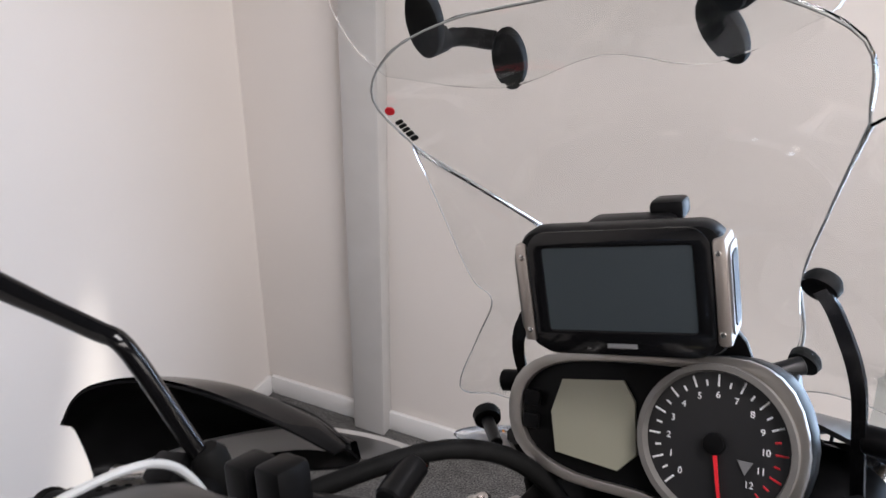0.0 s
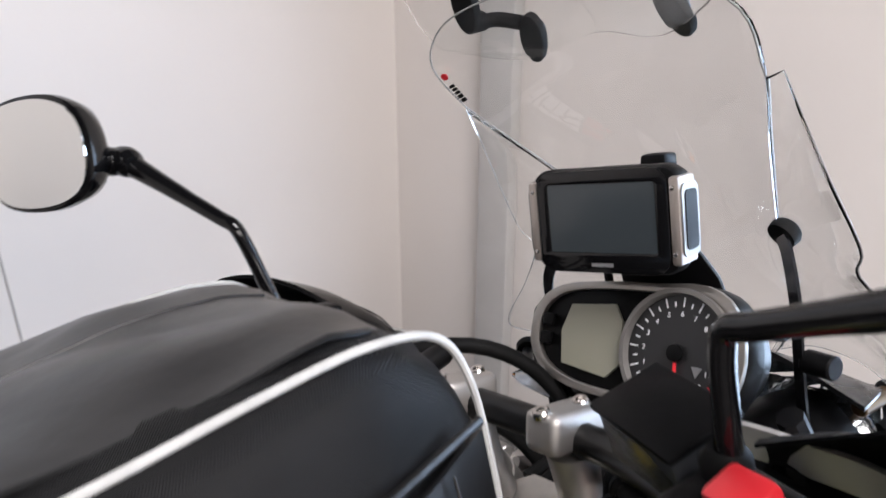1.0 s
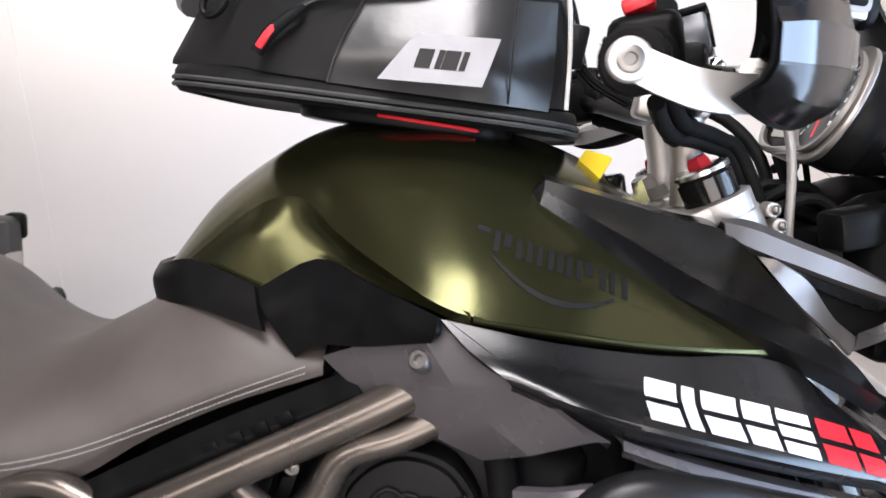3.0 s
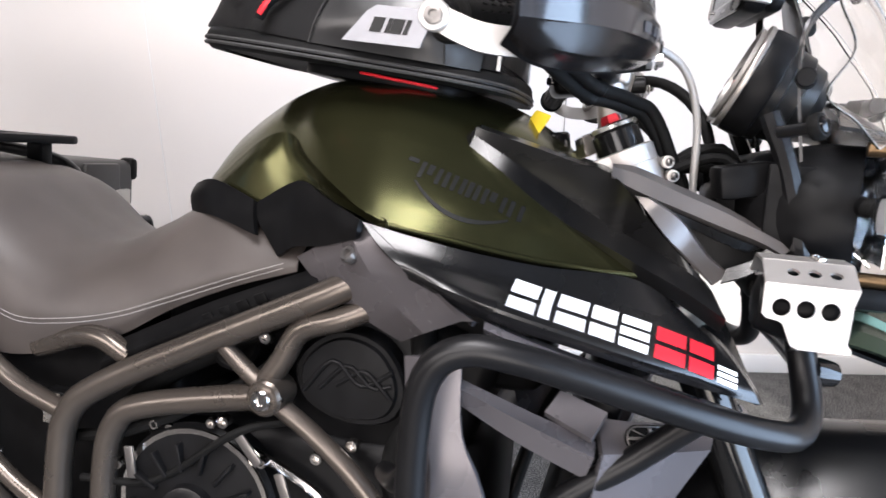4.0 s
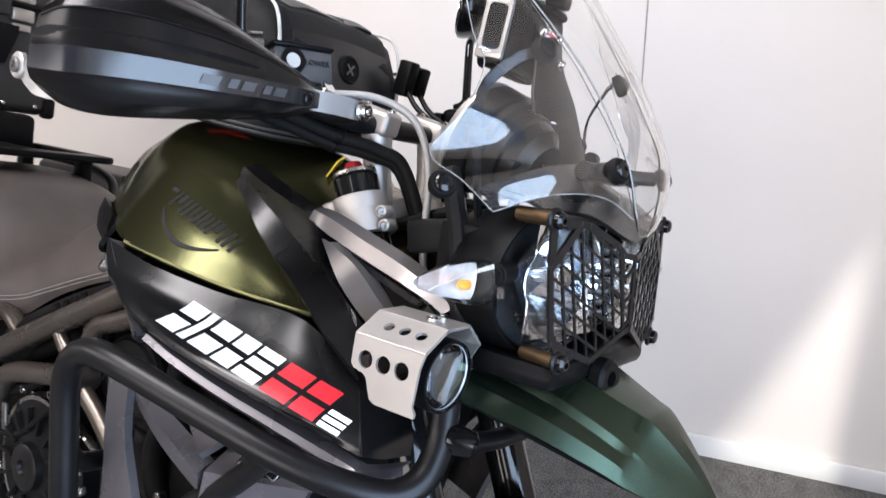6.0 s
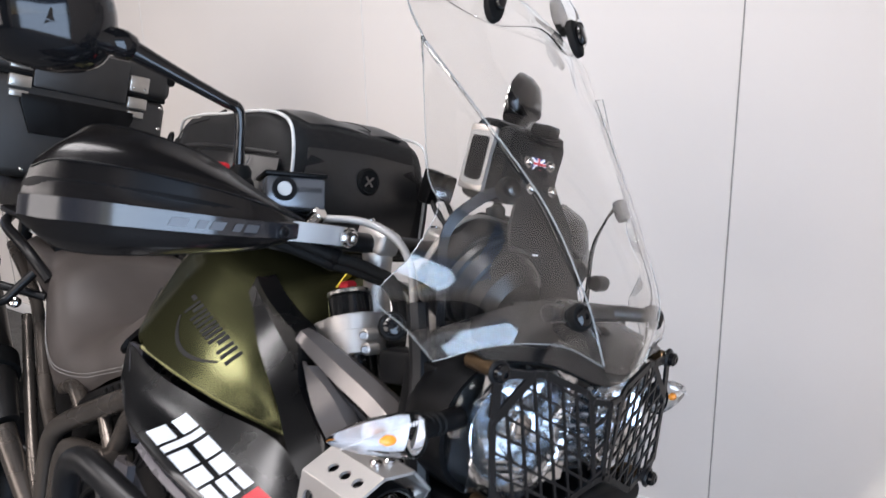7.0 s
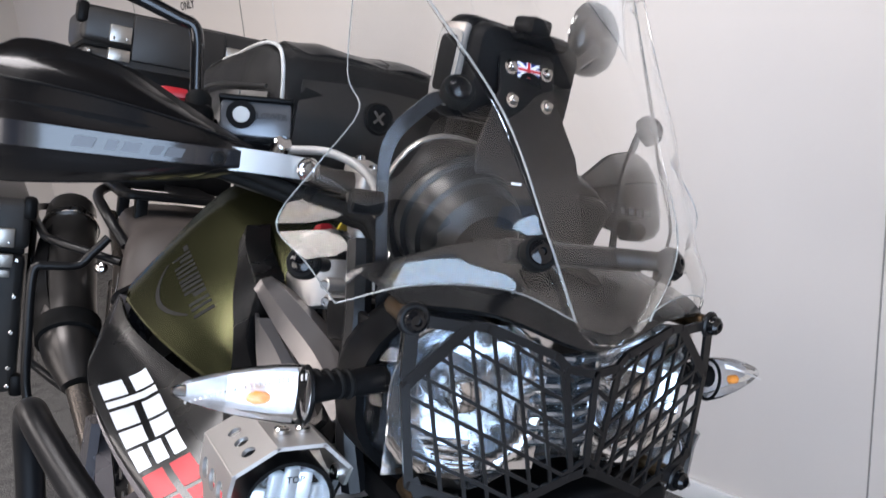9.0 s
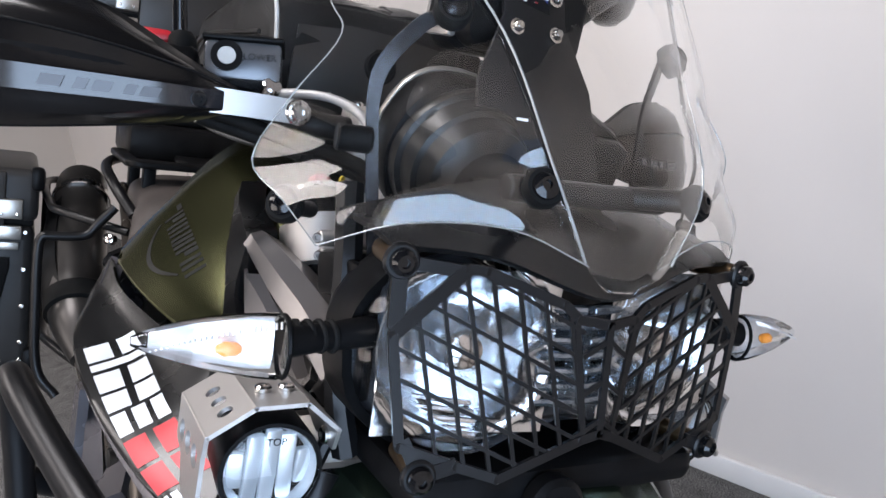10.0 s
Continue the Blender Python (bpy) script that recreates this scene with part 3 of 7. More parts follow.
for ob in both("frame_cover", frame_cover(), GREY, bike, "graphite grey plastic frame cover", angle=10):
    side = 1 if ob.name == "frame_cover" else -1
    screw((0.2385 * side, 0.1985, 0.944), (0.75 * side, -0.3, 0.45), 0.0095, 0.009, ob, BOLT_GREY)

# upper wing: scooped black strip, bronze-grey arm, black rim and inner blade round a hollow
def wing_strip():
    crest = [(0.134, 0.298, 1.087), (0.15, 0.355, 1.072), (0.157, 0.41, 1.057), (0.164, 0.452, 1.046), (0.18, 0.489, 1.007), (0.176, 0.519, 0.977), (0.169, 0.553, 0.946)]
    crease = [(0.136, 0.297, 1.078), (0.141, 0.355, 1.046), (0.141, 0.41, 1.015), (0.146, 0.456, 0.991), (0.157, 0.489, 0.977), (0.172, 0.527, 0.96), (0.18, 0.56, 0.938)]
    low = [(0.142, 0.291, 1.058), (0.158, 0.351, 1.026), (0.168, 0.405, 0.994), (0.18, 0.455, 0.972), (0.193, 0.492, 0.956), (0.204, 0.528, 0.941), (0.207, 0.572, 0.916)]
    ins = [(x - 0.028, y, z + 0.004) for x, y, z in crest[:4]] + [(x - 0.022, y - 0.004, z - 0.006) for x, y, z in crest[4:]]
    under = [(x - 0.014, y - 0.003, z - 0.016) for x, y, z in low]
    nose = [Vector(p) for p in (ins[0], crest[0], crease[0], low[0], under[0])]
    tip = Vector((0.128, 0.281, 1.071))
    cap = sheet([[p.lerp(tip, k) for p in nose] for k in (0, 0.5, 0.85)], 0)
    return joined(patch([under, low, crease, crest, ins], (1, 5), 0.003), cap)


both("wing_strip", wing_strip(), SATIN, bike, "satin black scooped strip along the tank", angle=16)


def wing_arm():
    top = [(0.15, 0.45, 1.058), (0.149, 0.476, 1.056), (0.137, 0.519, 1.04), (0.127, 0.565, 1.023), (0.118, 0.605, 1.004), (0.114, 0.64, 0.988)]
    edge = [(0.16, 0.45, 1.055), (0.16, 0.476, 1.049), (0.153, 0.52, 1.033), (0.145, 0.565, 1.017), (0.141, 0.604, 1.0), (0.138, 0.636, 0.986)]
    low = [(0.166, 0.45, 1.045), (0.162, 0.474, 1.033), (0.158, 0.521, 1.0165), (0.152, 0.564, 1.002), (0.15, 0.602, 0.99), (0.147, 0.628, 0.978)]
    back = [(x - 0.024, y, z - 0.012) for x, y, z in top]
    under = [(x - 0.02, y, z - 0.01) for x, y, z in low]
    return patch([under, low, edge, top, back], (1, 5), 0.003)


both("wing_arm", wing_arm(), WING, bike, "bronze-grey painted wing arm", angle=14)


def blade():
    left = [(0.17, 0.476, 1.027), (0.174, 0.51, 0.989), (0.172, 0.538, 0.965), (0.163, 0.562, 0.943)]
    right = [(0.173, 0.488, 1.026), (0.163, 0.522, 1.006), (0.15, 0.552, 0.972), (0.142, 0.578, 0.952)]
    back = [(x - 0.016, y + 0.004, z) for x, y, z in right]
    return patch([left, right, back], (1, 5), 0.003)


both("wing_blade", blade(), WING, bike, "grey inner blade of the wing", angle=20)
rim_top = [(0.156, 0.49, 1.024), (0.154, 0.522, 1.012), (0.148, 0.564, 0.997), (0.145, 0.604, 0.984)]
rim_low = [(0.157, 0.505, 1.014), (0.15, 0.526, 1.004), (0.144, 0.562, 0.989), (0.14, 0.594, 0.978)]
both("wing_rim_bar", patch([rim_top, rim_low, [(x - 0.014, y, z - 0.002) for x, y, z in rim_low]], (1, 5), 0.002), SATIN, bike, angle=16)
foot = [[(0.143, 0.575, 0.957), (0.142, 0.6, 0.968), (0.143, 0.612, 0.982)], [(0.148, 0.57, 0.942), (0.148, 0.6, 0.955), (0.148, 0.625, 0.976)]]
both("wing_rim_bar", patch(foot, (2, 4), 0.006), SATIN, bike, angle=16)
hollow = patch([[(0.138, 0.49, 1.012), (0.134, 0.55, 0.995), (0.13, 0.61, 0.975)], [(0.138, 0.52, 0.965), (0.132, 0.56, 0.955), (0.13, 0.605, 0.948)]], (3, 4), 0.003)
both("wing_grille", hollow, BLACK, bike)

# decals follow the surface below them
def lies_on(ob):
    me = ob.data
    return BVHTree.FromPolygons([v.co.copy() for v in me.vertices], [tuple(p.vertices) for p in me.polygons])


def decal(tree, corners, lift, facing, steps=(6, 4)):
    """A thin skin over four corners, laid on a surface."""
    a, b, c, d = (Vector(p) for p in corners)
    n = Vector(facing).normalized()
    rows = []
    for i in range(steps[1] + 1):
        row = []
        for j in range(steps[0] + 1):
            u, v = j / steps[0], i / steps[1]
            p = a.lerp(b, u).lerp(d.lerp(c, u), v)
            hit = tree.ray_cast(p + n * 0.05, -n)[0]
            row.append((hit or p) + n * lift)
        rows.append(row)
    return sheet(rows, 0)


PANEL = lies_on(right_panel)


def on_panel(u, v):
    """A point near the side panel: u along the marks, v up them."""
    a, b = Vector((0.291, 0.376, 0.922)), Vector((0.243, 0.576, 0.863))
    c, d = Vector((0.266, 0.373, 0.95)), Vector((0.22, 0.572, 0.893))
    return a.lerp(b, u).lerp(c.lerp(d, u), v)


# model marks as plain slanted bars, in the decal's colours
MARKS = [(WHITE, -0.03, 0.095, "slit"), (WHITE, 0.115, 0.165, ""), (WHITE, 0.19, 0.325, "slit"), (WHITE, 0.345, 0.46, "slit"), (WHITE, 0.48, 0.615, "gap"),
         (RED, 0.645, 0.79, "slit"), (RED, 0.81, 0.935, "slit"), (WHITE, 0.955, 1.06, "gap")]
for material, u0, u1, cut in MARKS:
    top, w = (0.52 if u1 > 1 else 1.0), u1 - u0
    cells = {"": [(0, 1, 0, 1)], "slit": [(0, 1, 0, 0.42), (0, 1, 0.56, 1)], "gap": [(0, 1, 0, 0.27), (0, 1, 0.37, 0.63), (0, 1, 0.73, 1)]}[cut]
    bits = []
    for a0, a1, v0, v1 in cells:
        v0, v1 = v0 * top, v1 * top
        slant = 0.05
        bits.append(decal(PANEL, [on_panel(u0 + w * a0 + slant * v0, v0), on_panel(u0 + w * a1 + slant * v0, v0), on_panel(u0 + w * a1 + slant * v1, v1), on_panel(u0 + w * a0 + slant * v1, v1)], 0.0006, (0.9, 0.25, 0.35), (4, 3)))
    both("lettering_mark", joined(*bits), material, (right_panel, left_panel))

TANK = lies_on(fuel_tank)
A, B, UP = Vector((0.2055, 0.236, 1.032)), Vector((0.1985, 0.368, 0.986)), Vector((-0.024, 0.004, 0.024))


def badge_point(u, v):
    return A.lerp(B, u) + UP * v


for k, (u, wide) in enumerate(((0.0, 0.085), (0.115, 0.035), (0.175, 0.045), (0.255, 0.035), (0.32, 0.035), (0.385, 0.035), (0.455, 0.035), (0.51, 0.04), (0.57, 0.035), (0.635, 0.035), (0.69, 0.05), (0.785, 0.035), (0.85, 0.035), (0.93, 0.035))):
    low = 0.62 if k == 0 else 0.1 + 0.25 * (k in (2, 10))
    bar = decal(TANK, [badge_point(u, low), badge_point(u + wide, low), badge_point(u + wide, 0.8), badge_point(u, 0.8)], 0.0006, (0.75, 0.1, 0.65), (2, 4))
    both("badge_mark", bar, INK, fuel_tank)
swing = []
for k in range(13):
    u = 0.12 + 0.76 * k / 12
    v = -0.1 - 0.75 * (1 - ((u - 0.5) / 0.38) ** 2)
    swing.append(u)
    p0, p1 = badge_point(u, v), badge_point(u, v + 0.09 + 0.08 * (1 - ((u - 0.5) / 0.38) ** 2))
    swing[-1] = [TANK.ray_cast(p + Vector((0.04, 0, 0.035)), Vector((-0.75, 0, -0.65)))[0] + Vector((0.0005, 0, 0.0005)) for p in (p0, p1)]
both("badge_arc", sheet(swing, 0), INK, fuel_tank)

# ---- front: screen, headlight, guard, beak, lamps ----
def windscreen():
    rows = []
    for z, c, ye, yc in ((1.082, 0.012, 0.762, 0.766), (1.1, 0.036, 0.764, 0.772), (1.156, 0.064, 0.754, 0.77), (1.235, 0.078, 0.702, 0.728), (1.31, 0.112, 0.634, 0.672), (1.38, 0.147, 0.568, 0.612), (1.425, 0.152, 0.535, 0.578), (1.455, 0.112, 0.518, 0.548), (1.468, 0.06, 0.522, 0.535)):
        rows.append([(-c, ye, z), (-c * 0.55, ye * 0.35 + yc * 0.65, z), (0, yc, z), (c * 0.55, ye * 0.35 + yc * 0.65, z), (c, ye, z)])
    return patch(rows, (4, 5), 0.0022)


def screen_wing():
    """Clear ear beside the rib, flaring out into a shelf along its lower edge."""
    net = [[(0.148, 0.567, 1.38), (0.151, 0.57, 1.381), (0.154, 0.572, 1.382), (0.157, 0.574, 1.383)],
           [(0.113, 0.633, 1.31), (0.132, 0.627, 1.31), (0.15, 0.617, 1.31), (0.166, 0.604, 1.31)],
           [(0.085, 0.688, 1.248), (0.113, 0.677, 1.248), (0.144, 0.659, 1.248), (0.174, 0.633, 1.248)],
           [(0.075, 0.712, 1.215), (0.105, 0.7, 1.216), (0.137, 0.679, 1.218), (0.167, 0.646, 1.222)],
           [(0.067, 0.742, 1.172), (0.097, 0.723, 1.172), (0.143, 0.697, 1.172), (0.199, 0.655, 1.177)],
           [(0.058, 0.75, 1.146), (0.095, 0.736, 1.148), (0.148, 0.709, 1.146), (0.214, 0.633, 1.134)],
           [(0.046, 0.758, 1.124), (0.09, 0.7465, 1.131), (0.147, 0.7215, 1.128), (0.2, 0.664, 1.112)],
           [(0.03, 0.762, 1.097), (0.083, 0.748, 1.115), (0.143, 0.724, 1.111), (0.185, 0.69, 1.089)]]
    rim = spline([r[3] for r in net], 5) + spline(net[7][::-1], 5)
    return patch(net, (6, 7), 0.0022), tube(rim, 0.0005, 6, 1, straight=True)


screen = part("windscreen", windscreen(), SCREEN, bike, "tall clear polycarbonate windscreen", angle=80)
wing_pane, wing_rim = screen_wing()
for w in both("screen_wing", wing_pane, SCREEN, bike, "clear flared wing of the windscreen", angle=80):
    w.visible_shadow = False
both("wing_edge", wing_rim, EDGE, bike, "thin grey tube standing in for the glint along the screen's edge")
screen.visible_shadow = False
# Grey tubes stand in for the glint along rib and upper edge.
for s in (1, -1):
    rib = tube([(0.148 * s, 0.57, 1.38), (0.113 * s, 0.636, 1.31), (0.079 * s, 0.703, 1.235), (0.065 * s, 0.755, 1.158), (0.037 * s, 0.767, 1.1)], 0.0009, 8, 6)
    part("screen_rib", rib, EDGE, bike, "thin grey tube standing in for the glint along the screen's edge")
    edge = tube([(0.148 * s, 0.567, 1.381), (0.152 * s, 0.535, 1.425), (0.112 * s, 0.518, 1.455), (0.06 * s, 0.522, 1.468), (0, 0.535, 1.469)], 0.0008, 6, 5)
    part("screen_edge", edge, EDGE, bike, "thin grey tube standing in for the glint along the screen's edge")


def deflector():
    rows = []
    for z0, k, y in ((1.418, 0.0, 0.585), (1.45, 0.4, 0.575), (1.5, 0.8, 0.55), (1.545, 1.0, 0.52), (1.57, 1.0, 0.5)):
        hw = (0.14, 0.155, 0.145, 0.105, 0.06)[(1.418, 1.45, 1.5, 1.545, 1.57).index(z0)]
        rows.append([(-hw, y - 0.045, z0 + 0.022 * (1 - k)), (-hw * 0.5, y - 0.012, z0 + 0.0 * k), (0, y, z0 + 0.012 * (1 - k)), (hw * 0.5, y - 0.012, z0), (hw, y - 0.045, z0 + 0.022 * (1 - k))])
    return patch(rows, (4, 5), 0.0024)


along, across = Vector((0.1, 0.59, -0.8)), Vector((0.918, 0.39, 0.0))
dot_at, word_at = (Vector(p) + across * 0.007 + Vector((0.001, -0.003, -0.002)) for p in ((-0.1511, 0.541, 1.417), (-0.1492, 0.553, 1.4)))
part("screen_sticker", flat([circle(0, 0, 0.0036, 16)], 0.0008, 0, basis(dot_at, along, across)), RED, bike, "red dot sticker")
for q, w in ((-0.0095, 0.003), (-0.0055, 0.003), (-0.0015, 0.003), (0.003, 0.004), (0.008, 0.004)):
    part("sticker_mark", flat([rounded(w, 0.006, 0.0008)], 0.0008, 0, basis(word_at + along * q, along, across)), INK, bike)

spoiler = thing("screen_spoiler", "clear clip-on deflector at the windscreen's top edge", "deflector", BIKE)
d = part("deflector", deflector(), SCREEN, spoiler, angle=80)
d.visible_shadow = False


def oval(w, h, t, m):
    return flat([[(w / 2 * math.cos(a), h / 2 * math.sin(a)) for a in (2 * math.pi * k / 20 for k in range(20))]], t, t * 0.3, m)


for s in (1, -1):
    up, low = Vector((0.092 * s, 0.538, 1.47)), Vector(((0.076 if s > 0 else 0.066) * s, 0.572, 1.436))
    face = lambda o: basis(o, (1, -0.25 * s, 0.2 * s), (0, -0.45, 1))
    part("clip_head", oval(0.024, 0.048, 0.012, face(up + Vector((0, -0.004, 0)))), RUBBER, spoiler, "black rubber clip")
    part("clip_head", oval(0.024, 0.046, 0.01, face(low + Vector((0, 0.012, 0.0)))), RUBBER, spoiler)
    part("clip_button", oval(0.013, 0.024, 0.008, face(low + Vector((0, 0.02, 0.004)))), GLOSS, spoiler)
    part("clip_arm", tube([up + Vector((0.006 * s, 0.008, -0.014)), (up + low) / 2 + Vector((0.012 * s, 0.012, 0.004)), low + Vector((0.004 * s, 0.004, 0.014))], 0.0065, 10, 4), RUBBER, spoiler)
    part("clip_knuckle", rod(up + Vector((0.006 * s, 0.0, -0.014)), up + Vector((0.006 * s, 0.02, -0.012)), 0.009), RUBBER, spoiler)

# screen bolts with rubber washers, and their stays
for s in (1, -1):
    for p, n in (((0.066 * s, 0.75, 1.142), (0.25 * s, 0.9, 0.35)), ((0.1 * s, 0.668, 1.247), (0.25 * s, 0.85, 0.45)), ((0.189 * s, 0.634, 1.106), (0.6 * s, 0.7, 0.3))):
        d = Vector(n).normalized()
        part("screen_grommet", lathe([(-0.006, 0.006), (-0.005, 0.0125), (0.002, 0.0135), (0.006, 0.0115), (0.006, 0.008)], p, d, 24), RUBBER, bike)
        part("screen_bolt", lathe([(0.004, 0.0095), (0.008, 0.0085), (0.0105, 0.005), (0.0105, 0.0028), (0.0085, 0.0024)], p, d, 20), GLOSS, bike)
    stay = spline([(0.1 * s, 0.66, 1.246), (0.112 * s, 0.645, 1.236), (0.128 * s, 0.622, 1.2), (0.126 * s, 0.625, 1.14), (0.12 * s, 0.64, 1.05)], 5)
    part("screen_stay", sheet([[p - Vector((0.0046 * s, -0.0015, 0.003)) for p in stay], [p + Vector((0.0046 * s, -0.0015, 0.003)) for p in stay]], 0.003), STAY, bike, "gloss black steel windscreen stay")
    part("screen_stay", rod((0.066 * s, 0.742, 1.142), (0.02 * s, 0.7, 1.138), 0.008), POWDER, bike)
    part("screen_knob", rod((0.13 * s, 0.63, 1.155), (0.155 * s, 0.625, 1.155), 0.01, sides=12), BLACK, bike)
part("stay_crossbar", rod((-0.07, 0.715, 1.138), (0.07, 0.715, 1.138), 0.009), POWDER, bike)
for s in (1, -1):
    part("stay_stub", rod((0.188 * s, 0.632, 1.105), (0.16 * s, 0.605, 1.1), 0.006), POWDER, bike)

# nose cowl over the lamps
nose = patch([[(-0.16, 0.66, 1.11), (-0.08, 0.675, 1.135), (0, 0.68, 1.145), (0.08, 0.675, 1.135), (0.16, 0.66, 1.11)],
              [(-0.155, 0.7, 1.106), (-0.08, 0.72, 1.112), (0, 0.73, 1.108), (0.08, 0.72, 1.112), (0.155, 0.7, 1.106)],
              [(-0.148, 0.722, 1.098), (-0.085, 0.742, 1.096), (0, 0.757, 1.074), (0.085, 0.742, 1.096), (0.148, 0.722, 1.098)]], (4, 6), 0.004)
part("nose_cowl", nose, SATIN, bike, "satin black cowl above the headlights")

# twin headlight: housing, reflectors, clear cover
LAMP = [(0.0, 1.06), (0.03, 1.062), (0.06, 1.08), (0.1, 1.092), (0.134, 1.07), (0.152, 1.035), (0.148, 0.99), (0.12, 0.962), (0.075, 0.95), (0.03, 0.972), (0.0, 0.978)]


def lamp_ring(scale, dy, push):
    right = [Vector((x * scale, 0.733 - 0.15 * x + dy - push * (x / 0.16) ** 2, 1.03 + (z - 1.03) * scale)) for x, z in LAMP]
    loop = spline(right, 3)
    return loop + [mv(p) for p in reversed(loop[1:-1])]


housing = skin([lamp_ring(0.55, -0.13, 0), lamp_ring(0.8, -0.115, 0), lamp_ring(0.98, -0.07, 0.01), lamp_ring(1.035, -0.05, 0.01), lamp_ring(1.03, -0.012, 0.012), lamp_ring(0.98, -0.014, 0.012)], cap=False)
headlight = part("headlight", housing, BLACK, bike, "twin headlight with clear cover in black housing")
cover = skin([lamp_ring(1.0, -0.04, 0.012), lamp_ring(0.995, -0.012, 0.012), lamp_ring(0.94, 0.0, 0.01), lamp_ring(0.5, 0.006, 0.004), lamp_ring(0.05, 0.008, 0)], cap=True)
bmesh.ops.recalc_face_normals(cover, faces=cover.faces)
cv = part("lens_cover", cover, LENS, headlight, "clear headlight lens")
cv.visible_shadow = False
back = skin([lamp_ring(0.97, -0.035, 0.012), lamp_ring(0.9, -0.06, 0.0), lamp_ring(0.1, -0.08, 0.0)], cap=True)


def fluted_bowl(c, d, s):
    """A shallow dish pressed into upright flutes of uneven width."""
    f = d.normalized()
    rt, up = Vector((f.y, -f.x, 0)), Vector((0, 0, 1))
    edges = [-0.064, -0.046, -0.03, -0.004, 0.02, 0.04, 0.064]
    rows = []
    for i in range(29):
        z = -0.056 + 0.004 * i
        row = []
        for a, b in zip(edges, edges[1:]):
            for q in range(5):
                x = a + (b - a) * q / 5
                r = min(1.0, math.hypot(x, z * 1.1) / 0.064)
                bulge = 0.0016 * math.sin(math.pi * q / 5) * (1 if z > -0.02 else 0.3)
                step = 0.0006 * math.sin(z * 900) if z < -0.022 else 0.0
                row.append(c + rt * (x * s) + up * z + f * (-0.03 + 0.052 * r ** 2 + bulge + step))
        rows.append(row)
    return sheet(rows, 0.001)


LAMP_INNER = mat("lamp_inner", (0.36, 0.4, 0.45), 0.24, 0.9, vary=0.2, noise_scale=40)
part("reflector_tray", back, LAMP_INNER, headlight)
for s in (1, -1):
    c = Vector((0.085 * s, 0.703, 1.03))
    d = Vector((0.12 * s, 1, 0))
    part("reflector", fluted_bowl(c, d, s), CHROME, headlight, "chromed reflector bowl with upright flutes", angle=60)
    part("bulb_shield", lathe([(0.002, 0.012), (0.018, 0.014), (0.022, 0.012), (0.024, 0.004)], c, d, 18), STEEL, headlight)
    flute = patch([[(0.05 * s, 0.728, 0.972), (0.085 * s, 0.724, 0.966), (0.125 * s, 0.713, 0.972)], [(0.05 * s, 0.712, 0.985), (0.085 * s, 0.708, 0.98), (0.125 * s, 0.697, 0.984)]], (2, 5), 0.0015)
    part("reflector_skirt", flute, CHROME, headlight)
    part("lamp_bulb", lathe([(-0.02, 0.006), (0.0, 0.009), (0.012, 0.008), (0.016, 0.003)], c, d, 16), STEEL, headlight)
    inner = Vector((0.03 * s, 0.722, 1.02))
    part("position_lamp", lathe([(-0.02, 0.006), (0.008, 0.019), (0.01, 0.02)], inner, (0, 1, 0), 20, cap=False), CHROME, headlight)
    for k in range(7):
        z = 0.995 + 0.011 * k
        part("lens_rib", rod((0.003 * s, 0.736, z), (0.033 * s, 0.73, z), 0.0034, sides=8), LAMP_INNER, headlight)
    for k in range(4):
        z = 0.978 + 0.005 * k
        part("trim_rib", rod((0.07 * s, 0.724 - 0.004 * k, z - 0.004), (0.125 * s, 0.708 - 0.004 * k, z), 0.002, sides=6), STEEL, headlight)

# headlight guard: a bent steel frame with slanted bars in two wings
guard = thing("headlight_guard", "black steel mesh guard bolted in front of headlight", "headlight guard", BIKE)
GY, GS, GT = 0.759, 0.16, 0.08


def gp(x, z, out=0.0):
    return Vector((x, GY - GS * abs(x) + GT * (1.06 - z) + out, z))


def strip(a, b, w=0.0055, t=0.0025, s=1):
    """A flat bar in the wing's plane."""
    a, b = gp(*a), gp(*b)
    d = (b - a).normalized()
    n = Vector((GS * s, 1, 0)).normalized()
    u = n.cross(d).normalized()
    bm = bmesh.new()
    q = [a - u * w / 2, b - u * w / 2, b + u * w / 2, a + u * w / 2]
    f = [bm.verts.new(p + n * t / 2) for p in q]
    g = [bm.verts.new(p - n * t / 2) for p in q]
    bm.faces.new(f)
    bm.faces.new(g[::-1])
    for i in range(4):
        j = (i + 1) % 4
        bm.faces.new([f[i], g[i], g[j], f[j]])
    return bm


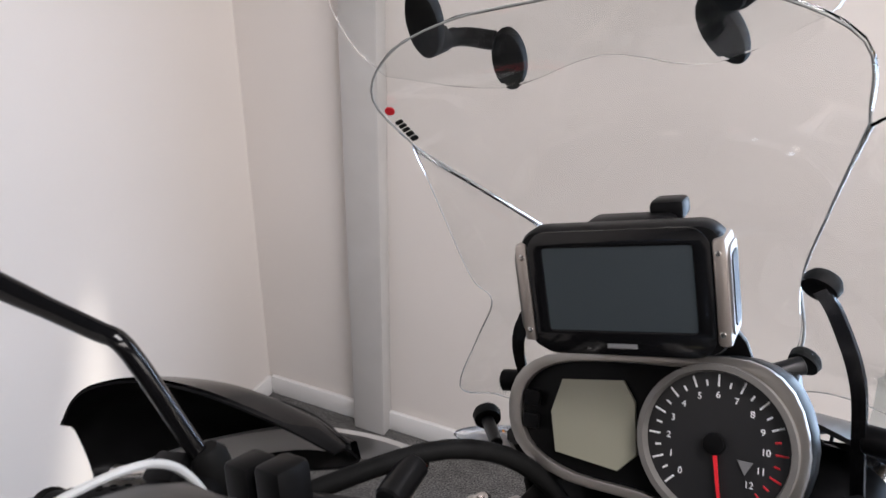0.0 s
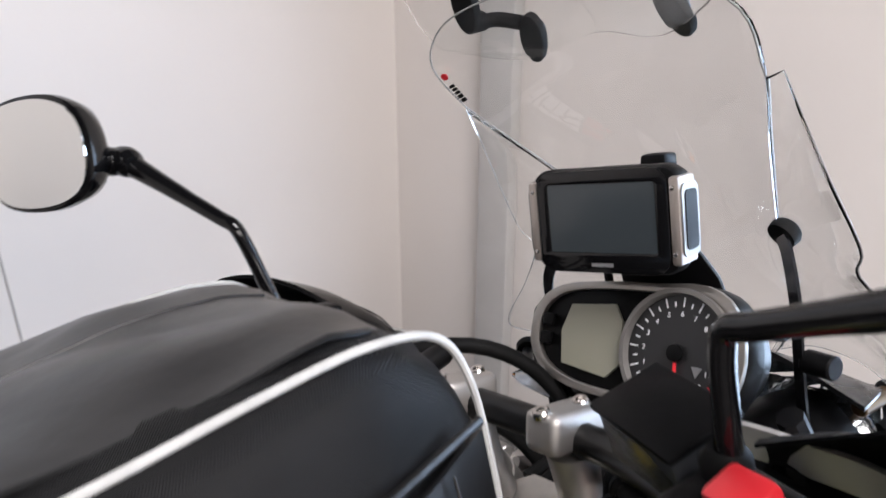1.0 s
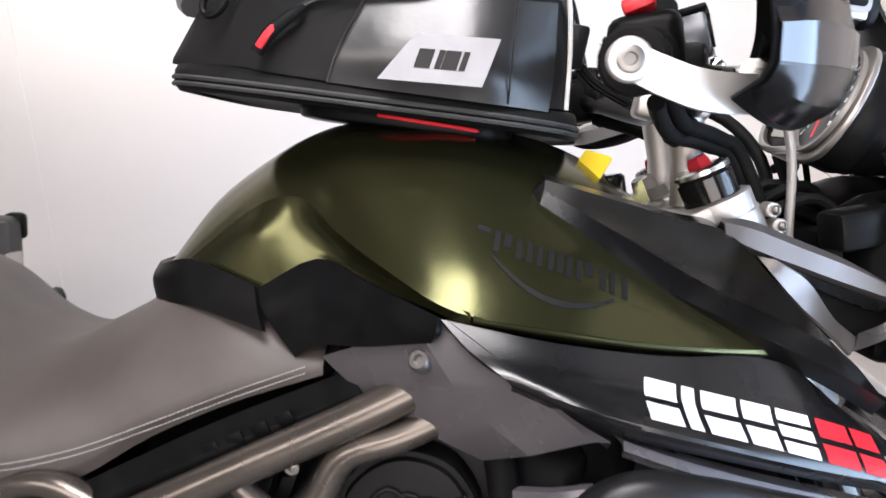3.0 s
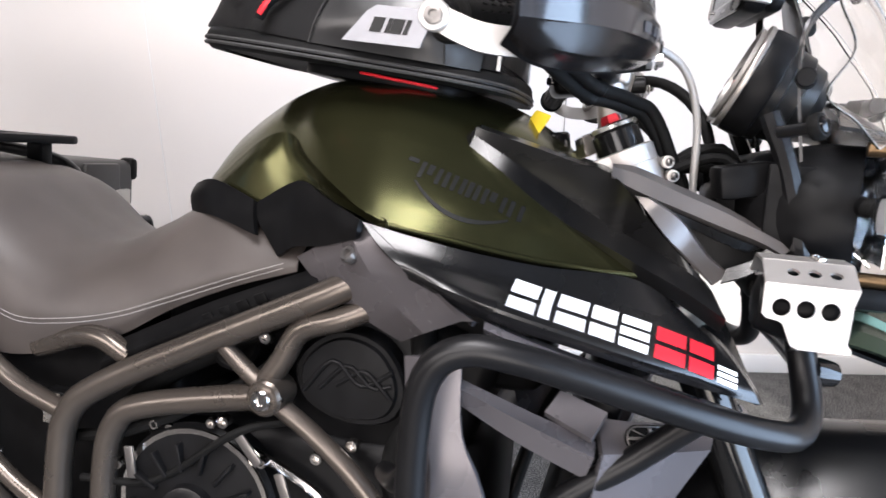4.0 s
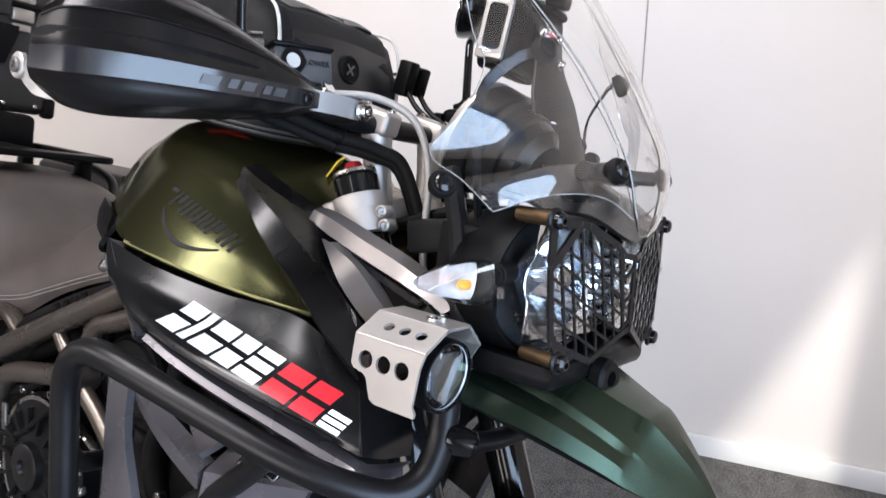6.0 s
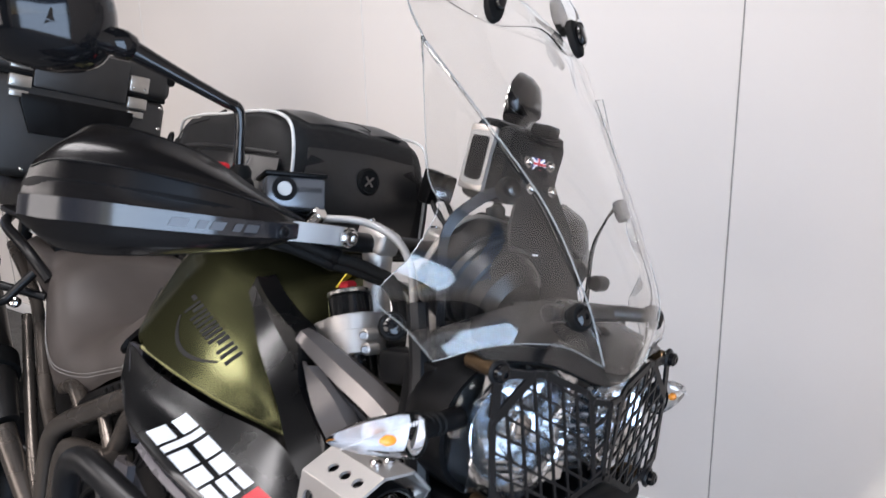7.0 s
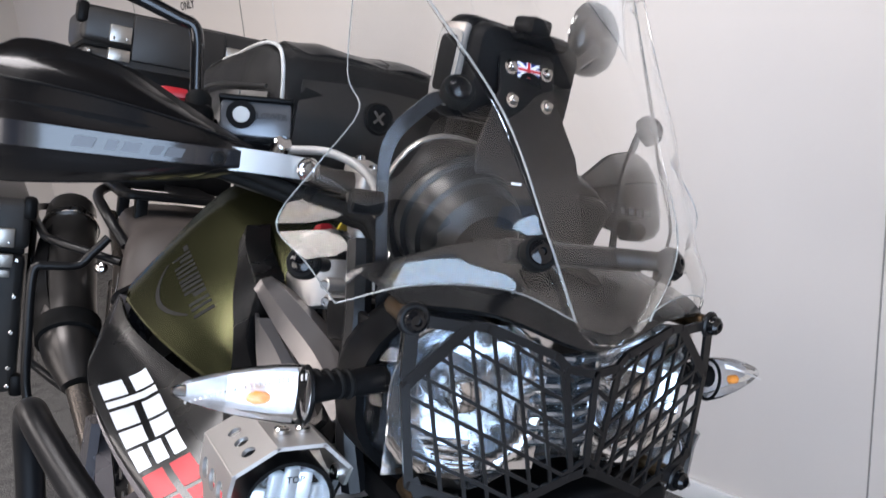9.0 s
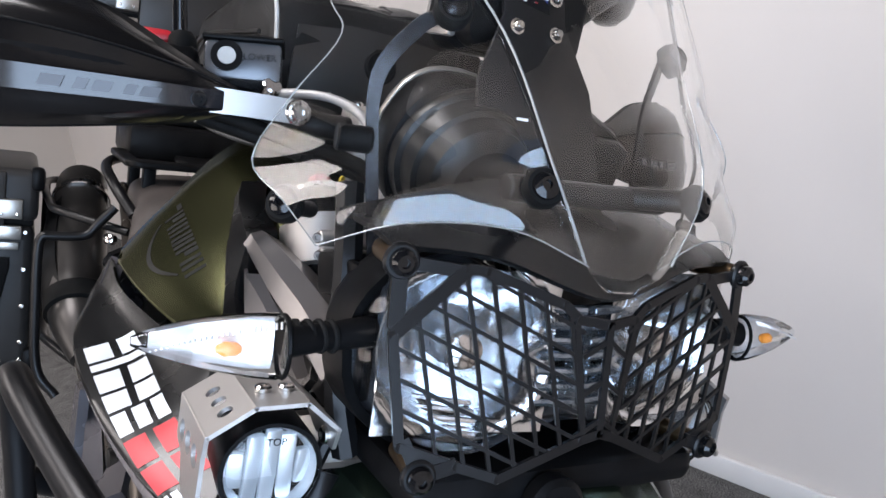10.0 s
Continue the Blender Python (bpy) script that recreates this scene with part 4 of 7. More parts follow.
WINGL = [(0.0, 1.057), (0.024, 1.06), (0.035, 1.069), (0.09, 1.087), (0.104, 1.088), (0.148, 1.046), (0.138, 0.977), (0.1, 0.964), (0.071, 0.955), (0.013, 0.98), (0.0, 0.984)]
for s in (1, -1):
    outline = [(x * s, z) for x, z in WINGL]
    frame_bits = [strip(a, b, 0.009 if k == 4 else 0.0065, 0.003, s) for k, (a, b) in enumerate(zip(outline, outline[1:]))]
    frame_bits += [moved(rod(gp(*a) - Vector((0, 0.0015, 0)), gp(*a) + Vector((0, 0.0015, 0)), 0.0033, sides=10, bevel=0.0003), Matrix()) for a in outline]
    part("guard_frame", joined(*frame_bits), POWDER, guard)

    def inside(x, z):
        hit = False
        for (x0, z0), (x1, z1) in zip(WINGL, WINGL[1:] + WINGL[:1]):
            if (z0 > z) != (z1 > z) and x < x0 + (z - z0) / (z1 - z0) * (x1 - x0):
                hit = not hit
        return hit

    def clipped(p, q, n=80):
        pts = [(p[0] + (q[0] - p[0]) * k / n, p[1] + (q[1] - p[1]) * k / n) for k in range(n + 1)]
        ins = [w for w in pts if inside(*w)]
        return (ins[0], ins[-1]) if len(ins) > 5 else None

    for k in range(7):
        x = 0.0205 + 0.0173 * k
        c = clipped((x - 0.015, 0.95), (x + 0.0205, 1.11))
        if c:
            part("guard_bar", strip((c[0][0] * s, c[0][1]), (c[1][0] * s, c[1][1]), 0.0027, 0.0022, s), POWDER, guard)
    for k in range(8):
        z = 0.9736 + 0.0176 * k - 0.45 * 0.08
        c = clipped((0.019, z + 0.45 * 0.019), (0.16, z + 0.45 * 0.16))
        if c:
            part("guard_bar", strip((c[0][0] * s, c[0][1]), (c[1][0] * s, c[1][1]), 0.0027, 0.0022, s), POWDER, guard)
    for z in (0.9935, 1.02, 1.047):
        part("guard_bar", strip((0.0, z), (0.0185 * s, z - 0.012), 0.0034, 0.0022, s), POWDER, guard)
    part("guard_bar", strip((0.012 * s, 0.981), (0.0255 * s, 1.06), 0.0042, 0.0025, s), POWDER, guard)
    for (ex, ez), (jx, jz), (kx, kz) in (((0.147, 1.09), (0.106, 1.086), (0.147, 1.05)), ((0.124, 0.958), (0.136, 0.982), (0.1, 0.965))):
        part("guard_ear", joined(strip((ex * s, ez), (jx * s, jz), 0.008, 0.003, s), strip((ex * s, ez), (kx * s, kz), 0.01, 0.003, s)), POWDER, guard)
        o = gp(ex * s, ez)
        n = Vector((GS * s, 1, 0)).normalized()
        part("ear_washer", rod(o - n * 0.002, o + n * 0.003, 0.0115), POWDER, guard)
        part("guard_bolt", lathe([(0.002, 0.0085), (0.008, 0.0078), (0.0105, 0.005), (0.0105, 0.003), (0.008, 0.0025)], o, n, 18), GLOSS, guard)
        part("guard_spacer", rod(o - n * 0.003, o - n * 0.042, 0.0075), BRASS, guard, "dark bronze spacer")
part("guard_centre_bar", strip((0.0, 0.984), (0.0, 1.058), 0.005, 0.003, 1), POWDER, guard)

# lamp brackets and housing sides
for s in (1, -1):
    part("lamp_bracket", moved(block((-0.004, -0.035, -0.05), (0.004, 0.04, 0.04), 0.003), pose(0.135 * s, 0.64, 1.03)), BLACK, bike)
    part("lamp_bracket", tube([(0.13 * s, 0.6, 1.12), (0.135 * s, 0.625, 1.06), (0.14 * s, 0.645, 0.98), (0.13 * s, 0.65, 0.93)], 0.011, 8, 4), POWDER, bike)
    part("loom_box", moved(block((-0.02, -0.03, -0.018), (0.02, 0.03, 0.018), 0.006), pose(0.11 * s, 0.585, 1.05, 10, 0, 12 * s)), BLACK, bike)

# beak
def beak():
    """Raised middle panel, a crease on either side, stepped-down flanges that end short of the blunt tip."""
    net = []
    for y, zc, xm, zm, xe, ze, step in ((0.655, 0.957, 0.096, 0.935, 0.155, 0.905, 1), (0.7, 0.946, 0.091, 0.925, 0.141, 0.895, 1), (0.74, 0.935, 0.086, 0.915, 0.125, 0.884, 1), (0.78, 0.92, 0.072, 0.897, 0.102, 0.867, 1), (0.802, 0.912, 0.063, 0.885, 0.089, 0.857, 1), (0.822, 0.903, 0.056, 0.873, 0.079, 0.848, 0), (0.864, 0.864, 0.028, 0.848, 0.046, 0.83, 0), (0.892, 0.828, 0.01, 0.824, 0.018, 0.818, 0)):
        fall = [(xm + (xe - xm) * 0.1, zm - (zm - ze) * 0.1 - 0.006 * step), (xm + (xe - xm) * 0.6 + 0.003 * step, zm - (zm - ze) * 0.6 + 0.002 * step)]
        half = [(xm * 0.55, zc - 0.003), (xm * 0.75, zm + (zc - zm) * 0.4), (xm, zm)] + fall + [(xe, ze)]
        net.append([(-x, y - 0.03 * x, z) for x, z in reversed(half)] + [(0, y, zc)] + [(x, y - 0.03 * x, z) for x, z in half])
    return patch(net, (3, 1), 0.004)


part("beak", beak(), BEAK_GREEN, bike, "dark green painted beak mudguard", angle=12)
under = patch([[(-0.14, 0.66, 0.9), (0, 0.66, 0.925), (0.14, 0.66, 0.9)], [(-0.075, 0.815, 0.848), (0, 0.82, 0.87), (0.075, 0.815, 0.848)]], (4, 4), 0.004)
part("beak_lining", under, BLACK, bike)
part("lamp_shelf", block((-0.125, 0.6, 0.925), (0.125, 0.745, 0.952), 0.01), BLACK, bike)

# indicators
LAMP_FOIL = mat("lamp_foil", (0.74, 0.72, 0.71), 0.36, 0.6, vary=0.12, noise_scale=120, bump=0.3, bump_scale=260, depth=0.002)
for s in (1, -1):
    ind = part("indicator", tube([(0.14 * s, 0.69, 1.034), (0.175 * s, 0.695, 1.032), (0.202 * s, 0.699, 1.031)], 0.009, 14, 3, [0.011, 0.009, 0.011]), BLACK, bike, "clear indicator lamp on a black rubber stalk")
    for k in range(5):
        x = 0.168 + 0.0075 * k
        part("stalk_ring", rod((x * s, 0.694, 1.0325), ((x + 0.004) * s, 0.6945, 1.0322), 0.0112, sides=16), RUBBER, ind)
    rings = []
    for u, w, top, low in ((0.0, 0.014, 0.019, 0.0195), (0.004, 0.0165, 0.0205, 0.021), (0.02, 0.0168, 0.0195, 0.0195), (0.04, 0.015, 0.017, 0.0158), (0.06, 0.0115, 0.0125, 0.0108), (0.076, 0.007, 0.0075, 0.0062), (0.085, 0.003, 0.003, 0.0025)):
        rings.append([Vector(((0.202 + u) * s, 0.7 + w * math.cos(a) - 0.1 * u, 1.028 + 0.02 * u + (top if math.sin(a) > 0 else low) * math.sin(a))) for a in (2 * math.pi * k / 24 for k in range(24))])
    shell = skin(rings)
    bmesh.ops.recalc_face_normals(shell, faces=shell.faces)
    le = part("indicator_lens", shell, LENS, ind, "clear moulded lens")
    le.visible_shadow = False
    inner = [[Vector(((0.207 + u) * s, 0.699 + w * math.cos(a) - 0.1 * u, 1.028 + h * math.sin(a))) for a in (2 * math.pi * k / 14 for k in range(14))] for u, w, h in ((0.0, 0.004, 0.0165), (0.012, 0.002, 0.0165), (0.045, 0.0, 0.0115), (0.07, 0.0, 0.005))]
    for r in inner:
        for p in r:
            p.y -= 0.006
    part("indicator_reflector", skin(inner), LAMP_FOIL, ind)
    part("indicator_bulb", lathe([(0, 0.002), (0.003, 0.0042), (0.01, 0.0046), (0.015, 0.002)], (0.228 * s, 0.704, 1.028), (s, -0.1, 0.0), 16), AMBER, ind, "amber bulb")
    for k in range(26):
        u = 0.006 + 0.0029 * k
        part("lens_flute", rod((0.202 * s + u * s, 0.7125 - 0.16 * u, 1.028 + 0.0195 - 0.19 * u - 1.2 * u * u), (0.202 * s + (u + 0.0004) * s, 0.7145 - 0.165 * u, 1.028 + 0.0155 - 0.15 * u - 0.9 * u * u), 0.0008, sides=5), LAMP_FOIL, ind)
    part("lens_flange", tube([rings[0][k] for k in range(24)] + [rings[0][0]], 0.0016, 6, 1, straight=True), BLACK, ind)

# fog lamps in bent, drilled aluminium brackets
def fog(s):
    lampo = thing("fog_lamp", "round fog lamp in drilled bare aluminium bracket on crash bar", "fog lamp", BIKE, "fog lamps")
    c = Vector((0.191 * s, 0.645, 0.934))
    d = Vector((0.05 * s, 1, -0.02)).normalized()
    part("lamp_body", lathe([(-0.05, 0.012), (-0.046, 0.026), (-0.015, 0.034), (0.024, 0.0352), (0.03, 0.0345), (0.03, 0.032), (0.02, 0.0305)], c, d, 32, cap=True), BLACK, lampo)
    part("lamp_reflector", lathe([(0.0285, 0.031), (0.014, 0.024), (0.004, 0.01)], c, d, 28, cap=False), FOG_CHROME, lampo)
    for k in range(-2, 3):
        h = math.sqrt(0.029 ** 2 - (abs(0.0114 * k) + 0.003) ** 2)
        step = moved(block((-0.0056, -0.003, -h), (0.0056, 0.003, h), 0.002), Matrix.Translation(c + d * 0.021 + Vector((0.0114 * k, 0, 0))) @ pose(0, 0, 0, -8, 0, (14, -10, 6, 12, -14)[k + 2]))
        part("reflector_step", step, FOG_CHROME, lampo)
    g = part("lamp_glass", lathe([(0.0275, 0.032), (0.031, 0.0318), (0.034, 0.025), (0.0355, 0.012), (0.036, 0.001)], c, d, 32), LENS, lampo)
    g.visible_shadow = False
    part("lettering", letters("TOP", 0.007, 0.0006, basis(c + d * 0.0355 + Vector((0, 0, 0.0235)), (-1, 0, 0), (0, 0, 1))), INK, lampo)
    # bracket: top, slanted and side leaf
    prof = [(0.147, 0.942), (0.1485, 0.96), (0.172, 0.98), (0.207, 0.979), (0.2365, 0.961), (0.239, 0.957), (0.2385, 0.903)]
    y0, y1 = 0.597, 0.677

    def leaf(a, b, holes, r, cut=0.0, at=0.5):
        a3, b3 = Vector((a[0] * s, y0, a[1])), Vector((b[0] * s, y0, b[1]))
        w = (b3 - a3).length
        m = basis(a3, (0, 1, 0), b3 - a3)
        S = y1 - y0
        loops = [[(0, 0), (S, 0), (S - cut * 0.1, w), (cut * 0.35, w)]]
        if len(holes) and r > 0.007:
            loops = [[(0, 0), (S, 0), (0.95 * S, 0.25 * w), (0.93 * S, 0.84 * w), (0.98 * S, 0.93 * w), (0.97 * S, w), (0.42 * S, w), (0.34 * S, 0.95 * w), (0.24 * S, 0.63 * w), (0.18 * S, 0.58 * w), (0.05 * S, 0.55 * w), (0, 0.48 * w)]]
        loops += [circle(x, w * at, r, 20) for x in holes]
        return flat(loops, 0.003, 0, m)

    span = y1 - y0
    part("bracket_leaf", leaf(prof[2], prof[3], (), 0), ALU_MATT, lampo, "bare aluminium bracket leaf")
    part("bracket_leaf", leaf(prof[3], prof[4], (span * 0.32, span * 0.55, span * 0.78), 0.0055), ALU_MATT, lampo)
    part("bracket_leaf", leaf(prof[4], prof[6], (span * 0.2, span * 0.46, span * 0.72), 0.0082, 0.06, 0.36), ALU_MATT, lampo)
    part("bracket_leaf", leaf(prof[2], prof[1], (), 0), ALU_MATT, lampo)
    part("bracket_leaf", leaf(prof[1], prof[0], (), 0, 0.1), ALU_MATT, lampo)
    for q in prof[1:5]:
        part("bracket_bend", rod((q[0] * s, y0, q[1]), (q[0] * s, y1, q[1]), 0.0017, sides=10, bevel=0.0003), ALU_MATT, lampo)
    for k in (0.18, 0.196):
        screw((k * s, 0.65, 0.981), (0, 0, 1), 0.006, 0.004, lampo)
    screw((0.149 * s, 0.655, 0.948), (s, 0, 0), 0.0065, 0.004, lampo)
    return lampo


for s in (1, -1):
    fog(s)
    part("lamp_stay", tube([(0.125 * s, 0.62, 0.965), (0.135 * s, 0.64, 0.955), (0.165 * s, 0.645, 0.885)], 0.006, 8, 4), POWDER, bike)

LEFT_BEND, LEFT_BALL, LEFT_HEAD = (0.236, 0.352, 1.315), (0.345, 0.303, 1.388), (0.373, 0.236, 1.409)
SPINE = mat("anodised_spine", (0.5, 0.49, 0.48), 0.45, 0.8, vary=0.06)
BAND = mat("polished_band", (0.012, 0.012, 0.014), 0.13, 0.0, vary=0.08, spec=0.65)
MARK_SILVER = mat("mark_silver", (0.06, 0.06, 0.064), 0.35, 0.3)
# ---- cockpit: fork top, handlebar, hand guards, mirrors, dials ----
RAKE = Vector((0, 0.42, -0.907)).normalized()
for s in (1, -1):
    cap = Vector((0.096 * s, 0.446, 1.096))
    leg = part("fork_leg", rod(cap - RAKE * 0.0, cap + RAKE * 0.5, 0.0265, sides=28), mat("fork_black" if s > 0 else "fork_black_far", (0.008, 0.008, 0.008), 0.1, 0.2), bike, "black upside-down fork leg")
    part("fork_slider", rod(cap + RAKE * 0.5, cap + RAKE * 0.78, 0.022), STEEL, leg)
    part("fork_foot", rod(cap + RAKE * 0.74, cap + RAKE * 0.86, 0.03, 0.026), DARK, leg)
    part("fork_cap", lathe([(0, 0.0262), (0.004, 0.026), (0.006, 0.022), (0.006, 0.012)], cap, -RAKE, 24), ALU, leg, "silver fork top cap")
    part("adjuster", lathe([(0.004, 0.0125), (0.012, 0.0115), (0.016, 0.009)], cap, -RAKE, 6), RED_METAL, leg, "red anodised adjuster")
    clamp = part("fork_clamp", lathe([(0.026, 0.031), (0.0275, 0.0345), (0.045, 0.0345), (0.0455, 0.036), (0.072, 0.036), (0.0735, 0.032)], cap, RAKE, 36), ALU_MATT, bike, "cast silver fork clamp")
    for k in (0.04, 0.056):
        p = cap + RAKE * k + Vector((0.014 * s, 0.038, 0.004))
        part("clamp_ear", rod(p - Vector((0.012 * s, -0.004, 0)), p + Vector((0.006 * s, 0.006, 0)), 0.007), ALU_MATT, clamp)
        screw(p + Vector((0.006 * s, 0.006, 0)), (0.6 * s, 0.8, 0), 0.0046, 0.004, clamp, BOLT_GREY)
    part("lower_clamp", lathe([(0.2, 0.032), (0.205, 0.038), (0.245, 0.038), (0.25, 0.032)], cap, RAKE, 24), CAST, bike)
yoke = flat([[(-0.13, -0.02), (-0.12, -0.045), (-0.05, -0.06), (0.05, -0.06), (0.12, -0.045), (0.13, -0.02), (0.12, 0.03), (0.06, 0.0), (0.03, 0.025), (-0.03, 0.025), (-0.06, 0.0), (-0.12, 0.03)]], 0.026, 0.004, pose(0, 0.458, 1.058, 24.8))
part("top_yoke", yoke, CAST, bike, "cast aluminium top yoke")
part("lower_yoke", moved(block((-0.12, -0.04, -0.015), (0.12, 0.03, 0.015), 0.008), pose(0, 0.545, 0.89, 24.8)), CAST, bike)
part("stem_nut", lathe([(0, 0.024), (0.012, 0.022), (0.012, 0.016), (0.024, 0.014), (0.026, 0.01)], (0, 0.42, 1.066), -RAKE, 6), STEEL, bike, "steel steering stem nut")
part("ignition_lock", rod((0, 0.375, 1.06), (0, 0.37, 1.09), 0.021), GLOSS, bike)
part("key_tag", flat([rounded(0.045, 0.03, 0.004)], 0.002, 0, pose(0.03, 0.352, 1.1, 60, 10, 30)), YELLOW, bike, "yellow key tag")

BAR = [(-0.405, 0.32, 1.157), (-0.33, 0.337, 1.17), (-0.22, 0.372, 1.183), (-0.12, 0.425, 1.162), (-0.06, 0.436, 1.158), (0.06, 0.436, 1.158), (0.12, 0.425, 1.162), (0.22, 0.372, 1.183), (0.33, 0.337, 1.17), (0.405, 0.32, 1.157)]
handlebar = part("handlebar", tube(BAR, 0.0125, 14, 6, None), POWDER, bike, "black tapered handlebar")
for s in (1, -1):
    riser = part("bar_riser", tube([(0.052 * s, 0.448, 1.065), (0.054 * s, 0.442, 1.11), (0.056 * s, 0.437, 1.148)], 0.016, 16, 3, [0.02, 0.0165, 0.019]), ALU_MATT, bike, "silver handlebar riser")
    part("bar_clamp", moved(block((-0.016, -0.027, -0.014), (0.016, 0.027, 0.016), 0.007, 3), pose(0.056 * s, 0.434, 1.164, -12)), ALU_MATT, riser)
    for y in (0.414, 0.453):
        screw((0.056 * s, y, 1.178 - (y - 0.434) * 0.2), (0, -0.2, 1), 0.0065, 0.005, riser)
    ins = lambda k: Vector((0.255, 0.36, 1.18)).lerp(Vector((0.398, 0.3225, 1.158)), k)
    flip = (lambda p: p) if s > 0 else mv
    grip = part("grip", rod(flip(ins(0.12)), flip(ins(0.98)), 0.0165, 0.0165, 24), RUBBER, handlebar, "ribbed black rubber grip")
    part("grip_collar", rod(flip(ins(0.06)), flip(ins(0.13)), 0.0205), RUBBER, grip)
    part("grip_collar", rod(flip(ins(0.95)), flip(ins(1.0)), 0.0195), RUBBER, grip)
    axis = (flip(ins(1)) - flip(ins(0))).normalized()
    side = axis.orthogonal().normalized()
    up = axis.cross(side)
    for k in range(10):
        for q in range(8):
            a = 2 * math.pi * (q + 0.5 * (k % 2)) / 8
            o = flip(ins(0.3 + 0.055 * k)) + (side * math.cos(a) + up * math.sin(a)) * 0.0165
            part("grip_rib", moved(block((-0.0008, -0.003, -0.0008), (0.0008, 0.003, 0.0012), 0), basis(o, axis.cross(side * math.cos(a) + up * math.sin(a)), axis)), RUBBER, grip)
    # switch block
    o = flip(Vector((0.232, 0.362, 1.185)))
    sw = part("switch_block", moved(block((-0.032, -0.026, -0.03), (0.026, 0.028, 0.028), 0.011, 3), Matrix.Translation(o) @ pose(0, 0, 0, 8, 4 * s, -14 * s)), BLACK, handlebar, "black switch block with buttons")
    part("switch_button", moved(block((-0.014, -0.012, -0.004), (0.014, 0.012, 0.008), 0.004), Matrix.Translation(o + Vector((0.008 * s, -0.008, 0.032))) @ pose(0, 0, 0, 20, 0, -14 * s)), RED_PLASTIC if s > 0 else BLACK, sw, "red rocker switch" if s > 0 else "")
    for k in range(2):
        b = part("switch_button", moved(block((-0.006, -0.01, -0.006), (0.006, 0.004, 0.006), 0.003), Matrix.Translation(o + Vector((-0.034 * s, -0.018, 0.012 - 0.024 * k)))), GLOSS, sw)
        part("switch_mark", moved(block((-0.004, -0.0006, -0.0008), (0.004, 0.0006, 0.0008), 0), Matrix.Translation(o + Vector((-0.034 * s, -0.029, 0.012 - 0.024 * k)))), WHITE, sw)
    for k in range(3):
        part("switch_mark", moved(block((-0.005, -0.0008, -0.001), (0.005, 0.0008, 0.001), 0), Matrix.Translation(o + Vector((-0.012 * s, -0.0275, 0.012 - 0.011 * k)))), WHITE, sw)
    # lever and its perch
    lev = part("lever", tube([flip(Vector(p)) for p in ((0.2, 0.4, 1.176), (0.235, 0.418, 1.17), (0.3, 0.412, 1.163), (0.38, 0.39, 1.155), (0.405, 0.384, 1.152))], 0.006, 10, 5, [0.008, 0.007, 0.0065, 0.006, 0.0075]), ALU, handlebar, "silver lever")
    part("lever_perch", moved(block((-0.022, -0.02, -0.014), (0.022, 0.022, 0.014), 0.005), Matrix.Translation(flip(Vector((0.2, 0.394, 1.182)))) @ pose(0, 0, 0, 0, 0, -20 * s)), BLACK, handlebar)
    # mirror
    base = flip(Vector((0.22, 0.376, 1.192)))
    bend = flip(Vector((0.227, 0.368, 1.288) if s > 0 else LEFT_BEND))
    ball = flip(Vector((0.357, 0.35, 1.329) if s > 0 else LEFT_BALL))
    stalk = [base, base.lerp(bend, 0.3), base.lerp(bend, 0.6), base.lerp(bend, 0.86), bend.lerp(ball, 0.03), bend.lerp(ball, 0.14), bend.lerp(ball, 0.4), bend.lerp(ball, 0.7), ball]
    mir = part("mirror", tube(stalk, 0.0065, 12, 5, [0.0072, 0.0068, 0.0065, 0.0065, 0.0065, 0.0068, 0.0072, 0.009, 0.0115]), GLOSS, handlebar, "black mirror on a bent stalk")
    part("stalk_boot", lathe([(0, 0.011), (0.004, 0.0135), (0.03, 0.0125), (0.036, 0.008)], base, (0, -0.08, 1), 18), RUBBER, mir)
    part("mirror_ball", lathe([(-0.016, 0.008), (-0.01, 0.0135), (0, 0.015), (0.01, 0.0135), (0.016, 0.008)], ball, (s, -0.1, 0.25), 18), GLOSS, mir)
    centre = flip(Vector((0.421, 0.315, 1.343) if s > 0 else LEFT_HEAD))
    yaw = 16 if s > 0 else 32
    xa, za = Vector((s * math.cos(radians(yaw)), -math.sin(radians(yaw)), 0.02)).normalized(), Vector((0.0, 0.12, 1.0)).normalized()
    shape = [(0.066, 0.006), (0.056, 0.036), (0.028, 0.05), (-0.02, 0.05), (-0.052, 0.034), (-0.064, 0.0), (-0.056, -0.034), (-0.024, -0.05), (0.026, -0.05), (0.056, -0.034)]
    back = Vector((s * math.sin(radians(yaw)), math.cos(radians(yaw)), -0.12))
    loop = spline([Vector((x, z, 0)) for x, z in shape], 4, True)
    ring = lambda k, y: [centre + xa * (p.x * k) + za * (p.y * k) + back * y for p in loop]
    part("mirror_neck", tube([ball, ball.lerp(centre, 0.35) + Vector((0, 0.01, -0.004)), centre + back * 0.03], 0.012, 12, 4, [0.0125, 0.014, 0.02]), GLOSS, mir)
    part("mirror_shell", skin([ring(0.97, -0.003), ring(1.03, -0.001), ring(1.04, 0.006), ring(0.96, 0.022), ring(0.72, 0.038), ring(0.35, 0.046), ring(0.05, 0.048)]), GLOSS, mir, "gloss black mirror shell")
    part("mirror_glass", skin([ring(0.955, -0.0042), ring(0.95, -0.0055), ring(0.02, -0.0055)]), MIRROR, mir, "round-cornered mirror glass")

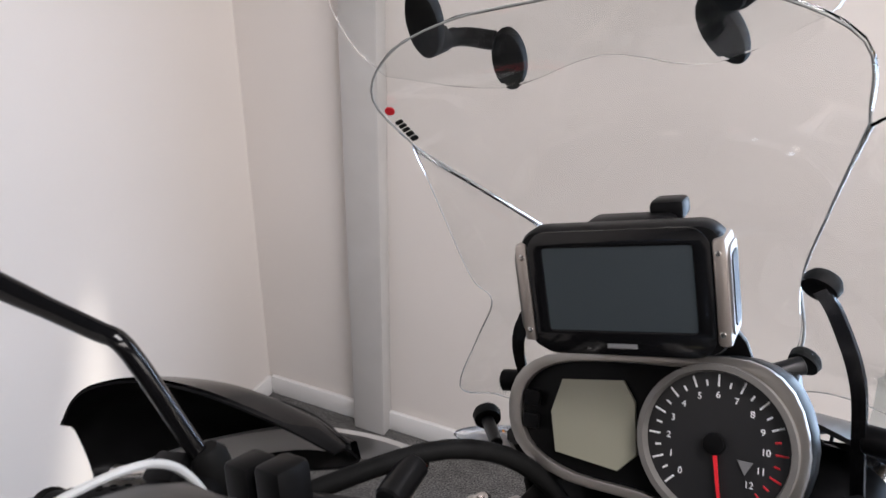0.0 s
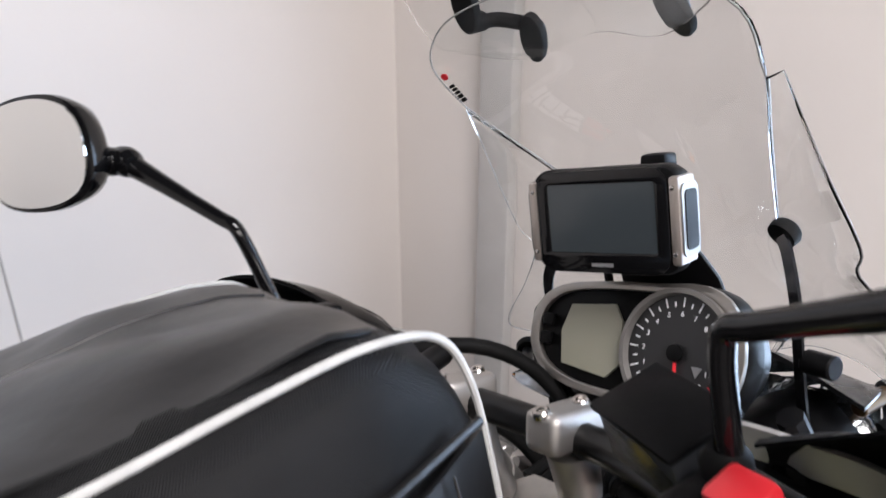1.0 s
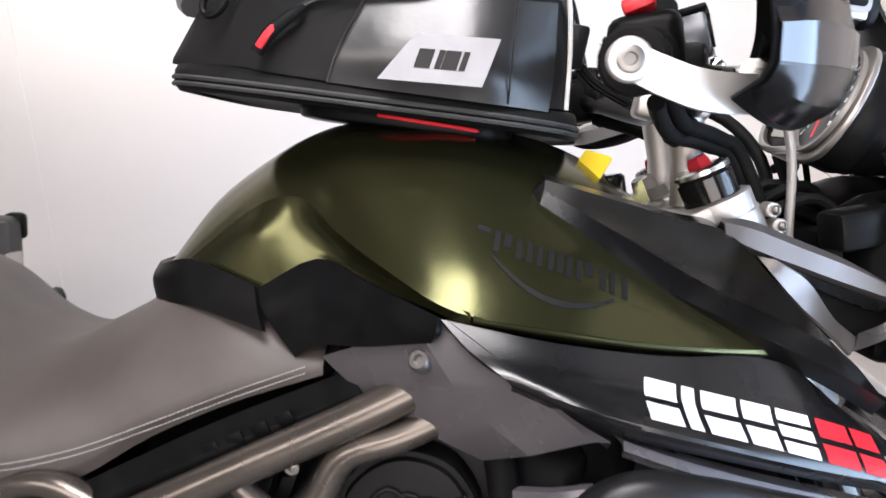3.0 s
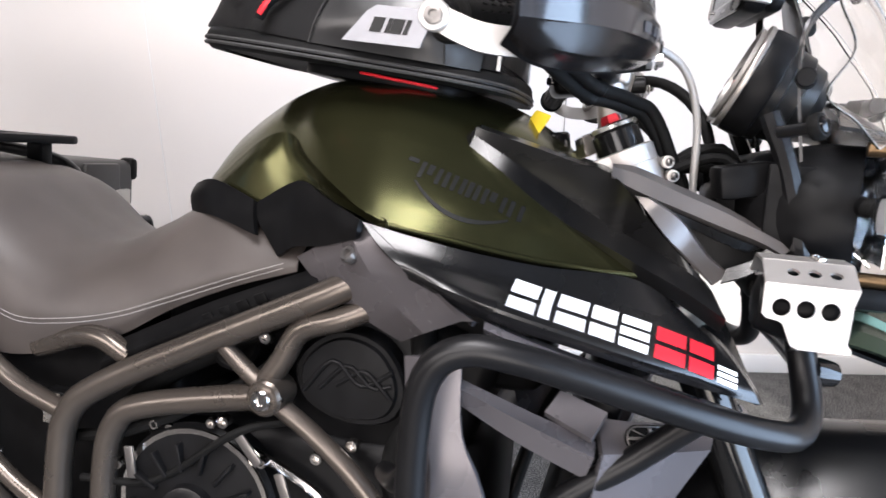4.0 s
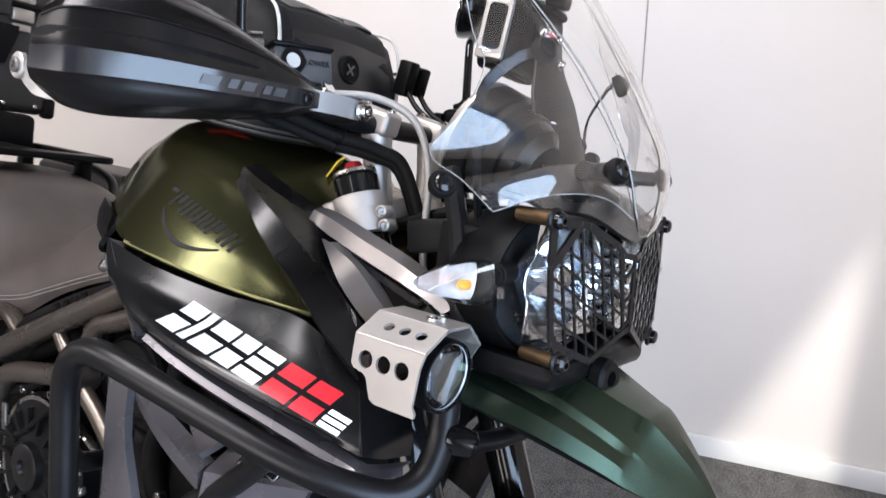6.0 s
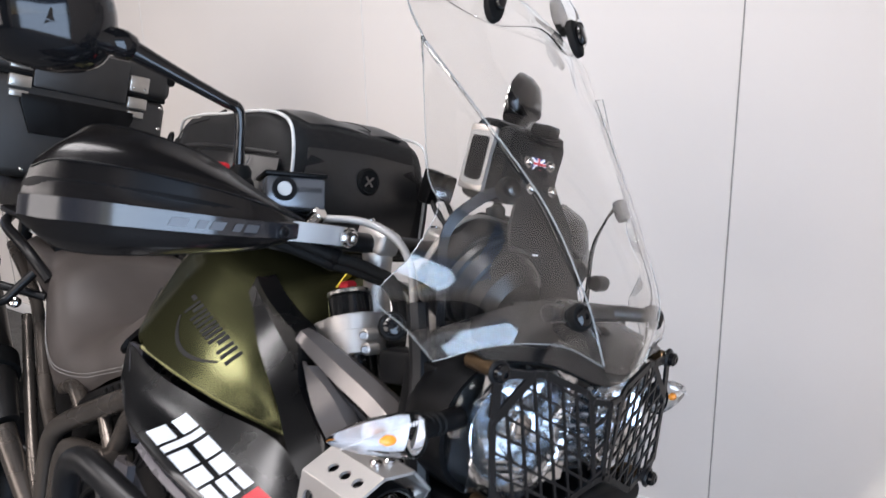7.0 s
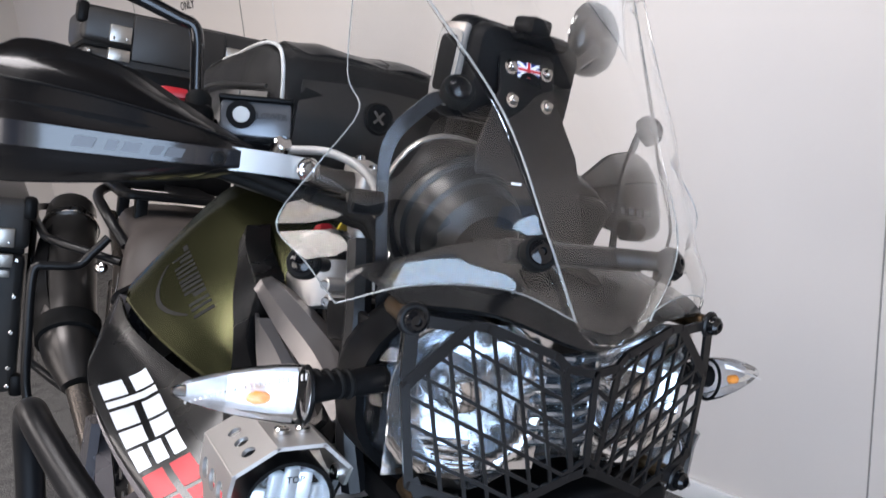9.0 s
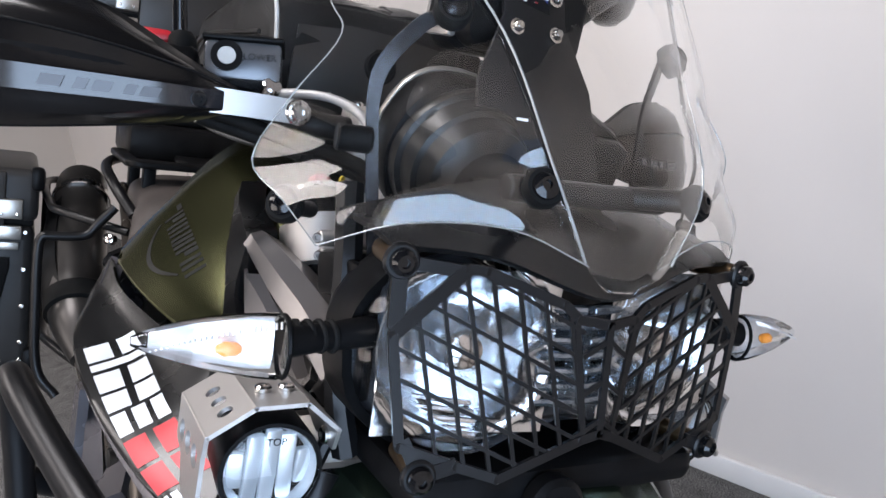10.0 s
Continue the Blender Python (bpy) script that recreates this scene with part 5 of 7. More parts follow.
    # hand guard: alloy spine, moulded shell with a polished band
    arm_in = [flip(Vector(p)) for p in ((0.137, 0.478, 1.168), (0.17, 0.479, 1.169), (0.21, 0.476, 1.169), (0.26, 0.468, 1.167), (0.34, 0.435, 1.155), (0.398, 0.395, 1.142), (0.418, 0.358, 1.141), (0.4185, 0.335, 1.148), (0.4165, 0.32, 1.155))]
    hg = part("hand_guard", sheet([[p + Vector((0, 0, 0.0105)) for p in spline(arm_in, 5)], [p - Vector((0, 0, 0.0105)) for p in spline(arm_in, 5)]], 0.005), SPINE, bike, "black hand guard shell on aluminium spine")
    part("spine_end", rod(flip(Vector((0.4135, 0.317, 1.156))), flip(Vector((0.4205, 0.317, 1.156))), 0.0118, sides=24, bevel=0.001), SPINE, hg)
    part("bar_end_bolt", lathe([(0, 0.0072), (0.0025, 0.0072), (0.003, 0.0062), (0.003, 0.0034), (0.001, 0.003)], flip(Vector((0.42, 0.317, 1.156))), (s, 0, 0), 20), BOLT_GREY, hg)
    STATIONS = [(0.19, 0.466, 1.163, 1.1635, 1.177, 1.179, 1.181), (0.235, 0.474, 1.148, 1.161, 1.177, 1.191, 1.203), (0.3, 0.468, 1.137, 1.159, 1.177, 1.202, 1.232), (0.362, 0.447, 1.128, 1.157, 1.177, 1.208, 1.244),
                (0.4, 0.422, 1.124, 1.155, 1.176, 1.209, 1.246), (0.424, 0.4, 1.127, 1.153, 1.174, 1.206, 1.24), (0.436, 0.379, 1.138, 1.153, 1.171, 1.196, 1.222)]
    lines = [[] for _ in range(9)]
    for k, (x, y, zb, bl, bt, zc, zt) in enumerate(STATIONS):
        p0, p1 = STATIONS[max(k - 1, 0)], STATIONS[min(k + 1, len(STATIONS) - 1)]
        n = Vector((-(p1[1] - p0[1]), p1[0] - p0[0], 0)).normalized()
        slim = min(1.0, 0.25 + 0.4 * k)
        for line, (out, z) in zip(lines, ((-0.014 * slim, zb), (0.001, zb + (bl - zb) * 0.35), (0.0075, bl - 0.002), (0.0085, bl), (0.0085, bt), (0.006, bt + 0.002), (0.001 - 0.002 * slim, zc), (-0.012 * slim, zc + (zt - zc) * 0.5), (-0.045 * slim, zt))):
            line.append(flip(Vector((x, y, 0)) + n * out + Vector((0, 0, z))))
    part("guard_shell", joined(patch(lines[:4], (3, 6), 0), patch(lines[4:7], (3, 6), 0), patch(lines[6:], (4, 6), 0)), GUARD, hg, "black moulded guard shell", angle=20)
    part("guard_bead", tube([p + Vector((0, 0.001, 0.001)) for p in lines[6]], 0.0009, 6, 6), POWDER, hg)
    part("guard_band", patch(lines[3:5], (2, 6), 0.0), BAND, hg, "dark polished band")
    inner = [[p - Vector((0.003 * s, 0.004, 0)) for p in line] for line in (lines[0], lines[3], lines[6], lines[8])]
    part("guard_lining", patch(inner, (3, 5), 0.002), BLACK, hg)
    screw(flip(Vector((0.222, 0.482, 1.168))), (-0.1 * s, 1, 0), 0.0062, 0.0035, hg, POWDER)
    for k, wide in enumerate((0.034, 0.02, 0.032, 0.022, 0.04)):
        a0, a1 = 0.215 + 0.042 * k, 0.215 + 0.042 * k + wide
        low, high = spline(lines[3], 20), spline(lines[4], 20)
        pick = lambda line, u: line[min(int(u * 120), 119)].lerp(line[min(int(u * 120) + 1, 120)], u * 120 % 1)
        q = [pick(low, a0).lerp(pick(high, a0), 0.25), pick(low, a1).lerp(pick(high, a1), 0.25), pick(low, a1 - 0.008).lerp(pick(high, a1 - 0.008), 0.72), pick(low, a0 - 0.008).lerp(pick(high, a0 - 0.008), 0.72)]
        bm = bmesh.new()
        bm.faces.new([bm.verts.new(p + Vector((0.0004 * s, 0.0009, 0))) for p in q])
        part("band_mark", bm, MARK_SILVER, hg)
    part("spine_clamp", rod(flip(Vector((0.13, 0.44, 1.163))), flip(Vector((0.135, 0.478, 1.168))), 0.0115), POWDER, hg)
    screw(flip(Vector((0.138, 0.484, 1.168))), (0, 1, 0), 0.0085, 0.006, hg)
    part("spine_washer", rod(flip(Vector((0.138, 0.481, 1.168))), flip(Vector((0.138, 0.485, 1.168))), 0.0115), STEEL, hg)

# brake fluid reservoir
res = moved(block((-0.034, -0.022, -0.02), (0.034, 0.024, 0.016), 0.004), pose(0.168, 0.402, 1.204, 14, 4, -18))
reservoir = part("brake_reservoir", res, mat("reservoir_grey", (0.11, 0.115, 0.125), 0.25, 0.6, vary=0.1), bike, "grey brake fluid reservoir with black lid lettering")
FRONT_R = pose(0.168, 0.402, 1.204, 14, 4, -18) @ Matrix.Translation((0, 0.0245, 0)) @ Matrix(((-1, 0, 0, 0), (0, 0, 1, 0), (0, 1, 0, 0), (0, 0, 0, 1)))
part("reservoir_lid", moved(block((-0.036, -0.024, 0.016), (0.036, 0.026, 0.021), 0.002), pose(0.168, 0.402, 1.204, 14, 4, -18)), BLACK, reservoir)
part("sight_glass", flat([circle(0, 0, 0.008, 24)], 0.003, 0, FRONT_R @ Matrix.Translation((-0.014, 0.001, 0))), mat("sight_glass_white", (0.4, 0.4, 0.39), 0.15), reservoir, "round white sight glass")
part("sight_ring", flat([circle(0, 0, 0.014, 24), circle(0, 0, 0.0085, 24)], 0.0036, 0, FRONT_R @ Matrix.Translation((-0.014, 0.001, 0))), BLACK, reservoir)
part("lettering", letters("LOWER", 0.0085, 0.0006, FRONT_R @ Matrix.Translation((0.015, 0.001, 0.0005))), INK, reservoir)
part("brake_hose", tube([(0.15, 0.43, 1.182), (0.11, 0.475, 1.186), (0.085, 0.515, 1.165), (0.075, 0.535, 1.11), (0.07, 0.54, 1.02), (0.06, 0.56, 0.9)], 0.0045, 10, 6), CLEAR_GREY, bike, "clear-sleeved braided brake hose")
part("hose_banjo", rod((0.152, 0.425, 1.175), (0.15, 0.44, 1.19), 0.0095), STEEL, bike)
for s, pts in ((1, [(0.21, 0.385, 1.162), (0.16, 0.402, 1.152), (0.114, 0.424, 1.139), (0.08, 0.464, 1.129), (0.062, 0.495, 1.106), (0.05, 0.55, 0.98)]), (1, [(0.2, 0.378, 1.152), (0.155, 0.392, 1.142), (0.112, 0.414, 1.129), (0.08, 0.452, 1.1225), (0.058, 0.49, 1.098), (0.04, 0.55, 0.95)]), (-1, [(0.21, 0.39, 1.16), (0.14, 0.46, 1.13), (0.1, 0.53, 1.06), (0.07, 0.56, 0.95)]), (-1, [(0.2, 0.4, 1.17), (0.12, 0.5, 1.17), (0.08, 0.56, 1.11), (0.05, 0.57, 1.0)])):
    part("cable", tube([(x * s, y, z) for x, y, z in pts], 0.0075, 10, 6), RUBBER, bike)
    part("cable_tie", rod((pts[-4][0] * s, pts[-4][1] - 0.003, pts[-4][2] + 0.002), (pts[-4][0] * s - 0.008 * s, pts[-4][1] + 0.006, pts[-4][2] - 0.002), 0.0095), BLACK, bike)
# usb sockets and little switches on the bar
for x, h in ((-0.1, 0.05), (-0.128, 0.042)):
    box = part("bar_switch", moved(block((-0.011, -0.012, -h / 2), (0.011, 0.012, h / 2), 0.004), pose(x, 0.345, 1.238, -10)), BLACK, bike)
    part("switch_stem", tube([(x, 0.35, 1.22), (x, 0.375, 1.195), (x, 0.425, 1.168)], 0.004, 8, 4), BLACK, box)

# instrument cluster: rev counter on the right, display on the left
INST = basis((0.0, 0.583, 1.163), (1, 0, 0), (0, 0.42, 0.907))
clus = [(-0.116, -0.01), (-0.112, 0.022), (-0.085, 0.043), (-0.03, 0.052), (0.02, 0.055), (0.068, 0.058), (0.097, 0.041), (0.109, 0.002), (0.1, -0.036), (0.079, -0.058), (0.04, -0.06), (0.0, -0.052), (-0.06, -0.05), (-0.1, -0.036)]
loop = [(p.x, p.y) for p in spline([Vector((x, y, 0)) for x, y in clus], 3, True)]
cluster = part("dash_unit", flat([loop], 0.03, 0.005, INST @ Matrix.Translation((0, 0, -0.014))), BLACK, bike, "instrument cluster with rev counter and display")
part("bezel", flat([loop, [(x * 0.9, y * 0.86) for x, y in loop]], 0.006, 0.001, INST @ Matrix.Translation((0, 0, 0.003))), mat("bezel_silver", (0.3, 0.28, 0.26), 0.3, 0.8, vary=0.05), cluster, "satin silver bezel")
part("display", flat([[(-0.072, -0.03), (-0.02, -0.034), (-0.006, -0.02), (-0.01, 0.018), (-0.02, 0.032), (-0.07, 0.026), (-0.078, 0.0)]], 0.003, 0, INST @ Matrix.Translation((0, 0, 0.003))), LCD, cluster, "pale blank display")
part("dial_face", flat([circle(0.05, 0.0, 0.05, 48)], 0.003, 0, INST @ Matrix.Translation((0, 0, 0.004))), mat("dial_black", (0.012, 0.012, 0.013), 0.4), cluster)
part("dial_rim", lathe([(0, 0.05), (0.006, 0.054), (0.01, 0.0535), (0.01, 0.0495), (0.004, 0.048)], INST @ Vector((0.05, 0, 0.002)), INST.to_3x3() @ Vector((0, 0, 1)), 48, cap=False), mat("dial_rim_grey", (0.2, 0.19, 0.18), 0.4, 0.5), cluster)
for k in range(25):
    a = radians(225 - 270 * k / 24)
    long = 0.008 if k % 2 == 0 else 0.004
    part("dial_mark", flat([[(-0.0006, 0), (0.0006, 0), (0.0006, long), (-0.0006, long)]], 0.0006, 0, INST @ Matrix.Translation((0.05 + 0.0385 * math.cos(a), 0.0385 * math.sin(a), 0.0062)) @ pose(0, 0, 0, 0, 0, math.degrees(a) - 90)), WHITE if k < 19 else RED, cluster)
for k in range(13):
    a = radians(225 - 270 * k / 12)
    part("dial_number", letters(str(k), 0.0062, 0.0005, INST @ Matrix.Translation((0.05 + 0.0325 * math.cos(a), 0.0325 * math.sin(a), 0.0062))), WHITE, cluster)
part("needle", flat([[(-0.0016, -0.006), (0.0016, -0.006), (0.0009, 0.038), (-0.0009, 0.038)]], 0.001, 0, INST @ Matrix.Translation((0.05, 0.0, 0.009)) @ pose(0, 0, 0, 0, 0, 188)), RED_PLASTIC, cluster, "red needle")
part("needle_hub", flat([circle(0.05, 0, 0.0075, 20)], 0.004, 0.001, INST @ Matrix.Translation((0, 0, 0.009))), BLACK, cluster)
part("dial_badge", flat([[(0.065, -0.008), (0.075, -0.008), (0.07, -0.017)]], 0.0006, 0, INST @ Matrix.Translation((0, 0, 0.0065))), GREY_INK, cluster)
for k in range(2):
    part("cluster_button", flat([rounded(0.013, 0.012, 0.002)], 0.005, 0.001, INST @ Matrix.Translation((-0.095, 0.008 - 0.018 * k, 0.005))), BLACK, cluster)
part("dial_housing", lathe([(0, 0.058), (0.016, 0.056), (0.018, 0.052), (0.034, 0.05), (0.036, 0.046), (0.05, 0.042), (0.054, 0.036), (0.062, 0.03), (0.064, 0.005)], INST @ Vector((0.048, 0, -0.022)), INST.to_3x3() @ Vector((0, 0.05, -1)), 32), HOUSING, cluster, "black dome behind the dial", angle=25)
part("display_housing", moved(block((-0.105, -0.04, -0.05), (0.0, 0.035, -0.02), 0.012, 3), INST), BLACK, cluster)
for k in range(3):
    part("housing_rib", moved(block((0.03, -0.02 + 0.016 * k, -0.096), (0.07, -0.0165 + 0.016 * k, -0.088), 0.002), INST), BLACK, cluster)

# mounting plate behind the screen, sat-nav cradle
plate = flat([[(-0.06, -0.1), (0.06, -0.1), (0.052, -0.02), (0.029, 0.03), (0.029, 0.062), (0.024, 0.068), (-0.024, 0.068), (-0.029, 0.062), (-0.029, 0.03), (-0.052, -0.02)]], 0.004, 0.0008, basis((0.0045, 0.6325, 1.232), (1, 0, 0), (0, -0.3, 1)))
mount = part("nav_bracket", plate, POWDER, bike, "black steel plate with bolts and a small flag sticker")
PL = basis((0.0045, 0.635, 1.232), (-1, 0, 0), (0, -0.3, 1))
for x, y in ((-0.019, 0.051), (0.019, 0.051), (-0.0185, 0.022), (0.0185, 0.022)):
    part("plate_nut", lathe([(0, 0.0064), (0.0015, 0.0064), (0.002, 0.0045), (0.005, 0.0043), (0.0065, 0.003)], PL @ Vector((x, y, 0)), PL.to_3x3() @ Vector((0, 0, 1)), 12), STEEL, mount)
flag = lambda lo, hi, z, material: part("flag_stripe", moved(block((lo[0], lo[1], z), (hi[0], hi[1], z + 0.0004), 0), PL @ Matrix.Translation((0, 0.051, 0)) @ Matrix.Scale(0.76, 4)), material, mount)
flag((-0.0155, -0.009), (0.0155, 0.009), 0.0002, BLUE)
for sx in (1, -1):
    part("flag_stripe", flat([[(-0.0155, -0.009 * sx), (-0.012, -0.009 * sx), (0.0155, 0.0068 * sx), (0.0155, 0.009 * sx), (0.012, 0.009 * sx), (-0.0155, -0.0068 * sx)][::sx]], 0.0004, 0, PL @ Matrix.Translation((0, 0.051, 0)) @ Matrix.Scale(0.76, 4) @ Matrix.Translation((0, 0, 0.001))), WHITE, mount)
flag((-0.0155, -0.003), (0.0155, 0.003), 0.0014, WHITE)
flag((-0.003, -0.009), (0.003, 0.009), 0.0014, WHITE)
flag((-0.0155, -0.0017), (0.0155, 0.0017), 0.002, RED)
flag((-0.0017, -0.009), (0.0017, 0.009), 0.002, RED)
part("plate_sticker", moved(block((-0.02, -0.05, 0.0005), (-0.01, -0.048, 0.001), 0), PL), WHITE, mount)
part("nav_arm", tube([(0.004, 0.622, 1.266), (0.003, 0.612, 1.268), (0.002, 0.6, 1.27)], 0.014, 12, 3), BLACK, mount)

gps = thing("sat_nav", "black motorcycle sat-nav with grey screen and silver sides", "sat-nav", BIKE)
G = basis((0.002, 0.56, 1.279), (0.985, 0.174, 0), (-0.017, 0.098, 1))
side_x, side_y = G.to_3x3() @ Vector((0, 0, -1)), G.to_3x3() @ Vector((0, 1, 0))
body_g = flat([rounded(0.136, 0.088, 0.016, 6)], 0.026, 0.006, G @ Matrix.Translation((0, 0, -0.015)))
part("nav_body", body_g, BLACK, gps, "black rounded body")
part("nav_back", flat([rounded(0.128, 0.08, 0.016, 6)], 0.026, 0.01, G @ Matrix.Translation((0, 0, -0.036))), BLACK, gps)
part("nav_bezel", flat([rounded(0.12, 0.086, 0.014, 6), rounded(0.099, 0.058, 0.003, 3, 0, 0.003)], 0.003, 0.0008, G @ Matrix.Translation((0, 0, -0.0005))), GLOSS, gps)
part("nav_screen", flat([rounded(0.0985, 0.0575, 0.002, 3, 0, 0.003)], 0.002, 0, G @ Matrix.Translation((0, 0, -0.0008))), DISPLAY, gps, "blank grey screen")
for s in (1, -1):
    part("nav_side", moved(block((-0.0045, -0.035, -0.03), (0.0045, 0.035, 0.002), 0.003), G @ Matrix.Translation((0.0648 * s, 0.0, -0.001))), GPS_SIDE, gps, "titanium-grey side trim")
    part("nav_grille", flat([rounded(0.03, 0.058, 0.007)], 0.002, 0, basis(G @ Vector((0.0697 * s, 0, -0.0165)), side_x, side_y)), mat("nav_rim", (0.25, 0.24, 0.23), 0.35, 0.6) if s > 0 else bpy.data.materials["nav_rim"], gps)
    part("nav_grille", flat([rounded(0.021, 0.047, 0.005)], 0.002, 0, basis(G @ Vector((0.0705 * s, 0, -0.0165)), side_x, side_y)), BLACK, gps)
    for y in (0.026, -0.026):
        screw(G @ Vector((0.064 * s, y, 0.001)), G.to_3x3() @ Vector((0, 0, 1)), 0.002, 0.001, gps)
part("nav_mark", moved(block((-0.01, -0.0375, 0.0011), (0.01, -0.0345, 0.0016), 0), G), GREY_INK, gps)
part("nav_hood", moved(block((-0.03, 0.03, -0.062), (0.032, 0.042, -0.03), 0.006), G), BLACK, gps)
part("nav_latch", moved(block((0.012, 0.036, -0.075), (0.036, 0.05, -0.05), 0.004), G), BLACK, gps)
part("nav_cradle", moved(block((-0.03, -0.035, -0.05), (0.03, 0.035, -0.036), 0.006), G), BLACK, gps)
part("nav_cable", tube([(-0.02, 0.6, 1.245), (-0.035, 0.605, 1.22), (-0.04, 0.62, 1.18), (-0.03, 0.64, 1.14)], 0.004, 8, 5), RUBBER, gps)

# ---- body: seat, frame, engine, crash bars, wheels, tail ----
def seat_sections():
    a = [(0.1, [(0, 0.955), (0.06, 0.95), (0.11, 0.94), (0.148, 0.918), (0.152, 0.905)]),
         (0.02, [(0, 0.968), (0.07, 0.966), (0.125, 0.948), (0.157, 0.9), (0.155, 0.878)]),
         (-0.06, [(0, 0.972), (0.075, 0.968), (0.125, 0.938), (0.163, 0.868), (0.158, 0.842)]),
         (-0.13, [(0, 0.938), (0.075, 0.931), (0.142, 0.885), (0.172, 0.828), (0.164, 0.8)]),
         (-0.21, [(0, 0.905), (0.08, 0.897), (0.152, 0.862), (0.18, 0.815), (0.167, 0.772)])]
    b = [(-0.29, [(0, 0.93), (0.085, 0.92), (0.157, 0.88), (0.18, 0.818), (0.162, 0.755)]),
         (-0.36, [(0, 0.978), (0.09, 0.97), (0.155, 0.93), (0.17, 0.84), (0.15, 0.757)]),
         (-0.42, [(0, 0.992), (0.095, 0.987), (0.15, 0.95), (0.155, 0.86), (0.132, 0.775)])]
    return a + b


rider = thing("rider_seat", "dark grey-brown vinyl rider seat with double stitching", "seat", BIKE)
part("cushion", skin(half_loft(seat_sections(), (4, 4)), cap=False, closed=False), SEAT, rider, angle=70)
for s in (1, -1):
    for off in (0.0, 0.006):
        line = spline([(s * (x + 0.001), y, z - off) for x, y, z in ((0.158, 0.085, 0.914), (0.163, 0.02, 0.89), (0.17, -0.06, 0.858), (0.174, -0.13, 0.832), (0.183, -0.2, 0.818), (0.182, -0.27, 0.814), (0.177, -0.33, 0.84), (0.166, -0.385, 0.885))], 20)
        bits = []
        for i in range(0, len(line) - 1):
            bits.append(rod(line[i], line[i].lerp(line[i + 1], 0.72), 0.00055, sides=5))
        tagged(part("stitching", joined(*bits), STITCH, rider, "pale grey thread"), kind="stuff")
passenger = thing("passenger_seat", "dark grey-brown vinyl pillion seat behind the rider seat", "seat", BIKE)
pil = [(-0.425, [(0, 0.985), (0.09, 0.98), (0.14, 0.95), (0.145, 0.9)]), (-0.5, [(0, 1.0), (0.1, 0.995), (0.15, 0.965), (0.15, 0.91)]),
       (-0.62, [(0, 1.0), (0.095, 0.995), (0.14, 0.97), (0.14, 0.92)]), (-0.72, [(0, 0.99), (0.08, 0.985), (0.12, 0.965), (0.12, 0.93)])]
part("cushion", skin(half_loft(pil, (4, 4)), cap=False, closed=False), SEAT, passenger, angle=70)

# frame tubes
TUBES = [([(0.195, 0.2, 0.915), (0.2, 0.15, 0.888), (0.2, 0.0, 0.814), (0.2, -0.12, 0.752), (0.2, -0.17, 0.71), (0.197, -0.188, 0.64), (0.19, -0.2, 0.45)], 0.0165),
         ([(0.195, 0.21, 0.882), (0.2, 0.175, 0.866), (0.2, 0.13, 0.848), (0.2, 0.108, 0.81), (0.2, 0.082, 0.77)], 0.0135),
         ([(0.203, 0.09, 0.766), (0.2, 0.02, 0.752), (0.2, -0.07, 0.73), (0.2, -0.105, 0.705), (0.198, -0.122, 0.64), (0.19, -0.13, 0.45)], 0.0155),
         ([(0.198, 0.03, 0.822), (0.2, 0.06, 0.797), (0.202, 0.098, 0.77)], 0.0105),
         ([(0.202, 0.105, 0.76), (0.2, 0.15, 0.73), (0.2, 0.21, 0.68), (0.195, 0.29, 0.58), (0.18, 0.35, 0.42)], 0.0115),
         ([(0.18, -0.1, 0.78), (0.175, -0.16, 0.8), (0.16, -0.25, 0.77)], 0.014),
         ([(0.19, -0.18, 0.7), (0.175, -0.3, 0.74), (0.15, -0.5, 0.87), (0.14, -0.75, 0.95)], 0.0125),
         ([(0.19, -0.2, 0.56), (0.18, -0.32, 0.63), (0.15, -0.55, 0.83)], 0.0115)]
for pts, r in TUBES:
    both("frame_tube", tube(pts, r, 14, 6), FRAME, bike, "bronze-grey frame tube")
for s in (1, -1):
    lug = part("frame_lug", rod((0.18 * s, 0.1, 0.772), (0.228 * s, 0.1, 0.772), 0.021), FRAME, bike)
    part("lug_bolt", lathe([(0, 0.012), (0.006, 0.012), (0.008, 0.01), (0.008, 0.006), (0.004, 0.005)], (0.228 * s, 0.1, 0.772), (s, 0, 0), 18), STEEL, lug)
    cov = patch([[(0.16 * s, 0.13, 0.915), (0.168 * s, 0.0, 0.86), (0.17 * s, -0.13, 0.795)], [(0.185 * s, 0.14, 0.9), (0.192 * s, 0.0, 0.84), (0.19 * s, -0.135, 0.772)], [(0.18 * s, 0.14, 0.882), (0.185 * s, 0.0, 0.82), (0.18 * s, -0.14, 0.75)]], (3, 5), 0.006)
    sc = part("side_cover", cov, BLACK, bike, "black side cover strip under the seat")
    for k in range(4):
        p = Vector((0.1905, 0.075 - 0.022 * k, 0.876 - 0.0104 * k))
        part("cover_mark", moved(block((-0.0012, -0.0075, -0.0065), (0.0012, 0.0075, 0.0065), 0.0006), Matrix.Translation((p.x * s, p.y, p.z)) @ pose(0, 0, 0, 25, 10 * s, 0)), BLACK, sc)

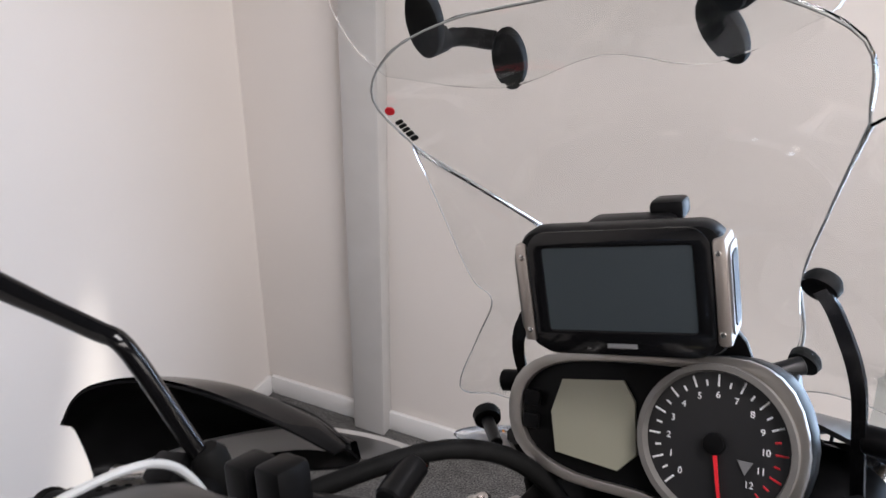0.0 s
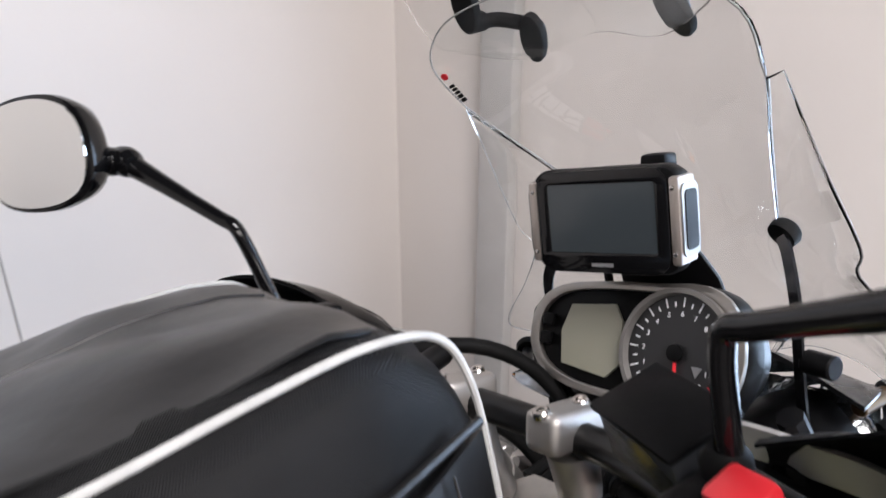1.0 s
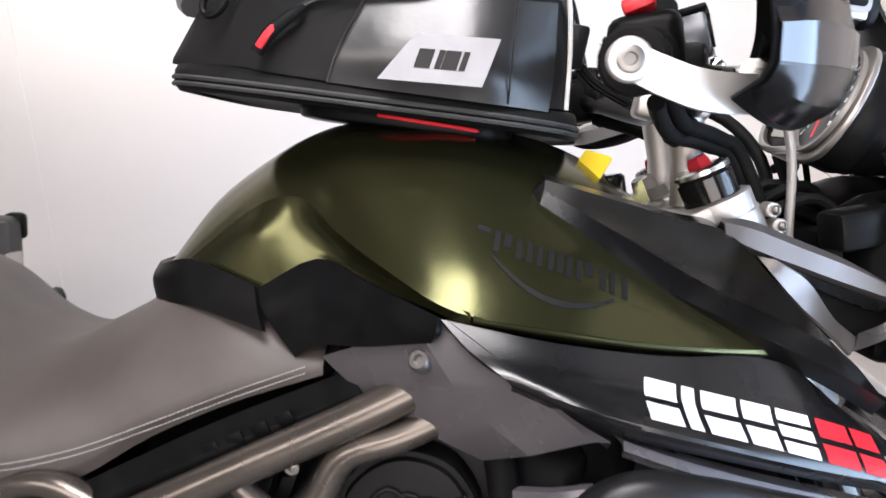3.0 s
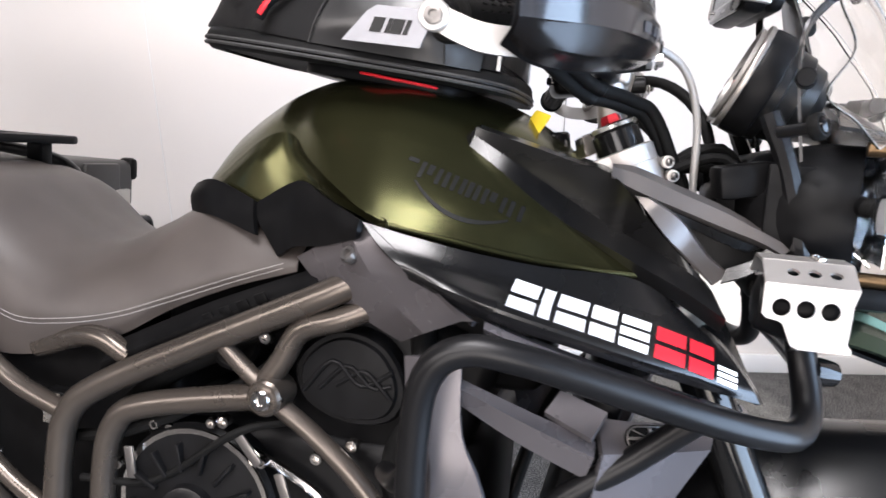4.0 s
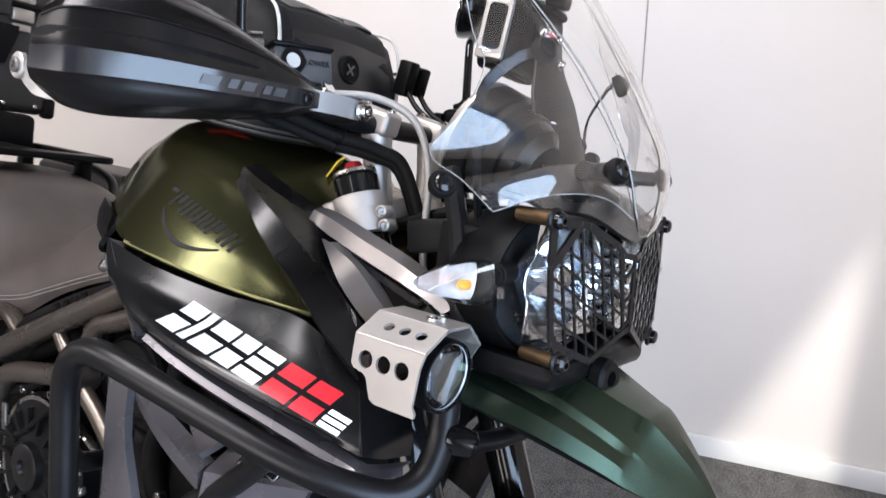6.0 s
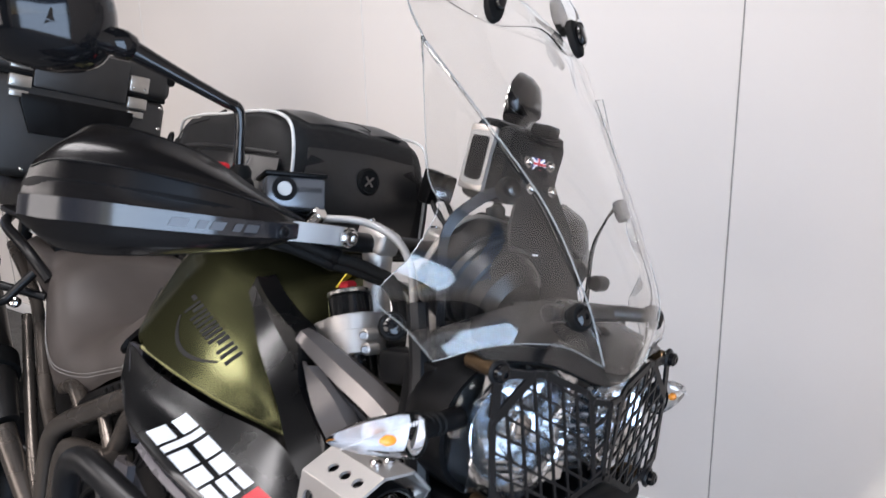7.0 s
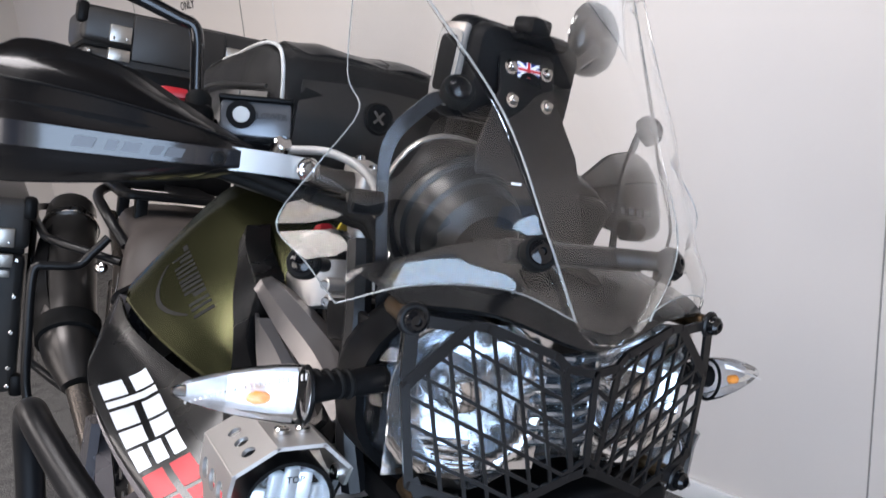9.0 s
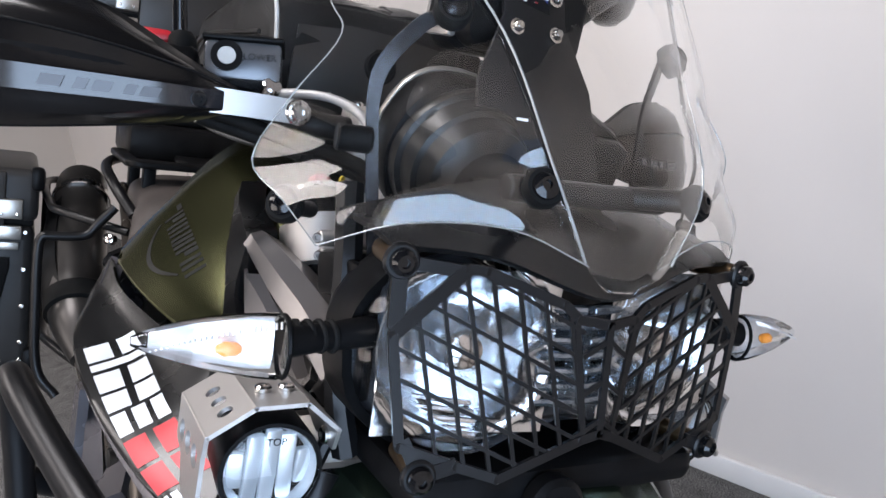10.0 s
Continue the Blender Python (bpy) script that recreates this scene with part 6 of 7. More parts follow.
# engine, gear cover and clutter in the frame
engine = part("engine_block", block((-0.16, -0.1, 0.4), (0.16, 0.34, 0.72), 0.03, 3), DARK, bike, "black painted engine block")
part("cylinder_head", moved(block((-0.15, -0.13, -0.1), (0.15, 0.13, 0.1), 0.025, 3), pose(0, 0.2, 0.78, -18)), DARK, engine)
for s in (1, -1):
    rim_yz = spline([Vector((y, z, 0)) for y, z in ((0.115, 0.80), (0.14, 0.835), (0.18, 0.85), (0.225, 0.835), (0.25, 0.79), (0.235, 0.75), (0.18, 0.74), (0.13, 0.76))], 4, True)
    level = lambda x, k: [Vector((x * s, 0.185 + (p.x - 0.185) * k, 0.795 + (p.y - 0.795) * k)) for p in rim_yz]
    part("cam_cover", skin([level(0.14, 1), level(0.174, 1), level(0.18, 0.95), level(0.18, 0.86), level(0.185, 0.82), level(0.187, 0.3)]), DARK, engine, "black ribbed end cover", angle=25)
    for k in range(3):
        part("cover_rib", tube([(0.186 * s, 0.13 + 0.02 * k, 0.775 + 0.006 * k), (0.188 * s, 0.165 + 0.018 * k, 0.815 - 0.004 * k), (0.188 * s, 0.2 + 0.012 * k, 0.79), (0.186 * s, 0.235, 0.81 - 0.016 * k)], 0.0028, 8, 5), DARK, engine)
    for k in range(14):
        a = 2 * math.pi * k / 14
        fin = block((-0.005, 0.05, -0.0025), (0.008, 0.084, 0.0025), 0.0015)
        part("cover_fin", moved(fin, Matrix.Translation((0.2 * s, 0, 0.61)) @ pose(0, 0, 0, math.degrees(a), 0, 0)), DARK, engine)
    part("timing_window", lathe([(0.198, 0.036), (0.214, 0.034), (0.217, 0.028), (0.217, 0.012), (0.212, 0.01)], (0, 0, 0.61), (s, 0, 0), 28), POWDER, engine)
    for y, z, dy, dz in ((-0.08, 0.66, 0.01, 0.06), (0.075, 0.7, 0.03, 0.035), (0.12, 0.66, 0.018, 0.05)):
        part("cable_clip", moved(block((-0.002, -0.006, -0.02), (0.002, 0.006, 0.02), 0.0015), Matrix.Translation((0.206 * s, y, z)) @ pose(0, 0, 0, math.degrees(math.atan2(dy, dz)), 0, 0)), BOLT_GREY, engine)
    part("loom", tube([(0.17 * s, -0.2, 0.66), (0.186 * s, -0.1, 0.69), (0.19 * s, 0.0, 0.74), (0.18 * s, 0.09, 0.8), (0.16 * s, 0.12, 0.88)], 0.008, 8, 5), RUBBER, engine)
    part("loom", tube([(0.19 * s, -0.16, 0.62), (0.2 * s, -0.05, 0.64), (0.205 * s, 0.06, 0.72), (0.19 * s, 0.13, 0.74)], 0.005, 8, 5), RUBBER, engine)
    part("clutch_cover", lathe([(0.16, 0.105), (0.185, 0.105), (0.195, 0.096), (0.2, 0.06), (0.205, 0.02)], (0, -0.0, 0.61), (s, 0, 0), 36), DARK, engine)
    part("clutch_ring", lathe([(0.19, 0.1), (0.1955, 0.1), (0.1955, 0.094), (0.19, 0.094)], (0, 0, 0.61), (s, 0, 0), 36, cap=False), STEEL, engine)
    for k in range(9):
        a = 2 * math.pi * k / 9
        screw((0.187 * s, 0.112 * math.cos(a), 0.61 + 0.112 * math.sin(a)), (s, 0, 0), 0.007, 0.01, engine)
    for y, z in ((0.192, 0.717), (0.15, 0.695), (0.08, 0.83), (0.12, 0.87), (-0.04, 0.7), (0.27, 0.66), (0.24, 0.6), (0.03, 0.72)):
        screw((0.178 * s, y, z), (s, 0, 0), 0.0085, 0.01, engine)
    part("oil_line", tube([(0.175 * s, 0.02, 0.7), (0.18 * s, 0.09, 0.68), (0.178 * s, 0.16, 0.64), (0.17 * s, 0.2, 0.56)], 0.006, 8, 5), STEEL, engine)
    part("hose", tube([(0.15 * s, -0.14, 0.69), (0.165 * s, -0.06, 0.76), (0.155 * s, 0.06, 0.83), (0.14 * s, 0.16, 0.9)], 0.013, 10, 5), RUBBER, engine)
    part("hose", tube([(0.16 * s, 0.26, 0.86), (0.18 * s, 0.27, 0.78), (0.175 * s, 0.24, 0.7), (0.16 * s, 0.26, 0.6)], 0.015, 10, 5), RUBBER, engine)
    part("throttle_body", rod((0.11 * s, 0.02, 0.79), (0.165 * s, 0.03, 0.81), 0.03), DARK, engine)
    part("connector", moved(block((-0.012, -0.016, -0.022), (0.012, 0.016, 0.022), 0.003), pose(0.17 * s, -0.21, 0.7)), BLACK, engine)
    part("foil_label", moved(block((-0.0006, -0.012, -0.02), (0.0006, 0.012, 0.02), 0), pose(0.183 * s, -0.212, 0.7)), ALU, engine)
part("battery_box", block((-0.135, -0.4, 0.47), (0.135, -0.06, 0.8), 0.03, 3), BLACK, bike, "black plastic battery box in the frame")
part("inner_mudguard", block((-0.1, -0.56, 0.63), (0.1, -0.4, 0.85), 0.03, 3), BLACK, bike)
part("airbox", block((-0.12, -0.1, 0.78), (0.12, 0.4, 0.95), 0.03, 3), BLACK, bike)
part("radiator", moved(block((-0.215, -0.02, -0.2), (0.215, 0.02, 0.16), 0.006), pose(0, 0.44, 0.7, -12)), DARK, bike, "black radiator core")
part("head_frame", tube([(0, 0.4, 0.98), (0, 0.46, 0.9), (0, 0.5, 0.8)], 0.04, 14, 3), DARK, bike)
for k in range(8):
    y, x = 0.5 + 0.02 * (k % 3), -0.07 + 0.02 * k
    part("wiring_loom", tube([(x, 0.5, 1.05), (x * 0.8, 0.56 + 0.01 * (k % 2), 1.06 + 0.012 * (k % 3)), (x * 0.9, 0.61, 1.02), (x, 0.63, 0.95)], 0.006, 8, 5), RUBBER, bike)
part("loom_box", block((-0.09, 0.56, 0.98), (0.09, 0.64, 1.045), 0.012), BLACK, bike)

# radiator shrouds
def shroud():
    """Flat post, slanted beam and a lower cover with a ledge on top."""
    post = patch([[(0.262, 0.276, 0.856), (0.276, 0.3, 0.862), (0.274, 0.33, 0.866)], [(0.264, 0.284, 0.79), (0.28, 0.306, 0.79), (0.277, 0.336, 0.79)], [(0.266, 0.292, 0.735), (0.282, 0.314, 0.735), (0.28, 0.362, 0.735)], [(0.262, 0.28, 0.62), (0.28, 0.31, 0.61), (0.27, 0.4, 0.6)]], (4, 1), 0.01)
    beam = patch([[(0.262, 0.3, 0.848), (0.274, 0.305, 0.842), (0.268, 0.314, 0.822)], [(0.264, 0.38, 0.822), (0.282, 0.385, 0.814), (0.276, 0.385, 0.79)], [(0.268, 0.462, 0.798), (0.288, 0.462, 0.79), (0.278, 0.455, 0.764)]], (4, 1), 0.01)
    tab = patch([[(0.24, 0.424, 0.83), (0.252, 0.47, 0.818)], [(0.258, 0.412, 0.812), (0.28, 0.458, 0.8)]], (2, 2), 0.008)
    low = patch([[(0.24, 0.46, 0.812), (0.286, 0.47, 0.794), (0.284, 0.46, 0.73), (0.272, 0.4, 0.62)], [(0.232, 0.51, 0.812), (0.266, 0.512, 0.794), (0.268, 0.49, 0.725), (0.256, 0.44, 0.62)], [(0.205, 0.575, 0.815), (0.24, 0.568, 0.797), (0.236, 0.54, 0.74), (0.23, 0.5, 0.62)]], (5, 1), 0.01)
    return post, beam, tab, low


for bm, label in zip(shroud(), ("graphite shroud post", "graphite shroud beam", "graphite shroud tab", "graphite lower shroud")):
    both("shroud", bm, GREY, bike, label, angle=14)
for s in (1, -1):
    m = Matrix.Translation((0.254 * s, 0.511, 0.804)) @ basis((0, 0, 0), (-0.36, 0.93 * s, 0.0) if s > 0 else (-0.36, -0.93, 0.0), (-0.42 * s, -0.16, 0.88))
    plate = part("shroud_badge", flat([rounded(0.05, 0.026, 0.0125)], 0.003, 0.001, m), BLACK, bike, "small black oval badge with raised bars")
    part("badge_rim", tube([m @ Vector((x, y, 0.002)) for x, y in rounded(0.046, 0.022, 0.0105) + rounded(0.046, 0.022, 0.0105)[:1]], 0.0009, 6, 1, straight=True), BOLT_GREY, plate)
    for w, h, a in ((0.042, 0.0028, 0), (0.0032, 0.02, 0), (0.04, 0.0012, 24), (0.04, 0.0012, -24)):
        part("badge_bar", moved(block((-w / 2, -h / 2, 0.001), (w / 2, h / 2, 0.0028), 0.0003), m @ pose(0, 0, 0, 0, 0, a)), BOLT_GREY, plate)

# crash bars
CRASH = [(0.29, 0.29, 0.45), (0.318, 0.3, 0.62), (0.334, 0.302, 0.79), (0.342, 0.312, 0.86), (0.342, 0.342, 0.888), (0.335, 0.39, 0.886), (0.31, 0.47, 0.864), (0.275, 0.565, 0.836), (0.24, 0.622, 0.82), (0.212, 0.648, 0.816), (0.185, 0.66, 0.83), (0.163, 0.658, 0.862), (0.15, 0.65, 0.9), (0.145, 0.645, 0.915)]
both("crash_bar", tube(CRASH, 0.0145, 16, 6), POWDER, bike, "black powder-coated crash bar")
both("crash_bar", tube([(0.28, 0.55, 0.838), (0.272, 0.5, 0.79), (0.275, 0.42, 0.72), (0.28, 0.36, 0.6), (0.25, 0.32, 0.45)], 0.0125, 14, 6), POWDER, bike)
both("crash_bar", tube([(0.331, 0.302, 0.77), (0.3, 0.28, 0.74), (0.24, 0.25, 0.72)], 0.0115, 12, 4), POWDER, bike)
for s in (1, -1):
    part("bar_knob", lathe([(0, 0.014), (0.01, 0.015), (0.026, 0.013), (0.03, 0.008)], (0.16 * s, 0.664, 0.866), (-0.5 * s, 1, -0.15), 18), GLOSS, bike)
part("crash_crossbar", tube([(-0.16, 0.66, 0.86), (-0.08, 0.675, 0.85), (0.08, 0.675, 0.85), (0.16, 0.66, 0.86)], 0.011, 12, 4), POWDER, bike)

# tow-eye horn under the lamp
part("horn_knob", lathe([(0, 0.012), (0.004, 0.021), (0.016, 0.021), (0.02, 0.017), (0.02, 0.009), (0.012, 0.008)], (0.02, 0.745, 0.93), (0.1, 1, 0.05), 24), BLACK, bike)

# wheels, front mudguard
def wheel(name, c, radius, width, rim, label):
    w = part(name, lathe([(-width * 0.42, rim - 0.008), (-width * 0.36, rim + 0.006), (-width * 0.2, rim - 0.012), (width * 0.2, rim - 0.012), (width * 0.36, rim + 0.006), (width * 0.42, rim - 0.008)], c, (1, 0, 0), 64, cap=False), DARK, bike, label)
    prof = [(-width * 0.4, rim), (-width * 0.52, rim + 0.025), (-width * 0.5, radius - 0.035), (-width * 0.3, radius - 0.008), (0, radius), (width * 0.3, radius - 0.008), (width * 0.5, radius - 0.035), (width * 0.52, rim + 0.025), (width * 0.4, rim)]
    part("tyre", lathe(prof, c, (1, 0, 0), 72, cap=False), RUBBER, w, "black road tyre")
    part("hub", lathe([(-0.06, 0.03), (-0.055, 0.055), (-0.02, 0.04), (0.02, 0.04), (0.055, 0.055), (0.06, 0.03)], c, (1, 0, 0), 28), DARK, w)
    part("axle", rod((-0.12, c[1], c[2]), (0.12, c[1], c[2]), 0.012), STEEL, w)
    for k in range(32):
        a, b = 2 * math.pi * k / 32, 2 * math.pi * (k + (1.6 if k % 2 else -1.6)) / 32
        x = 0.045 if k % 4 < 2 else -0.045
        part("spoke", rod((x, c[1] + 0.05 * math.cos(b), c[2] + 0.05 * math.sin(b)), (x * 0.2, c[1] + (rim - 0.008) * math.cos(a), c[2] + (rim - 0.008) * math.sin(a)), 0.0022, sides=6), STEEL, w)
    return w


FRONT_C, REAR_C = (0, 0.81, 0.345), (0, -0.735, 0.325)
wheel("front_wheel", FRONT_C, 0.345, 0.095, 0.275, "black wire-spoked front wheel")
wheel("rear_wheel", REAR_C, 0.325, 0.15, 0.22, "black wire-spoked rear wheel")
for s in (1, -1):
    part("brake_disc", flat([circle(0, 0, 0.154, 48), circle(0, 0, 0.105, 40)] + [circle(0.13 * math.cos(2 * math.pi * k / 16), 0.13 * math.sin(2 * math.pi * k / 16), 0.006, 8) for k in range(16)], 0.005, 0, Matrix.Translation((0.075 * s, FRONT_C[1], FRONT_C[2])) @ pose(0, 0, 0, 0, 90, 0)), STEEL, bike)
    part("brake_caliper", moved(block((-0.02, -0.04, -0.06), (0.02, 0.04, 0.06), 0.012), pose(0.085 * s, 0.69, 0.4, 24)), DARK, bike)
fender = []
for k in range(11):
    a = radians(58 + 11 * k)
    row = []
    for q in range(-3, 4):
        r = 0.372 + 0.055 * (1 - (q / 3) ** 2) ** 0.6
        row.append((0.028 * q, FRONT_C[1] + r * math.cos(a), FRONT_C[2] + r * math.sin(a)))
    fender.append(row)
part("front_mudguard", sheet([[Vector(p) for p in r] for r in fender], 0.003), SATIN, bike, "black front mudguard over the tyre")
part("swingarm", tube([(0.12, -0.1, 0.42), (0.13, -0.4, 0.38), (0.13, -0.75, 0.325)], 0.028, 12, 4), CAST, bike)
part("swingarm", tube([(-0.12, -0.1, 0.42), (-0.13, -0.4, 0.38), (-0.13, -0.75, 0.325)], 0.028, 12, 4), CAST, bike)
part("side_stand", tube([(-0.17, -0.02, 0.36), (-0.225, -0.03, 0.16), (-0.262, -0.035, -0.06)], 0.011, 10, 4), POWDER, bike)
part("bash_plate", patch([[(-0.13, -0.1, 0.26), (0, -0.1, 0.24), (0.13, -0.1, 0.26)], [(-0.13, 0.25, 0.27), (0, 0.25, 0.25), (0.13, 0.25, 0.27)], [(-0.12, 0.45, 0.45), (0, 0.47, 0.44), (0.12, 0.45, 0.45)]], (4, 4), 0.005), ALU_MATT, bike)

# exhaust
can = part("silencer", tube([(0.222, -0.37, 0.665), (0.236, -0.43, 0.715), (0.24, -0.5, 0.765), (0.235, -0.62, 0.84), (0.222, -0.79, 0.935), (0.221, -0.8, 0.94)], 0.05, 28, 6, [0.03, 0.05, 0.057, 0.058, 0.054, 0.046]), mat("dark_steel", (0.05, 0.047, 0.045), 0.35, 0.8, vary=0.15, rough_vary=0.08), bike, "dark steel silencer with end cap")
part("heat_shield", patch([[(0.27, -0.46, 0.69), (0.285, -0.52, 0.745), (0.288, -0.6, 0.795), (0.28, -0.68, 0.842)], [(0.295, -0.455, 0.735), (0.304, -0.52, 0.785), (0.302, -0.6, 0.832), (0.29, -0.69, 0.885)], [(0.268, -0.44, 0.775), (0.278, -0.51, 0.825), (0.276, -0.59, 0.872), (0.265, -0.69, 0.925)]], (4, 4), 0.003), BLACK, can, "matt black heat shield")
part("silencer_collar", lathe([(-0.012, 0.045), (-0.008, 0.06), (0.03, 0.0625), (0.034, 0.058)], (0.238, -0.455, 0.735), (0.0, -0.8, 0.56), 28), RUBBER, can)
part("silencer_band", lathe([(0, 0.0595), (0.002, 0.0615), (0.016, 0.0605), (0.018, 0.058)], (0.226, -0.735, 0.905), (-0.07, -0.86, 0.48), 28), STEEL, can)
part("can_bolt", lathe([(0, 0.012), (0.014, 0.012), (0.017, 0.008)], (0.175, -0.55, 0.86), (0.6, 0.7, 0.3), 14), STEEL, can)
part("exhaust_pipe", tube([(0.1, 0.36, 0.6), (0.12, 0.4, 0.42), (0.1, 0.2, 0.3), (0.13, -0.1, 0.36), (0.222, -0.37, 0.66)], 0.022, 14, 6), FRAME, can)

# tail, grab rails, rack
tail = half_loft([(-0.43, [(0, 0.9), (0.1, 0.9), (0.13, 0.87), (0.12, 0.82)]), (-0.6, [(0, 0.94), (0.1, 0.935), (0.125, 0.91), (0.11, 0.87)]), (-0.85, [(0, 0.96), (0.07, 0.955), (0.09, 0.94), (0.08, 0.91)])], (4, 3))
part("tail_unit", skin(tail, cap=False, closed=False), BLACK, bike)
for s in (1, -1):
    part("grab_rail", tube([(0.15 * s, -0.44, 0.93), (0.185 * s, -0.5, 0.985), (0.185 * s, -0.65, 1.01), (0.12 * s, -0.82, 1.02)], 0.011, 10, 5), POWDER, bike)
    part("pannier_frame", tube([(0.16 * s, -0.42, 0.9), (0.27 * s, -0.5, 0.92), (0.29 * s, -0.62, 0.92), (0.29 * s, -0.92, 0.93), (0.2 * s, -0.98, 0.93)], 0.0085, 10, 5), POWDER, bike, "black pannier rail")
    part("pannier_frame", tube([(0.17 * s, -0.3, 0.62), (0.28 * s, -0.48, 0.66), (0.29 * s, -0.6, 0.66), (0.29 * s, -0.92, 0.7), (0.29 * s, -0.95, 0.93)], 0.0085, 10, 5), POWDER, bike)
    part("pannier_frame", tube([(0.186 * s, -0.42, 0.947), (0.214 * s, -0.42, 0.913), (0.236 * s, -0.42, 0.89), (0.29 * s, -0.42, 0.886), (0.306 * s, -0.42, 0.884), (0.312 * s, -0.42, 0.86), (0.312 * s, -0.42, 0.776), (0.305 * s, -0.42, 0.633), (0.27 * s, -0.4, 0.58)], 0.009, 10, 5), POWDER, bike, "black pannier rail")
    part("foot_peg", rod((0.19 * s, -0.16, 0.42), (0.3 * s, -0.17, 0.42), 0.014), DARK, bike)
rack = part("rear_rack", flat([rounded(0.34, 0.34, 0.03), rounded(0.1, 0.22, 0.02, 4, -0.09, 0.0), rounded(0.1, 0.22, 0.02, 4, 0.09, 0.0)], 0.014, 0.004, pose(0, -0.62, 1.03)), BLACK, bike, "black slotted luggage rack")
for s in (1, -1):
    for y in (-0.5, -0.74):
        part("rack_foot", moved(block((-0.012, -0.016, -0.04), (0.012, 0.016, 0.04), 0.003), pose(0.12 * s, y, 0.99)), BLACK, rack)

# luggage: top case and panniers, riveted black cases with pressed steel latches
CASE = mat("case_black", (0.02, 0.019, 0.0185), 0.4, 0.1, vary=0.2, noise_scale=12, bump=0.16, bump_scale=500, spec=0.42)
LATCH = mat("latch_steel", (0.4, 0.38, 0.35), 0.32, 0.9, vary=0.1, noise_scale=30)


def luggage(name, label, lo, hi, face, latches):
    """A bevelled case with lid line, latches, rivets and a raised panel on its forward face."""
    t = thing(name, label, "luggage case", BIKE)
    (x0, y0, z0), (x1, y1, z1) = lo, hi
    h = z0 + (z1 - z0) * 0.74
    part("case_body", block((x0, y0, z0), (x1, y1, h - 0.004), 0.022, 3), CASE, t)
    part("case_lid", block((x0 - 0.004, y0 - 0.004, h), (x1 + 0.004, y1 + 0.004, z1), 0.018, 3), CASE, t)
    part("lid_seal", block((x0 + 0.004, y0 + 0.004, h - 0.008), (x1 - 0.004, y1 - 0.004, h + 0.006), 0.004), RUBBER, t)
    cx = (x0 + x1) / 2
    w = x1 - x0
    part("face_panel", flat([[(-w * 0.24, -0.04), (w * 0.24, -0.04), (w * 0.3, 0.03), (w * 0.3, 0.05), (-w * 0.3, 0.05), (-w * 0.3, 0.03)]], 0.012, 0.004, basis((cx, y1 + 0.004, z0 + (z1 - z0) * 0.45), (1, 0, 0), (0, 0, 1))), BLACK, t)
    part("lid_flap", block((cx - w * 0.25, y1 - 0.004, h - 0.028), (cx + w * 0.25, y1 + 0.012, z1 - 0.006), 0.007, 2), CASE, t, "broad black flap between the latches")
    for k in latches:
        x = cx + w * k
        la = part("latch", moved(block((-0.024, -0.006, -0.02), (0.024, 0.008, 0.02), 0.003), pose(x, y1 + 0.006, h + 0.028)), LATCH, t, "pressed steel latch")
        part("latch_tongue", moved(block((-0.024, -0.005, -0.014), (0.024, 0.007, 0.014), 0.003), pose(x, y1 + 0.006, h - 0.02)), LATCH, la)
        part("latch_foot", moved(block((-0.02, -0.004, -0.008), (0.02, 0.005, 0.008), 0.002), pose(x, y1 + 0.004, h - 0.048)), LATCH, la)
        for dx in (-0.014, 0.014):
            screw((x + dx, y1 + 0.0135, h + 0.018), (0, 1, 0), 0.003, 0.0015, la)
    for k in range(6):
        screw((x0 + w * (0.08 + 0.168 * k), y1, z0 + 0.02), (0, 1, 0), 0.0045, 0.003, t, name="rivet")
    for k in range(4):
        for x in (x0 + 0.018, x1 - 0.018):
            screw((x, y1, z0 + 0.06 + (h - z0 - 0.08) * k / 3), (0, 1, 0), 0.0045, 0.003, t, name="rivet")
    for x in (x0, x1):
        for z in (z0 + 0.02, z1 - 0.02):
            part("case_corner", block((x - 0.014, y1 - 0.03, z - 0.025), (x + 0.014, y1 + 0.006, z + 0.025), 0.01), BLACK, t)
    return t


luggage("top_case", "black riveted top case with steel latches on rear rack", (-0.195, -1.14, 1.1), (0.235, -0.8, 1.425), 1, (-0.31, 0.31))
for s in (1, -1):
    lo, hi = ((0.315, -1.06, 0.56), (0.535, -0.62, 0.985)) if s > 0 else ((-0.535, -1.06, 0.56), (-0.315, -0.62, 0.985))
    luggage("pannier", "black riveted side pannier with steel latches", lo, hi, 1, (-0.28, 0.28))
part("top_case_foot", block((-0.12, -1.0, 1.02), (0.14, -0.7, 1.1), 0.015), BLACK, bike)

# ---- tank bag ----
bag = thing("tank_bag", "black tank bag with pale piping, pockets and red zip pulls", "tank bag", BIKE)
TOP = ((-0.055, 1.2), (-0.035, 1.235), (0.0, 1.278), (0.05, 1.286), (0.12, 1.291), (0.19, 1.298), (0.25, 1.301), (0.285, 1.296), (0.3, 1.285), (0.316, 1.256))


def base_z(y):
    return 1.176 - 0.11 * (y + 0.05)


